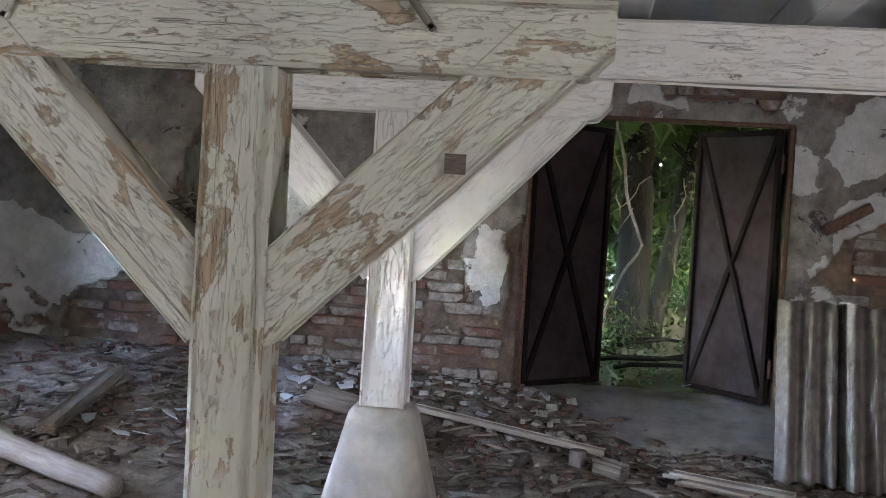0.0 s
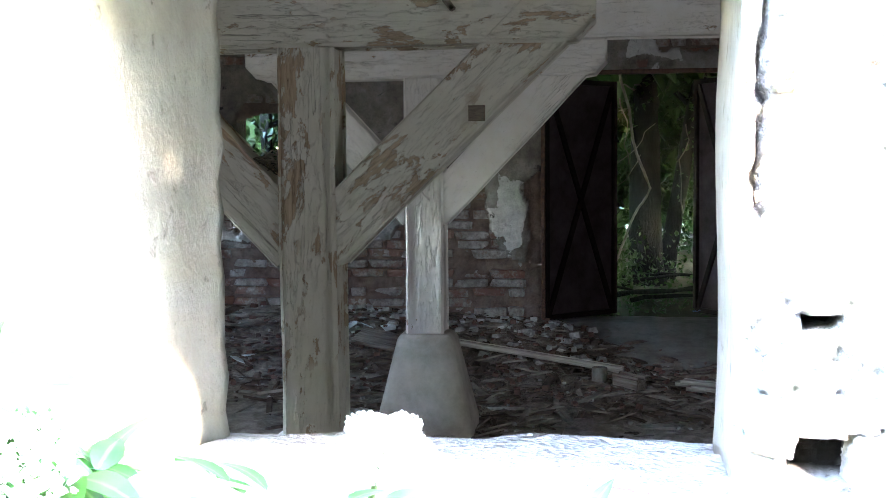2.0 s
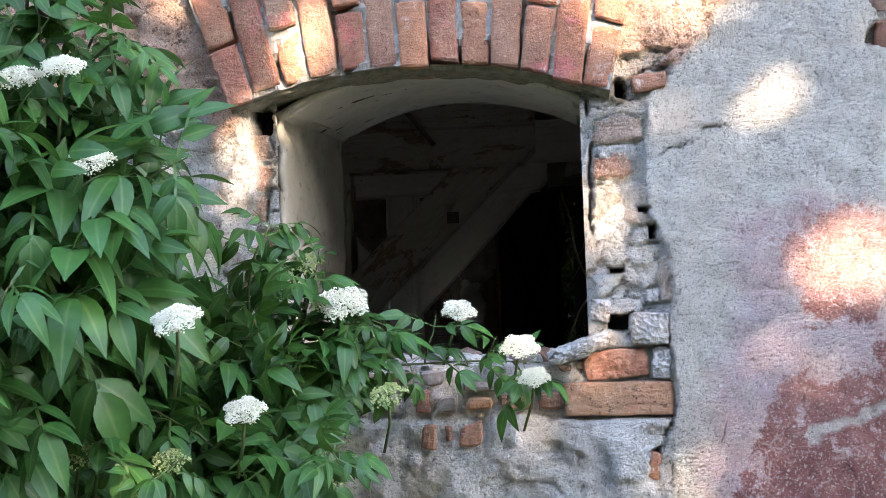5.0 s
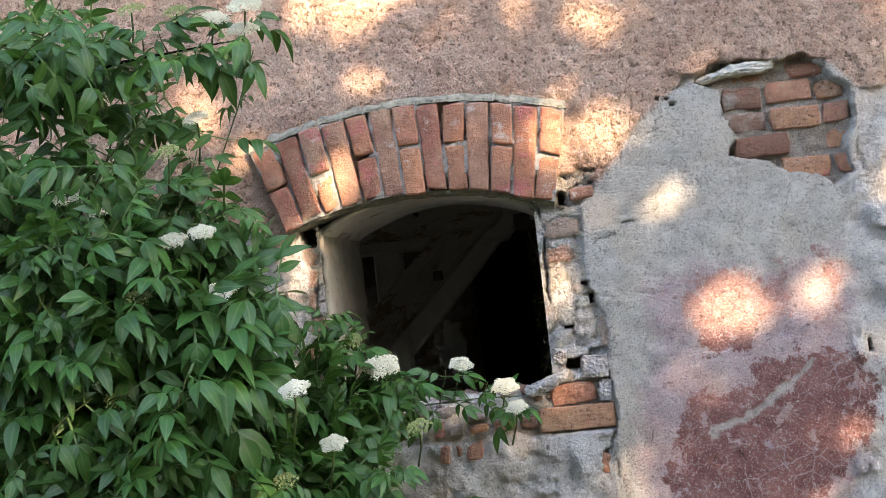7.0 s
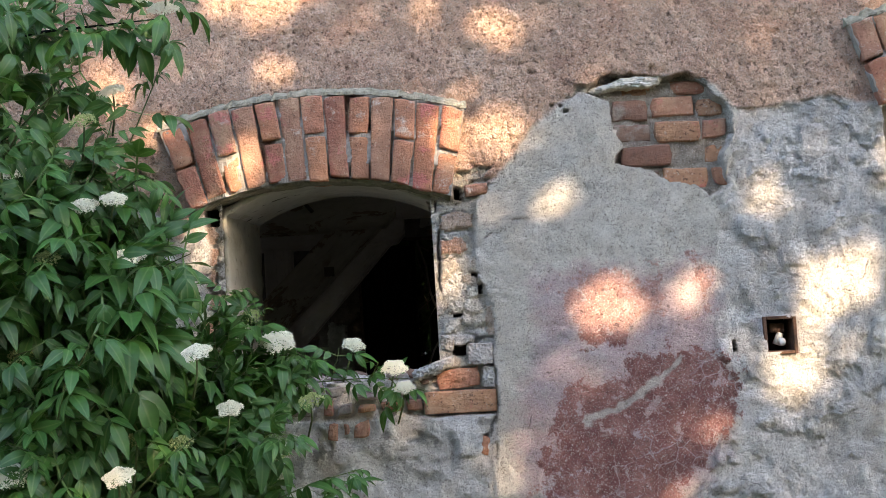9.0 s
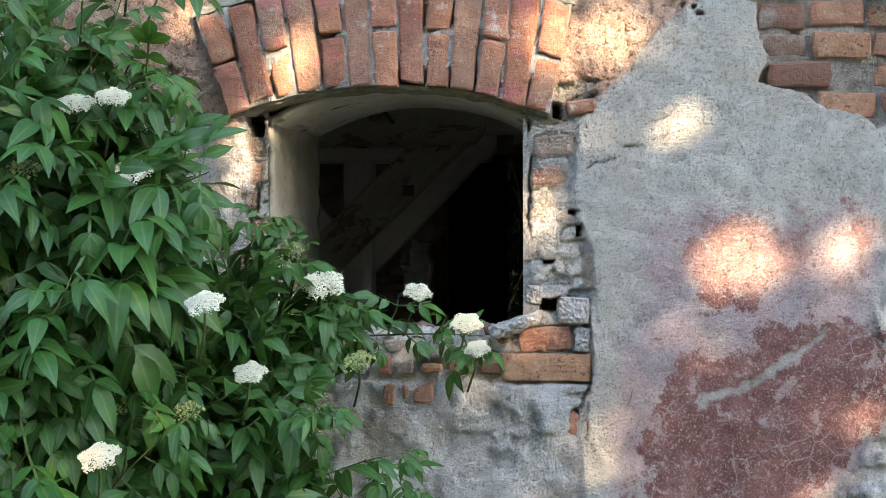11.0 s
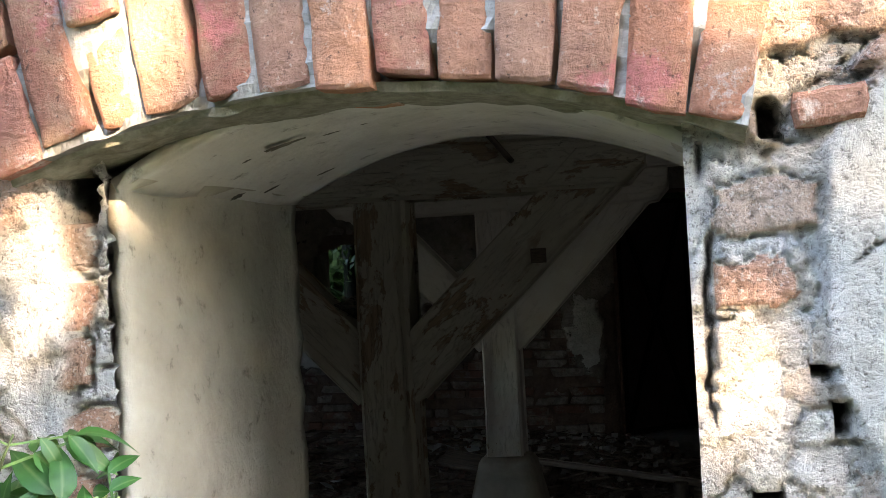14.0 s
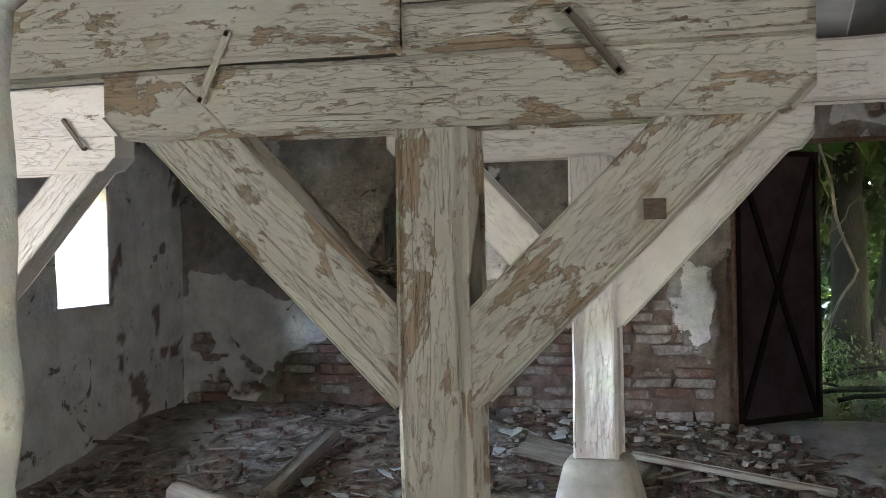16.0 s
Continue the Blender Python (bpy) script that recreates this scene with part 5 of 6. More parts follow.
    for j in range(30):
        t = 2 * math.pi * j / 30
        r = 1 + 0.45 * noise.noise(Vector((math.cos(t) * 2, math.sin(t) * 2, x * 20))) + 0.3 * noise.noise(Vector((math.cos(t) * 6, math.sin(t) * 6, x * 20)))
        px, py = x + a * r * math.cos(t), y + b * r * math.sin(t)
        px = max(px, -0.455)
        ring.append(bm.verts.new((px, py, float(arch_z(px, -0.486 + 0.046 * k, 0.213 + 0.018 * k, 1.600 + 0.008 * k, 0.095 - 0.006 * k)) - 0.0165)))
    bm.faces.new(ring)
    part("flaked_hollow", bm, FLAKE, south, "dark hollow where plaster flaked off")
# the plaster lip that has broken off the sill's corner
rough_block("broken_sill_lip", 0.105, 0.250, 1.026, 1.064, -0.024, MORTAR, -0.10, 9, 2.0, 0.42, 0.09, 0.036)

# small meter niche
box = thing("meter_niche", (1.29, 0.0, 1.045), "small rusty framed wall niche with a white porcelain fuse", "wall niche")
bm = box_bm(1.238, 1.342, 0.085, 0.092, 1.038, 1.157)
part("back_plate", bm, DOOR_BAR, box)
for a in ((1.236, 1.248, 1.036, 1.159), (1.332, 1.344, 1.036, 1.159), (1.248, 1.332, 1.036, 1.047), (1.248, 1.332, 1.148, 1.159)):
    part("frame_bar", box_bm(a[0], a[1], -0.016, 0.085, a[2], a[3], 0.002), IRON, box, "rusty flat bar")
bm = bmesh.new()
bmesh.ops.create_cone(bm, cap_ends=True, segments=16, radius1=0.013, radius2=0.011, depth=0.04, matrix=Matrix.Translation((1.296, 0.035, 1.085)) @ Matrix.Rotation(0.4, 4, "Y"))
bmesh.ops.create_uvsphere(bm, u_segments=12, v_segments=8, radius=0.014, matrix=Matrix.Translation((1.302, 0.02, 1.075)))
holder = part("fuse_holder", bm, PORCELAIN, box, "white porcelain fuse holder", shade=True)
bm = bmesh.new()
bmesh.ops.create_cone(bm, cap_ends=True, segments=14, radius1=0.008, radius2=0.008, depth=0.012, matrix=Matrix.Translation((1.290, 0.035, 1.110)) @ Matrix.Rotation(0.4, 4, "Y"))
part("fuse_cap", bm, IRON, holder, "rusty metal fuse cap", shade=True)
part("fuse_base", box_bm(1.268, 1.318, 0.03, 0.085, 1.105, 1.135, 0.004), IRON, box)

# boarded door under the second arch
door = thing("boarded_door", (2.09, 0.12, -0.3), "weathered grey boarded door in an arched opening", "door")
for k in range(6):
    x = 1.74 + 0.117 * k
    part("board", box_bm(x, x + 0.113, 0.14 + rnd(0, 0.006), 0.17, -0.3, 1.97, 0.004), OLD_WOOD, door)
for a, b in ((1.664, 1.738), (2.445, 2.518)):
    part("jamb", box_bm(a, b, 0.07, 0.18, -0.3, 1.97, 0.006), PALE_WOOD, door, "bleached door jamb")

# bare brick courses on the back wall
count = 0
for row in range(34):
    z = -0.16 + 0.079 * row
    x = LEFT - (0.14 if row % 2 else 0.0)
    while x < 2.9:
        w = 0.285 if rnd(0, 1) < 0.72 else 0.142
        cx, cz = x + w / 2, z + 0.033
        bare = float(z_bare(np.array([cx]), np.array([cz]))[0]) > -0.06
        clear = not (-0.52 - w / 2 < cx < 1.375 + w / 2 and cz < 2.16) and not (-2.99 - w / 2 < cx < -2.22 + w / 2 and 1.1 < cz < 1.86)
        if bare and clear and count < 298 and rnd(0, 1) > 0.18:
            low = z + rnd(-0.006, 0.006) + 0.012 * noise.noise(Vector((x * 1.3, row * 0.3, 2)))
            brick(x + rnd(0, 0.012), x + w - rnd(0.004, 0.03), low, low + 0.073 - rnd(0, 0.012), BACK + 0.020 + rnd(-0.028, 0.03), north, True, 0.09, rnd(-0.035, 0.035))
            count += 1
        x += w


# ---- steel double door ----
LEAF_L = (-0.478, 8.69, 0.085, 9.27)
LEAF_R = (1.285, 8.70, 0.77, 9.39)
def steel_leaf(hx, hy, fx, fy, z0, z1, label):
    way = Vector((fx - hx, fy - hy, 0))
    w, h = way.length, z1 - z0
    root = thing("steel_door", (hx, hy, z0), label, "door", "steel double door")
    m = Matrix.Translation((hx, hy, z0)) @ Matrix.Rotation(math.atan2(way.y, way.x), 4, "Z")
    side = -1 if way.x > 0 else 1
    part("sheet", box_bm(0, w, -0.002, 0.002, 0, h), DOOR_SHEET, root, "brown painted steel sheet", m)
    y0, y1 = (-0.036, -0.003) if side < 0 else (0.003, 0.036)
    for a in ((0, 0.04, 0, h), (w - 0.04, w, 0, h), (0.04, w - 0.04, 0, 0.04), (0.04, w - 0.04, h - 0.04, h)):
        part("frame_bar", box_bm(a[0], a[1], y0, y1, a[2], a[3], 0.003), DOOR_BAR, root, m=m)
    for s in (0, 1):
        p, q = (0.04, 0.04 if s else h - 0.04), (w - 0.04, h - 0.04 if s else 0.04)
        length, ang = math.hypot(q[0] - p[0], q[1] - p[1]), math.atan2(q[1] - p[1], q[0] - p[0])
        mm = m @ Matrix.Translation((p[0], 0, p[1])) @ Matrix.Rotation(-ang, 4, "Y")
        off = 0.004 * s * side
        part("cross_brace", box_bm(0, length, y0 * 0.7 + off, y1 * 0.7 + off, -0.02, 0.02), DOOR_BAR, root, "dark diagonal bar", mm)
    for zz in (0.25, h - 0.25):
        bm = bmesh.new()
        bmesh.ops.create_cone(bm, cap_ends=True, segments=10, radius1=0.014, radius2=0.014, depth=0.12, matrix=Matrix.Translation((-0.012, 0, zz)))
        hinge = part("hinge", bm, IRON, root, m=m)
        pin = bmesh.new()
        bmesh.ops.create_uvsphere(pin, u_segments=10, v_segments=6, radius=0.011, matrix=Matrix.Translation((-0.012, 0, zz + 0.066)))
        part("pin_head", pin, IRON, hinge, m=m)
    return root


steel_leaf(LEAF_L[0], LEAF_L[1], LEAF_L[2], LEAF_L[3], 0.122, 2.06, "brown steel door leaf with crossed bars, half open")
steel_leaf(LEAF_R[0], LEAF_R[1], LEAF_R[2], LEAF_R[3], 0.122, 2.075, "brown steel door leaf with crossed bars, standing ajar")
fr = thing("door_frame", (0.48, BACK + 0.05, 0.1), "rusty steel door frame set in the wall", "door frame")
for a in ((-0.49, -0.46, 0.06, 2.11), (1.315, 1.345, 0.06, 2.11), (-0.46, 1.315, 2.08, 2.11)):
    part("frame_bar", box_bm(a[0], a[1], BACK - 0.02, BACK + 0.055, a[2], a[3], 0.003), IRON, fr)
part("jamb_plaster", box_bm(1.325, 1.341, BACK + 0.06, BACK + 0.45, 0.1, 2.08), INNER, fr)


# ---- things on the floor ----
def board(name, p, q, w, h, mat, label, category="board", group="", tilt=0.0):
    p, q = Vector(p), Vector(q)
    way = q - p
    m = Matrix.Translation(p) @ way.to_track_quat("X", "Z").to_matrix().to_4x4() @ Matrix.Rotation(tilt, 4, "X")
    ob = timber(name, way.length, w, h, mat, None, m, bevel=min(w, h) * 0.18)
    return tagged(ob, label, category, group)


def on_floor(x, y, up):
    return (x, y, float(floor_z(np.array([x]), np.array([y]))[0]) + up)


def log(p, q, r0, r1, mat, name, label):
    p, q = Vector(p), Vector(q)
    bm = bmesh.new()
    rings = []
    for i in range(17):
        k = i / 16
        r = r0 + (r1 - r0) * k
        rings.append([bm.verts.new(((q - p).length * k, r * math.cos(a) * (1 + 0.12 * noise.noise(Vector((k * 5, a, 1)))), r * math.sin(a) * (1 + 0.12 * noise.noise(Vector((k * 5, a, 7)))))) for a in [2 * math.pi * j / 12 for j in range(12)]])
    for a, b in zip(rings, rings[1:]):
        for j in range(12):
            bm.faces.new((a[j], a[(j + 1) % 12], b[(j + 1) % 12], b[j]))
    bm.faces.new(rings[0][::-1]), bm.faces.new(rings[-1])
    bmesh.ops.recalc_face_normals(bm, faces=bm.faces)
    m = Matrix.Translation(p) @ (q - p).to_track_quat("X", "Z").to_matrix().to_4x4()
    return tagged(part(name, bm, mat, m=m, shade=True), label, "log")


log(on_floor(-3.45, 6.14, 0.07), on_floor(-2.2, 5.43, 0.05), 0.075, 0.06, PALE_WOOD, "round_log", "bleached round timber lying across the rubble")
board("dark_beam", on_floor(-2.95, 6.28, 0.06), on_floor(-3.0, 7.4, 0.10), 0.12, 0.08, OLD_WOOD, "dark rotten beam lying on the rubble", "beam")
board("long_plank", on_floor(-1.05, 7.45, 0.07), on_floor(0.15, 7.35, 0.05), 0.09, 0.04, PALE_WOOD, "long pale plank lying on the littered floor")
board("wide_board", on_floor(-1.75, 7.5, 0.06), on_floor(-0.95, 7.2, 0.08), 0.22, 0.03, OLD_WOOD, "wide grey board half buried in rubble", tilt=0.35)
board("cut_block", on_floor(0.10, 6.95, 0.05), on_floor(0.26, 6.85, 0.05), 0.12, 0.10, OLD_WOOD, "short sawn block of old wood", "block")
for k in range(4):
    board("stacked_plank", on_floor(0.50 + 0.03 * k, 7.02 - 0.07 * k, 0.04 + 0.028 * (k % 2)), on_floor(1.14 + 0.04 * k, 6.78 - 0.07 * k, 0.04 + 0.028 * (k % 2)), 0.10, 0.025, PALE_WOOD, "pale plank from a low stack on the floor", "board", "low stack of planks")
for k in range(5):
    board("floor_board", on_floor(0.02 + 0.05 * k, 4.62 + 0.03 * k, 0.02 + 0.02 * k), on_floor(0.30 + 0.04 * k, 5.12 - 0.05 * k, 0.03 + 0.015 * k), 0.09, 0.022, OLD_WOOD if k % 2 else PALE_WOOD, "broken board lying on the dusty floor", "board", "broken boards on the floor")
board("pale_slab", on_floor(-1.9, 4.9, 0.03), on_floor(-1.3, 4.6, 0.03), 0.14, 0.03, PALE_WOOD, "pale board lying on the floor by the post")
can = bmesh.new()
bmesh.ops.create_cone(can, cap_ends=True, segments=20, radius1=0.052, radius2=0.052, depth=0.11)
bmesh.ops.bevel(can, geom=[e for e in can.edges if len(e.link_faces) == 2 and e.calc_face_angle(0) > 1.0], offset=0.004, segments=2, affect="EDGES")
tagged(part("tin_can", can, CEMENT_SHEET, m=Matrix.Translation(on_floor(-0.01, 7.05, 0.06)), shade=False), "dull grey tin can standing on the rubble", "can")


def litter(name, n, mat, size, flat, region, label, long=1.0):
    """Many small chips, splinters or stones scattered over the floor, as one mesh."""
    verts, faces = [], []
    for k in range(n):
        x, y = rnd(region[0], region[1]), rnd(region[2], region[3])
        if float(fbm(np.array([x]), np.array([y]), 1.1, 120, 3)[0]) < rnd(-0.5, 0.25):
            continue
        l, w, h = rnd(0.4, 1) * size * long, rnd(0.3, 1) * size, rnd(0.3, 1) * size * flat
        base = Matrix.Translation(on_floor(x, y, h * 0.4)) @ Euler((rnd(-0.3, 0.3), rnd(-0.25, 0.25), rnd(0, 6.3))).to_matrix().to_4x4()
        s = len(verts)
        for cx, cy, cz in ((-1, -1, -1), (1, -1, -1), (1, 1, -1), (-1, 1, -1), (-0.8, -0.8, 1), (0.9, -0.7, 1), (0.7, 0.9, 1), (-0.9, 0.7, 1)):
            v = base @ Vector((cx * l * rnd(0.4, 0.55), cy * w * rnd(0.35, 0.55), cz * h * rnd(0.3, 0.5)))
            verts.append(v[:])
        faces += [[s + i for i in f] for f in ((3, 2, 1, 0), (4, 5, 6, 7), (0, 1, 5, 4), (1, 2, 6, 5), (2, 3, 7, 6), (3, 0, 4, 7))]
    mesh = bpy.data.meshes.new(name)
    mesh.from_pydata(verts, [], faces)
    return tagged(link(name, mesh, mat), label, "debris", kind="stuff")


DARK_LITTER = m_simple("rotten_splinters", (0.045, 0.035, 0.028), (0.18, 0.14, 0.11), 8.0, 0.95, island=True)
GREY_LITTER = m_simple("grey_splinters", (0.14, 0.12, 0.10), (0.34, 0.30, 0.26), 8.0, 0.95, island=True)
PALE_LITTER = m_simple("plaster_crumbs", (0.20, 0.19, 0.175), (0.52, 0.51, 0.49), 20.0, 0.95, island=True)
RED_LITTER = m_simple("brick_crumbs", (0.10, 0.06, 0.048), (0.20, 0.125, 0.10), 20.0, 0.95, island=True)
ROOM = (-4.6, 2.6, 4.0, 8.55)
litter("board_scraps", 170, GREY_LITTER, 0.10, 0.22, ROOM, "broken board ends and slats in the rubble", 4.5)
litter("rotten_boards", 150, DARK_LITTER, 0.12, 0.25, ROOM, "dark rotten board ends in the rubble", 4.0)
litter("wood_splinters", 2200, DARK_LITTER, 0.05, 0.35, ROOM, "dark rotten splinters and bark over the floor", 5.0)
litter("old_laths", 600, GREY_LITTER, 0.06, 0.3, (-4.4, 1.2, 4.8, 8.4), "grey broken laths scattered over the floor", 7.0)
litter("plaster_crumbs", 900, PALE_LITTER, 0.035, 0.6, ROOM, "pale plaster crumbs fallen from the walls")
litter("brick_crumbs", 700, RED_LITTER, 0.06, 0.7, (-4.6, 2.6, 6.4, 8.55), "brick and plaster lumps along the wall")
litter("plaster_lumps", 140, PALE_LITTER, 0.10, 0.5, (-2.0, 0.0, 7.4, 8.5), "pale lumps heaped below the bare brickwork")


GLASS_DUST = m_simple("dusty_glass", (0.34, 0.37, 0.39), (0.58, 0.62, 0.64), 25.0, 0.35, 0.0, 0.001)
for k in range(16):
    x, y = (rnd(-1.95, -1.45), rnd(7.4, 7.95)) if k < 10 else (rnd(-2.9, -2.3), rnd(6.2, 7.0))
    bm = bmesh.new()
    ring = [bm.verts.new((rnd(0.03, 0.085) * math.cos(a), rnd(0.03, 0.085) * math.sin(a), 0)) for a in (0.2, 1.3, 2.6, 3.9, 5.1)]
    bmesh.ops.extrude_face_region(bm, geom=[bm.faces.new(ring)])
    for v in list(bm.verts)[5:]:
        v.co.z += 0.004
    bmesh.ops.recalc_face_normals(bm, faces=bm.faces)
    tilt = Matrix.Translation(on_floor(x, y, 0.03)) @ Euler((rnd(-0.4, 0.5), rnd(-0.4, 0.4), rnd(0, 6))).to_matrix().to_4x4()
    tagged(part("glass_shard", bm, GLASS_DUST, m=tilt), "dusty broken pane of glass lying on the rubble", "glass shard", "broken window glass")


def corrugated(x0, x1, y0, y1, z0, z1, label, phase=0.0):
    n = int((x1 - x0) / 0.008)
    bm = bmesh.new()
    rows = []
    for j in range(12):
        k = j / 11
        rows.append([bm.verts.new((x0 + (x1 - x0) * i / n + 0.02 * k, y0 + (y1 - y0) * k + 0.045 * math.cos(2 * math.pi * ((x1 - x0) * i / n) / 0.125 + phase), z0 + (z1 - z0) * k + (0.012 * noise.noise(Vector((i * 0.08, x0, 2))) if j in (0, 11) else 0))) for i in range(n + 1)])
    for a, b in zip(rows, rows[1:]):
        for i in range(n):
            bm.faces.new((a[i], a[i + 1], b[i + 1], b[i]))
    ob = part("corrugated_sheet", bm, CEMENT_SHEET, shade=True)
    sol = ob.modifiers.new("thick", "SOLIDIFY")
    sol.thickness = 0.008
    return tagged(ob, label, "roofing sheet", "corrugated sheets leaning at the wall")


corrugated(1.12, 1.60, 7.02, 7.45, -0.06, 0.96, "grey corrugated cement sheet leaning beside the door")
corrugated(1.50, 2.35, 6.92, 7.36, -0.06, 0.95, "grey corrugated cement sheet leaning in front of another", 1.2)
for k in range(5):
    board("lath", on_floor(1.12 + 0.1 * k, 6.75 - 0.03 * k, 0.05 + 0.01 * k), on_floor(1.5 + 0.13 * k, 6.55 + 0.10 * rnd(-1, 1), 0.04), 0.06, 0.02, PALE_WOOD, "broken pale lath at the foot of the sheets", "lath", "broken laths")
# rusty strap high on the wall beside the door
strap = thing("rusty_bracket", (1.75, BACK - 0.05, 1.45), "rusty iron bracket hanging on the plaster beside the door", "bracket")
part("bar", box_bm(0, 0.36, -0.03, 0.0, -0.035, 0.035, 0.005), IRON, strap, m=Matrix.Translation((1.58, BACK - 0.04, 1.38)) @ Matrix.Rotation(-0.55, 4, "Y"))
# nest of twigs behind the brace
bm = bmesh.new()
for k in range(40):
    p = Vector((rnd(-1.17, -1.09), yc1 + rnd(-0.02, 0.08), 1.35 + rnd(0, 0.06)))
    q = p + Vector((rnd(-0.06, 0.06), rnd(-0.05, 0.05), rnd(-0.03, 0.04)))
    m = Matrix.Translation(p) @ (q - p).to_track_quat("X", "Z").to_matrix().to_4x4()
    bmesh.ops.create_cube(bm, size=1.0, matrix=m @ Matrix.Diagonal(((q - p).length * 1.6, 0.004, 0.004, 1)))
tagged(part("bird_nest", bm, OLD_WOOD), "small dark twig nest in the brace's corner", "nest")


# ---- plants ----
def leaflet(verts, faces, m, length, width, droop=0.25, fold=0.22):
    """A pointed leaflet along local x, folded along its midrib, drooping to the tip."""
    prof = ((0.0, 0.05), (0.09, 0.50), (0.25, 0.93), (0.42, 1.0), (0.60, 0.86), (0.78, 0.54), (0.91, 0.20), (1.0, 0.01))
    s = len(verts)
    for u, w in prof:
        x = length * u
        z = -droop * length * u * u
        h = width / 2 * w
        for k in (-1, 0, 1):
            verts.append((m @ Vector((x, k * h, z + abs(k) * h * fold)))[:])
    for i in range(len(prof) - 1):
        a = s + 3 * i
        faces += [(a, a + 3, a + 4, a + 1), (a + 1, a + 4, a + 5, a + 2)]


def compound_leaf(verts, faces, m, size, rng):
    """An elder leaf: two pairs of leaflets and one at the tip, on a thin stalk."""
    s = len(verts)
    for x in (0.0, 0.62):
        for k in (-1, 1):
            verts.append((m @ Vector((x * size, k * 0.0035, -0.30 * size * x * x)))[:])
    faces.append((s, s + 2, s + 3, s + 1))
    for u, turn, f in ((0.30, 1.05, 0.80), (0.30, -1.05, 0.80), (0.56, 0.85, 0.95), (0.56, -0.85, 0.95), (0.64, 0.0, 1.1)):
        mm = m @ Matrix.Translation((u * size, 0, -0.30 * size * u * u)) @ Euler((rng.uniform(-0.25, 0.25), rng.uniform(0.0, 0.75), turn + rng.uniform(-0.18, 0.18))).to_matrix().to_4x4()
        leaflet(verts, faces, mm, size * 0.52 * f * rng.uniform(0.85, 1.12), size * 0.232 * f * rng.uniform(0.85, 1.1), rng.uniform(0.2, 0.75), rng.uniform(0.05, 0.32))


def mesh_of(name, verts, faces, mat, shade=True):
    me = bpy.data.meshes.new(name)
    me.from_pydata(verts, [], faces)
    me.polygons.foreach_set("use_smooth", [shade] * len(me.polygons))
    if len(verts) % 124 == 0 and mat is LEAF:  # the midribs of whole compound leaves
        rib = me.attributes.new("rib", "FLOAT", "POINT")
        rib.data.foreach_set("value", [1.0 if i % 124 < 4 or (i % 124 - 4) % 3 == 1 else 0.0 for i in range(len(verts))])
    me.materials.append(mat)
    return me


rng = random.Random(5)
LEAVES = []
for k in range(9):
    v, f = [], []
    compound_leaf(v, f, Matrix(), 0.19, rng)
    LEAVES.append(mesh_of("leaf", v, f, LEAF))


def tube(bm, pts, radii, sides=7):
    rings = []
    for i, p in enumerate(pts):
        way = (pts[min(i + 1, len(pts) - 1)] - pts[max(i - 1, 0)]).normalized()
        q = way.to_track_quat("Z", "Y")
        rings.append([bm.verts.new(p + q @ Vector((radii[i] * math.cos(a), radii[i] * math.sin(a), 0))) for a in [2 * math.pi * j / sides for j in range(sides)]])
    for a, b in zip(rings, rings[1:]):
        for j in range(sides):
            bm.faces.new((a[j], a[(j + 1) % sides], b[(j + 1) % sides], b[j]))
    bm.faces.new(rings[-1])


def bend(p, q, sag, n=9, wob=0.03):
    p, q = Vector(p), Vector(q)
    out = []
    for i in range(n):
        k = i / (n - 1)
        w = Vector((noise.noise(p * 3 + Vector((k * 3, 0, 1))), noise.noise(q * 3 + Vector((k * 3, 4, 1))), noise.noise(p + q + Vector((k * 3, 0, 8))))) * wob * math.sin(k * math.pi)
        out.append(p.lerp(q, k) + Vector((0, 0, sag * 4 * k * (1 - k))) + w)
    return out


def flower_mesh(seed, petal, r=0.047, n=1700):
    """A flat-topped elder umbel: many tiny florets over a shallow dome."""
    rg = random.Random(seed)
    v, f = [], []
    for k in range(n):
        a, d = rg.uniform(0, 6.283), math.sqrt(rg.random())
        lump = 0.86 + 0.14 * math.cos(5 * a + seed)
        c = Vector((r * d * lump * math.cos(a), r * d * lump * math.sin(a), 0.35 * r * (1 - d * d) + rg.uniform(-0.006, 0.006)))
        s = rg.uniform(0.0014, 0.0026) if petal else rg.uniform(0.0022, 0.0036)
        i = len(v)
        for w in ((s, 0, 0), (0, s, 0), (-s, 0, 0), (0, -s, 0), (0, 0, s * 0.9), (0, 0, -s * 0.6)):
            v.append((c + Euler((rg.uniform(-1, 1), rg.uniform(-1, 1), 0)).to_matrix() @ Vector(w))[:])
        f += [(i, i + 1, i + 4), (i + 1, i + 2, i + 4), (i + 2, i + 3, i + 4), (i + 3, i, i + 4), (i + 1, i, i + 5), (i + 2, i + 1, i + 5), (i + 3, i + 2, i + 5), (i, i + 3, i + 5)]
    for k in range(170 if petal else 0):
        a, d = rg.uniform(0, 6.283), math.sqrt(rg.random()) * 0.93
        lump = 0.86 + 0.14 * math.cos(5 * a + seed)
        c = Vector((r * d * lump * math.cos(a), r * d * lump * math.sin(a), 0.35 * r * (1 - d * d) - 0.004))
        t, i = rg.uniform(0, 6.283), len(v)
        for q in range(5):
            v.append((c + Vector((0.0036 * math.cos(t + q * 1.2566), 0.0036 * math.sin(t + q * 1.2566), rg.uniform(-0.001, 0.001))))[:])
        f.append(tuple(range(i, i + 5)))
    return mesh_of("flower_head", v, f, PETAL if petal else BUD, False)


UMBELS = [flower_mesh(k, True) for k in range(3)]
BUDS = [flower_mesh(20 + k, False, 0.042, 300) for k in range(2)]

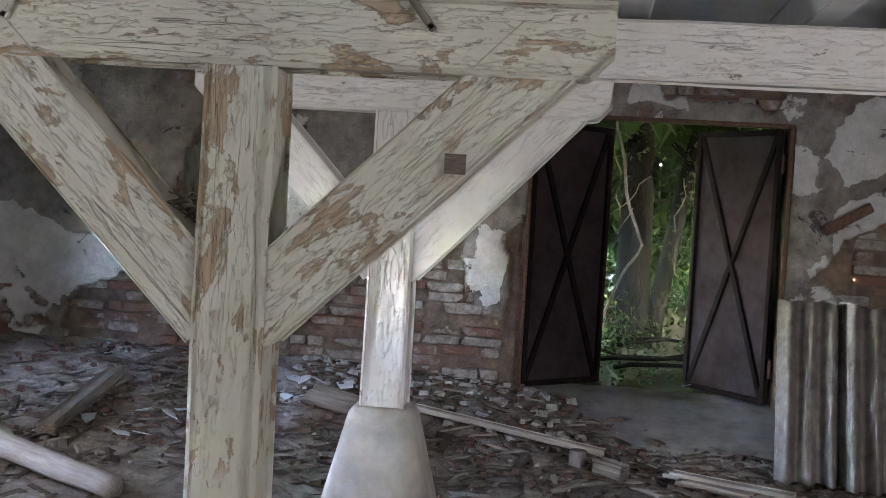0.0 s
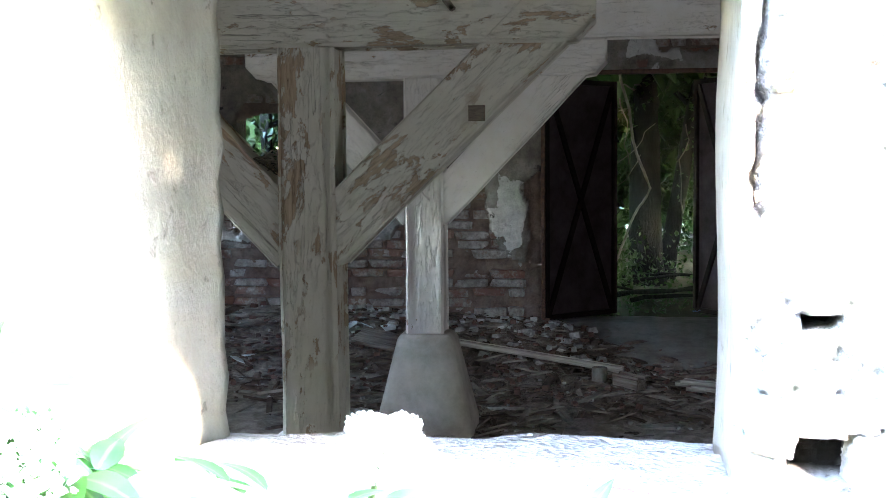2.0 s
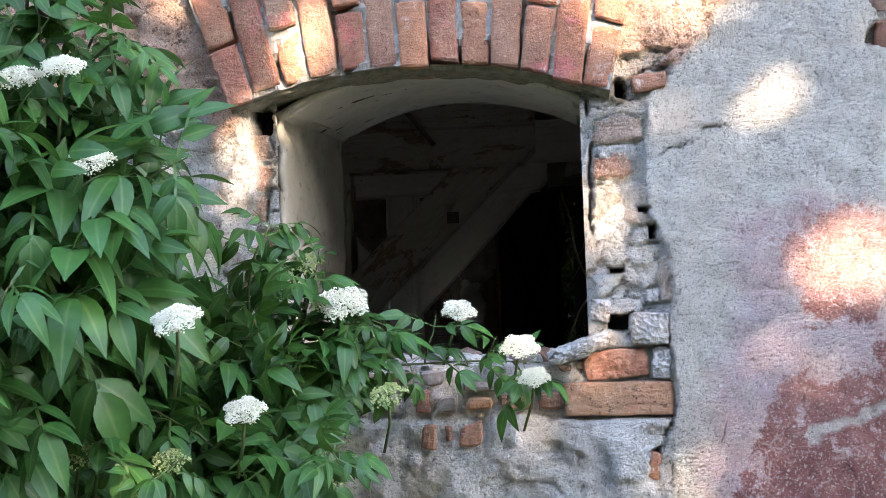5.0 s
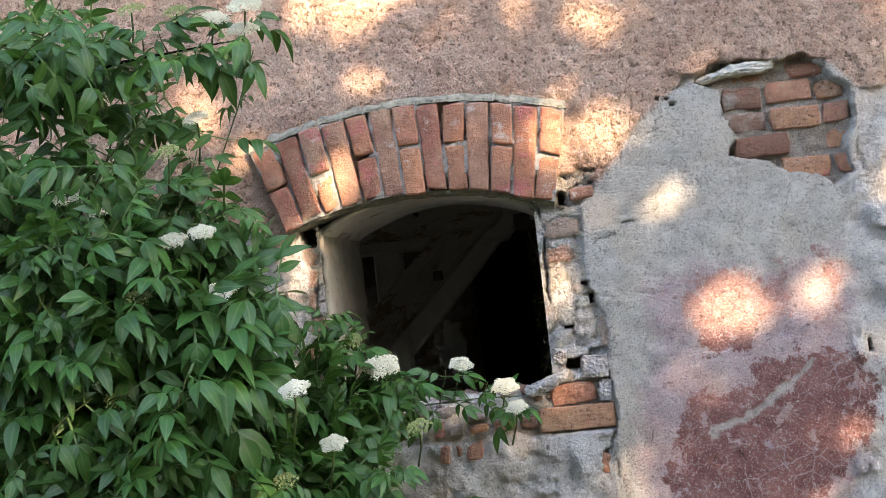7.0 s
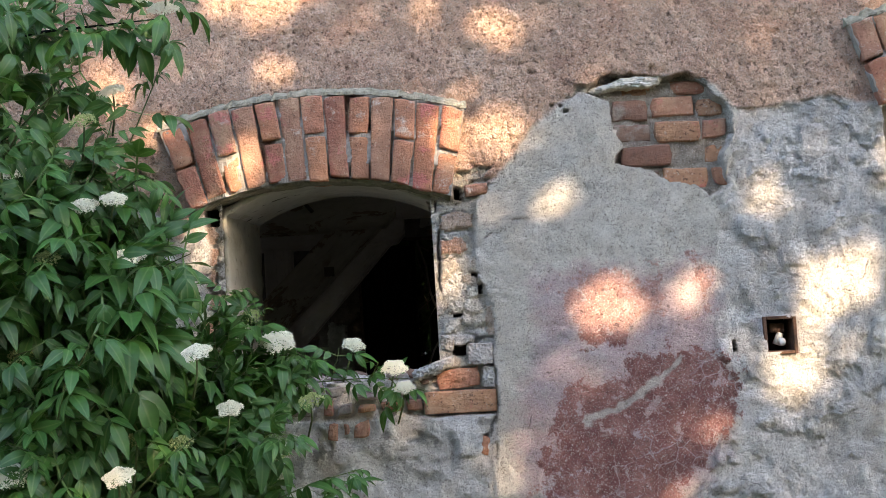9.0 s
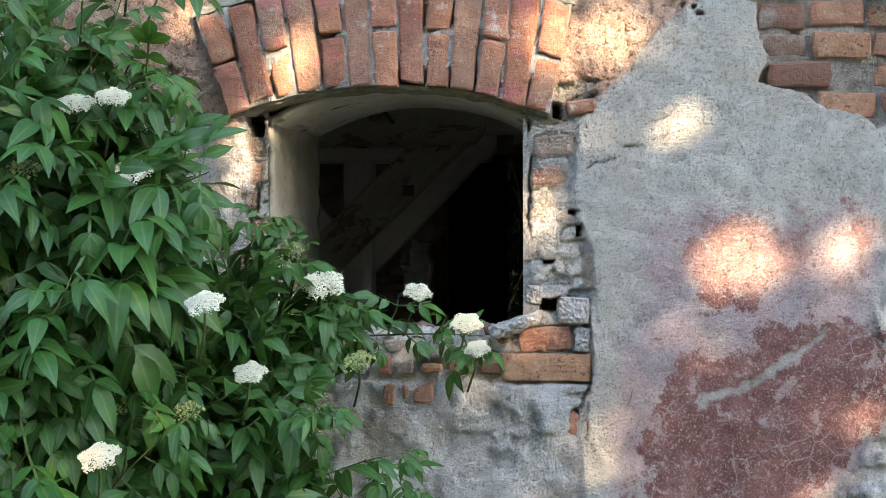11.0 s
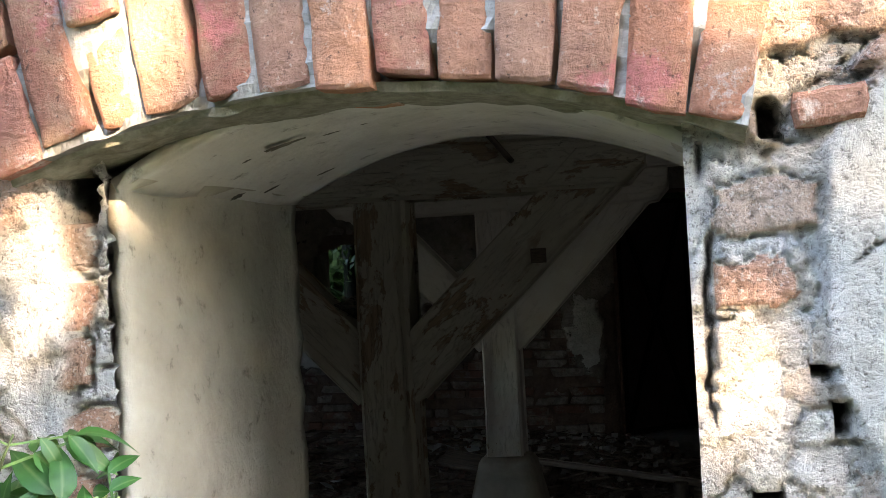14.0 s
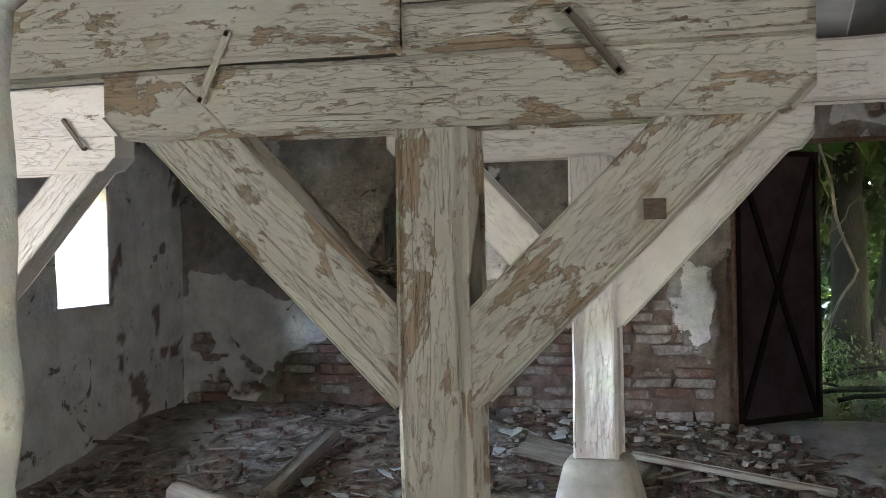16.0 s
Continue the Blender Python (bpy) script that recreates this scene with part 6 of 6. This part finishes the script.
bush = thing("elder_bush", (-1.25, -0.65, -0.32), "flowering elder bush with white umbels crowding the window", "bush")
ROOT = Vector((-1.25, -0.65, -0.32))
# tips of the main shoots: x, y, z, leaf pairs
SHOOTS = [(-0.50, -0.55, 2.06, 7), (-0.66, -0.62, 1.80, 7), (-0.60, -0.60, 1.52, 7), (-0.64, -0.55, 1.27, 7), (-0.30, -0.22, 1.20, 6), (-0.37, -0.26, 1.24, 3),
          (-0.26, -0.40, 0.92, 6), (-0.05, -0.38, 0.80, 6), (-0.27, -0.42, 0.78, 6), (-0.36, -0.28, 1.05, 6), (-0.30, -0.46, 0.62, 6), (-0.95, -0.80, 1.75, 7), (-0.80, -0.80, 1.15, 7), (-0.45, -0.78, 0.95, 7)]
# open and unopened umbels: x, y, z, size
HEADS = [(-0.285, -0.30, 1.175, 1.30), (-0.070, -0.15, 1.150, 0.85), (0.052, -0.14, 1.072, 0.95), (0.080, -0.18, 1.012, 0.75), (-0.597, -0.765, 1.417, 1.0), (-0.40, -0.95, 1.165, 0.85), (-0.36, -0.75, 1.015, 0.8), (-0.70, -0.79, 1.553, 0.9),
         (-0.62, -0.80, 1.565, 0.8), (-0.66, -0.60, 1.885, 0.85), (-0.60, -0.55, 2.155, 1.0), (-0.52, -0.56, 2.115, 1.0), (-0.50, -0.60, 2.165, 1.1), (-0.97, -0.75, 1.70, 1.1), (-0.90, -0.72, 1.66, 1.0), (-0.85, -0.95, 0.90, 1.1), (-0.60, -0.95, 0.88, 0.9)]
GREEN_HEADS = [(-0.187, -0.38, 1.0), (-0.367, -0.24, 1.254), (-0.78, -0.85, 1.42), (-0.85, -0.85, 1.18), (-0.50, -0.70, 0.93), (-0.63, -0.75, 0.95), (-0.70, -0.75, 1.78), (-0.28, -0.45, 0.86), (-0.80, -0.62, 2.19), (-0.68, -0.62, 2.17)]
CLEAR = [Vector((h[0], h[1] - 0.05, h[2] + 0.05)) for h in HEADS + GREEN_HEADS]
verts, faces = [], []
placed = 0
stem_no = 0


def leafy(pts, r0, n, first, size, parent, room=0.062):
    """A shoot with opposite pairs of compound leaves along it."""
    global placed
    bm = bmesh.new()
    tube(bm, pts, [r0 * (1 - 0.75 * i / (len(pts) - 1)) for i in range(len(pts))], 6)
    part("stem", bm, STEM if r0 < 0.006 else BARK, parent, shade=True)
    for j in range(n):
        k = first + (1 - first) * (j + 0.5) / n
        i = min(int(k * (len(pts) - 1)), len(pts) - 2)
        p = pts[i].lerp(pts[i + 1], k * (len(pts) - 1) - i)
        along = (pts[i + 1] - pts[i]).normalized()
        spin = rng.uniform(0, 3.14)
        for s in (0, math.pi):
            side = Matrix.Rotation(spin + s, 3, along) @ along.orthogonal().normalized()
            way = (along * rng.uniform(0.1, 0.7) + side * rng.uniform(0.7, 1.1) + Vector((0, -0.35, rng.uniform(-0.35, 0.2)))).normalized()
            if p.y + way.y * size > 0.02 and p.z + way.z * size * 0.5 < 2.5:
                way.y = -abs(way.y) * 0.4
            z = Vector((rng.uniform(-0.35, 0.35), -0.55 + rng.uniform(-0.3, 0.3), 0.8))
            y = z.cross(way).normalized()
            z = way.cross(y)
            rot = Matrix((way, y, z)).transposed().to_4x4()
            sc = size / 0.19 * rng.uniform(0.75, 1.15) * (1.0 if k < 0.9 else 0.7)
            m = Matrix.Translation(p) @ rot @ Matrix.Diagonal((sc, sc, sc, 1))
            mid = p + way * size * 0.55
            if any((mid - c).length < room for c in CLEAR):
                continue
            if placed < 300:
                link("leaf", rng.choice(LEAVES), parent=parent, m=m)
            else:
                me = rng.choice(LEAVES)
                s0 = len(verts)
                verts.extend([(m @ v.co)[:] for v in me.vertices])
                faces.extend([tuple(s0 + q for q in pl.vertices) for pl in me.polygons])
            placed += 1


def umbel(x, y, z, petal=True, s=1.0, parent=None):
    face = Vector((rng.uniform(-0.2, 0.2), -0.5, 0.9)).normalized()
    m = Matrix.Translation((x, y, z)) @ face.to_track_quat("Z", "Y").to_matrix().to_4x4() @ Matrix.Rotation(rng.uniform(0, 6), 4, "Z") @ Matrix.Diagonal((s, s, s, 1))
    head = link("flower_head" if petal else "bud_head", rng.choice(UMBELS if petal else BUDS), parent=parent or bush, m=m, label="white flat-topped elder umbel" if petal else "green unopened umbel")
    bm = bmesh.new()
    p = Vector((x, y, z))
    tube(bm, [p - face * 0.005, p - face * 0.05 - Vector((0.01, 0, 0.01)), p - face * 0.06 - Vector((0.03, -0.03, 0.06))], [0.0025, 0.003, 0.003], 5)
    part("flower_stalk", bm, STEM, head, shade=True)


for x, y, z, n in SHOOTS:
    tip = Vector((x, y, z))
    low = ROOT + Vector((rng.uniform(-0.25, 0.1), rng.uniform(-0.2, 0.2), 0))
    pts = bend(low, tip, 0.16 + 0.1 * rng.random(), 12, 0.06)
    leafy(pts, 0.0058, n + 4, 0.40, 0.135, bush)
    for j in range(4):
        k = rng.uniform(0.45, 0.95)
        a = pts[int(k * 11)]
        b = a + Vector((rng.uniform(-0.30, 0.22), rng.uniform(-0.25, 0.10), rng.uniform(-0.12, 0.24)))
        b.y = min(b.y, -0.12)
        b.x = min(b.x, x + 0.03)
        leafy(bend(a, b, 0.03, 7, 0.02), 0.004, 4, 0.25, 0.13, bush)
# the spray that reaches along the sill
sill_spray = bend((-0.62, -0.42, 0.95), (0.09, -0.06, 1.035), 0.05, 14, 0.03)
leafy(sill_spray, 0.005, 7, 0.30, 0.10, bush)
for j, up in ((7, 0.09), (9, 0.10), (11, 0.05), (12, -0.05)):
    p = sill_spray[j]
    leafy(bend(p, p + Vector((0.03, -0.03, up)), 0.0, 4, 0.01), 0.003, 2, 0.1, 0.095, bush)
# the upright young shoot before the window's cheek
leafy(bend((-0.385, -0.23, 1.10), (-0.335, -0.25, 1.285), 0.0, 6, 0.01), 0.004, 4, 0.2, 0.105, bush, 0.035)
# the big drooping leaves that lean out before the wall
for a, b in (((-0.82, -0.60, 1.18), (-0.44, -0.75, 1.42)), ((-0.80, -0.66, 1.10), (-0.50, -0.80, 1.36)), ((-0.84, -0.55, 1.25), (-0.50, -0.66, 1.44)), ((-0.80, -0.70, 1.02), (-0.52, -0.82, 1.24))):
    leafy(bend(a, b, 0.04, 7, 0.02), 0.005, 4, 0.5, 0.20, bush, 0.04)
# the long top branch with leaves hanging from it
top_spray = bend((-1.25, -0.62, 1.95), (-0.52, -0.56, 2.09), 0.03, 12, 0.03)
leafy(top_spray, 0.007, 9, 0.12, 0.15, bush)
for j in range(2, 12):
    p = top_spray[j]
    leafy(bend(p, p + Vector((rng.uniform(-0.02, 0.06), rng.uniform(-0.06, 0.0), rng.uniform(-0.06, 0.07))), 0.0, 4, 0.01), 0.003, 2, 0.3, 0.14, bush)
# the crowded outer side of the bush
for k in range(560):
    z = rng.uniform(0.35, 2.25)
    if z > 1.5 and rng.random() < 0.66 or 1.88 < z < 2.0:
        continue
    edge = -0.55 - 0.25 * max(0, z - 1.35) + 0.24 * max(0, 1.05 - z) - (0.6 if 1.87 < z < 1.98 else 0)
    x = edge - abs(rng.gauss(0, 0.42)) - 0.05
    y = (rng.uniform(-0.95, -0.28) if z > 1.15 or x > -0.8 else rng.uniform(-0.62, -0.2)) if x < -0.5 else rng.uniform(-0.7, -0.25)
    if z < 1.0 and x < -0.85 and rng.random() < 0.45:
        continue
    b = Vector((x, y, z))
    a = b + Vector((rng.uniform(-0.28, -0.1), rng.uniform(-0.02, 0.2), rng.uniform(-0.3, -0.08)))
    a.y = min(a.y, -0.12)
    leafy(bend(a, b, 0.03, 7, 0.02), 0.004, 4, 0.15, 0.14, bush)
for k in range(46):
    b = Vector((rng.uniform(-0.86, -0.57), rng.uniform(-0.75, -0.45), rng.uniform(1.12, 1.55)))
    a = b + Vector((rng.uniform(-0.26, -0.1), rng.uniform(-0.02, 0.12), rng.uniform(-0.25, -0.05)))
    leafy(bend(a, b, 0.03, 7, 0.02), 0.004, 4, 0.15, 0.14, bush)
for k in range(130):
    if k < 62:
        b = Vector((rng.uniform(-0.70, -0.34), rng.uniform(-0.45, -0.16), rng.uniform(0.84, 1.18)))
    else:
        b = Vector((rng.uniform(-0.85, -0.32), rng.uniform(-0.62, -0.30), rng.uniform(0.45, 0.95)))
    a = b + Vector((rng.uniform(-0.24, -0.1), rng.uniform(-0.05, 0.08), rng.uniform(-0.22, -0.04)))
    a.y = min(a.y, -0.10)
    leafy(bend(a, b, 0.03, 6, 0.02), 0.0035, 3, 0.2, 0.13, bush)
for k in range(16):
    b = Vector((rng.uniform(-0.42, -0.20), rng.uniform(-0.34, -0.18), rng.uniform(1.04, 1.14)))
    a = b + Vector((rng.uniform(-0.16, -0.06), rng.uniform(-0.03, 0.05), rng.uniform(-0.08, 0.0)))
    leafy(bend(a, b, 0.02, 6, 0.01), 0.003, 2, 0.3, 0.115, bush)
# unseen growth further left, added to shade the visible bush
for k in range(190):
    b = Vector((rng.uniform(-3.0, -1.75), rng.uniform(-2.1, -0.25), rng.uniform(0.2, 2.3)))
    a = b + Vector((rng.uniform(-0.28, -0.1), rng.uniform(-0.02, 0.2), rng.uniform(-0.3, -0.08)))
    leafy(bend(a, b, 0.03, 7, 0.02), 0.004, 5, 0.1, 0.17, bush)
for x, y, z, size in HEADS:
    umbel(x, y, z, s=size)
for f in GREEN_HEADS:
    umbel(*f, petal=False, s=rng.uniform(0.75, 1.0))
if verts:
    tagged(link("foliage", mesh_of("foliage", verts, faces, LEAF), parent=bush, label="dense elder foliage"), kind="stuff")


# ---- trees ----
def leaf_cloud(name, spots, size, mat, parent, seed, label):
    """Many single leaves about the given spots (place, spread, count), as one mesh."""
    rg = random.Random(seed)
    v, f = [], []
    for c, spread, n in spots:
        for k in range(n):
            p = Vector(c) + Vector([rg.gauss(0, s) for s in spread])
            m = Matrix.Translation(p) @ Euler((rg.uniform(-1.2, 1.2), rg.uniform(-1.2, 1.2), rg.uniform(0, 6.3))).to_matrix().to_4x4()
            s = size * rg.uniform(0.6, 1.3)
            i = len(v)
            for q in ((0, 0, 0), (0.5 * s, -0.28 * s, 0.06 * s), (s, 0, -0.05 * s), (0.5 * s, 0.28 * s, 0.06 * s)):
                v.append((m @ Vector(q))[:])
            f += [(i, i + 1, i + 2), (i, i + 2, i + 3)]
    return tagged(link(name, mesh_of(name, v, f, mat, False), parent=parent, label=label), kind="stuff")


def trunk_bm(base, top, r0, r1, seed, limbs=5, sides=14):
    bm = bmesh.new()
    rg = random.Random(seed)
    pts = bend(base, top, 0.0, 14, 0.25)
    tube(bm, pts, [r0 + (r1 - r0) * (i / 13) ** 0.7 + (0.25 * r0 if i == 0 else 0) for i in range(14)], sides)
    for k in range(limbs):
        p = pts[rg.randint(5, 12)]
        q = p + Vector((rg.uniform(-1.6, 1.6), rg.uniform(-1.2, 1.2), rg.uniform(0.5, 1.8)))
        tube(bm, bend(p, q, 0.1, 8, 0.15), [r1 * 0.8 * (1 - 0.85 * i / 7) for i in range(8)], 7)
    return bm


def tree(base, height, r, seed, clouds, label, size=0.09, lean=(0, 0), limbs=6):
    root = thing("tree", base, label, "tree", "woodland trees")
    top = Vector(base) + Vector((lean[0], lean[1], height))
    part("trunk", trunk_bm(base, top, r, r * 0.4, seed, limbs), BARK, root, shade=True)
    leaf_cloud("crown", clouds, size, TREE_LEAF, root, seed, "ragged crown of small leaves")
    return root


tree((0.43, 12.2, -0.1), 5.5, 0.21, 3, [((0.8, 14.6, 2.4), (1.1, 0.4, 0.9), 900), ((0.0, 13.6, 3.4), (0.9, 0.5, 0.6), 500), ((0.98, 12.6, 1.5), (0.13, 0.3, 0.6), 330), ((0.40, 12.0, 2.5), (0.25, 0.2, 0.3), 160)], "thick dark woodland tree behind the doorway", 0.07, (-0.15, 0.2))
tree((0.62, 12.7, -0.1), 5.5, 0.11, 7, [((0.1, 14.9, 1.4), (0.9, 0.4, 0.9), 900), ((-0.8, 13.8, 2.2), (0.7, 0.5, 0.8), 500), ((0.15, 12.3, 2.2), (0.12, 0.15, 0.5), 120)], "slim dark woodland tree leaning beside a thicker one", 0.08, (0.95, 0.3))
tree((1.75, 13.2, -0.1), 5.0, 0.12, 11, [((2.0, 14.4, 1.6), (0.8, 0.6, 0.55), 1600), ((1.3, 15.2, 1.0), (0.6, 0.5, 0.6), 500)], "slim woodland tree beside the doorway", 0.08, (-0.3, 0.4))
tree((-3.6, 11.6, -0.1), 5.0, 0.10, 13, [((-3.5, 11.4, 1.9), (0.9, 0.5, 0.8), 1300), ((-2.6, 12.4, 1.5), (0.8, 0.5, 0.6), 700)], "leafy young tree outside the back window", 0.09, (0.5, -0.3))
for k, (cx, cy) in enumerate(((-7, 20), (-3.5, 18), (0, 18.5), (3, 17.5), (6.5, 19), (10, 22), (-11, 22))):
    tree((cx, cy, -0.2), 7.5, 0.2, 30 + k, [((cx, cy, 1.3), (1.5, 0.7, 1.1), 1900), ((cx + 0.5, cy, 4.4), (1.7, 1.0, 1.5), 1900)], "dense woodland tree further off", 0.32)
# leaf layers overhead and at the sides, added to block skylight from the wood
spots = [((rng.uniform(-14, 14), rng.uniform(10.4, 24), rng.uniform(4.0, 7.0)), (1.0, 1.0, 0.35), 240) for k in range(300)]
spots += [((rng.uniform(-9, 9), rng.uniform(9.9, 13.5), rng.uniform(3.4, 4.8)), (0.8, 0.7, 0.25), 240) for k in range(120)]
spots += [((rng.uniform(-7, 8), rng.uniform(9.6, 15.0), rng.uniform(2.9, 3.6)), (0.8, 0.7, 0.2), 240) for k in range(210)]
spots += [((rng.uniform(-9, 9), rng.uniform(15.5, 17), rng.uniform(2.2, 4.5)), (0.9, 0.5, 0.6), 200) for k in range(40)]
spots += [((rng.uniform(-1.0, 9), rng.uniform(9.2, 10.2), rng.uniform(3.7, 4.8)), (0.8, 0.4, 0.3), 240) for k in range(38)]
spots += [((rng.choice((-8, 8.5)) + rng.uniform(-1, 1), rng.uniform(9, 20), rng.uniform(0.3, 3.6)), (0.6, 0.9, 0.6), 200) for k in range(80)]
# a clearing in the canopy before the back window, to let skylight onto its greenery
spots = [q for q in spots if not (-7.5 < q[0][0] < -2.2 and q[0][1] < 15.0)]
leaf_cloud("canopy", spots, 0.50, TREE_LEAF, None, 55, "leafy canopy behind the house, added to shade the wood")
bpy.data.objects["canopy"]["category"] = "canopy"
leaf_cloud("far_wood", [((rng.uniform(-24, 24), rng.uniform(23, 28), rng.uniform(0.5, 9)), (1.5, 1.0, 1.0), 130) for k in range(110)], 0.7, TREE_LEAF, None, 58, "solid green edge of the wood in the distance")
bpy.data.objects["far_wood"]["category"] = "wood"
# unseen hedge of trees across the lane, added to cut low sky light indoors
leaf_cloud("tree_belt", [((rng.uniform(-18, 18), rng.uniform(-13, -9.5), rng.uniform(0.0, 4.6)), (1.2, 0.8, 0.7), 130) for k in range(200)], 0.6, TREE_LEAF, None, 59, "dense unseen belt of trees across the lane, added to block low sky light")
bpy.data.objects["tree_belt"]["category"] = "trees"
# pale dead vine hanging before the big tree
vine = bmesh.new()
tube(vine, bend((0.10, 10.6, 2.45), (0.42, 10.6, 1.15), -0.10, 12, 0.08) + bend((0.42, 10.6, 1.12), (0.10, 10.6, 0.45), 0.07, 10, 0.06)[1:], [0.014] * 12 + [0.012] * 9, 7)
for k in range(7):
    a = Vector((rnd(0.0, 1.1), 10.8 + rnd(0, 0.6), rnd(1.2, 2.6)))
    tube(vine, bend(a, a + Vector((rnd(-0.5, 0.5), rnd(-0.2, 0.2), rnd(-1.2, 0.6))), rnd(-0.1, 0.1), 9, 0.12), [rnd(0.004, 0.009)] * 9, 5)
tagged(part("dead_vine", vine, CEMENT_SHEET, shade=True), "pale dead climber stems hanging among the trees", "vine")
for k in range(6):
    p = Vector((rnd(-0.6, 0.4), 9.9 + 0.3 * k, 0.12 + rnd(0, 0.06)))
    q = p + Vector((rnd(0.8, 1.6), rnd(-0.3, 0.3), rnd(-0.02, 0.12)))
    bm = bmesh.new()
    tube(bm, bend(p, q, 0.05, 9, 0.08), [0.022 - 0.0015 * i for i in range(9)], 8)
    tagged(part("fallen_branch", bm, BARK, shade=True), "bare fallen branch on the woodland floor", "branch", "fallen branches")
leaf_cloud("undergrowth", [((0.14, 11.2, 0.30), (0.16, 0.25, 0.16), 700), ((0.9, 11.8, 0.2), (0.8, 0.5, 0.12), 600), ((1.2, 12.6, 0.45), (0.6, 0.4, 0.25), 500), ((0.3, 10.3, 0.10), (0.9, 0.6, 0.03), 700)], 0.06, TREE_LEAF, None, 77, "bright green seedlings and low weeds")
bpy.data.objects["undergrowth"]["category"] = "undergrowth"
bm = bmesh.new()
bmesh.ops.create_grid(bm, x_segments=14, y_segments=6, size=0.5, matrix=Matrix.Translation((0.95, 9.35, 0.15)) @ Matrix.Diagonal((0.42, 0.16, 1, 1)))
for v in bm.verts:
    v.co.z += 0.035 * noise.noise(v.co * 14)
tagged(part("blue_sheet_scrap", bm, BLUE, shade=True), "crumpled blue plastic scrap outside the door", "plastic scrap")

# the tall trees across the lane: their crown breaks the low sun into patches on the wall
GAPS = [(0.73, 1.21, 0.115, 0.075), (0.80, 1.285, 0.05, 0.04), (1.005, 1.235, 0.05, 0.065), (1.064, 0.807, 0.04, 0.05), (1.31, 0.965, 0.10, 0.075), (1.385, 1.075, 0.045, 0.06), (1.48, 1.245, 0.12, 0.09), (1.29, 1.56, 0.05, 0.08),
        (0.225, 1.40, 0.045, 0.12), (0.42, 2.143, 0.10, 0.045), (0.21, 2.204, 0.04, 0.07), (0.43, 1.77, 0.06, 0.11), (0.61, 1.575, 0.085, 0.04), (0.774, 2.0, 0.045, 0.03), (-0.447, 2.32, 0.035, 0.11),
        (-0.25, 2.31, 0.10, 0.095), (-0.653, 2.40, 0.07, 0.05), (-0.49, 2.05, 0.04, 0.06), (-0.305, 2.024, 0.06, 0.03), (-0.712, 1.864, 0.05, 0.05), (-0.822, 2.017, 0.04, 0.06), (-0.03, 2.326, 0.06, 0.04),
        (-0.55, 1.50, 0.04, 0.10), (0.25, 1.78, 0.06, 0.12), (-0.17, 1.34, 0.03, 0.07), (0.39, 0.775, 0.055, 0.035), (1.75, 1.62, 0.08, 0.10), (-0.42, 1.72, 0.05, 0.05)]
rg = random.Random(41)
v, f = [], []
while len(f) < 2 * 46000:
    wx, wz = rg.uniform(-3.6, 5.0), rg.uniform(-0.6, 4.2)
    q = Vector((wx * 8, wz * 8, 3))
    gx, gz = wx + rg.gauss(0, 0.018) + 0.035 * noise.noise(q), wz + rg.gauss(0, 0.018) + 0.035 * noise.noise(q + Vector((40, 7, 0)))
    if any(((gx - a) / (c + 0.024)) ** 2 + ((gz - b) / (d + 0.024)) ** 2 < 1 for a, b, c, d in GAPS):
        continue
    far_off = 8.5 + 1.6 * noise.noise(Vector((wx * 0.6, wz * 0.6, 4))) + rg.uniform(-1.2, 1.2)
    p = Vector((wx, 0, wz)) + SUN_WAY * far_off
    m = Matrix.Translation(p) @ Euler((rg.uniform(-1.3, 1.3), rg.uniform(-1.3, 1.3), rg.uniform(0, 6.3))).to_matrix().to_4x4()
    s = rg.uniform(0.10, 0.17)
    i = len(v)
    for q in ((-0.5 * s, 0, 0), (0, -0.32 * s, 0), (0.5 * s, 0, 0), (0, 0.32 * s, 0)):
        v.append((m @ Vector(q))[:])
    f += [(i, i + 1, i + 2), (i, i + 2, i + 3)]
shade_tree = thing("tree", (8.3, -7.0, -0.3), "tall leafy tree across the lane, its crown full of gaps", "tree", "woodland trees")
part("trunk", trunk_bm((8.3, -7.0, -0.35), (7.6, -6.6, 6.8), 0.32, 0.12, 91, 9), BARK, shade_tree, shade=True)
tagged(link("crown", mesh_of("crown", v, f, TREE_LEAF, False), parent=shade_tree, label="broad gappy crown of leaves"), kind="stuff")


# ---- fill lamps added in unseen window openings, in place of sky light ----
def opening_light(name, at, target, w, h, power):
    ob = new(name, bpy.data.lights.new(name, "AREA"))
    ob.data.shape, ob.data.size, ob.data.size_y, ob.data.energy = "RECTANGLE", w, h, power
    ob.data.color = (0.90, 0.95, 1.0)
    ob.matrix_world = look(at, target)
    return ob


opening_light("sky_in_west_window", (LEFT - 0.05, 4.25, 1.48), (-3.7, 5.7, 1.95), 0.6, 0.7, 0.08)
opening_light("sky_in_south_window", (-2.43, 0.5, 1.35), (-2.0, 4, 1.8), 0.8, 0.6, 0.05)
opening_light("sky_in_east_window", (3.95, 0.5, 1.35), (1.6, 5, 2.5), 0.8, 0.6, 0.28)
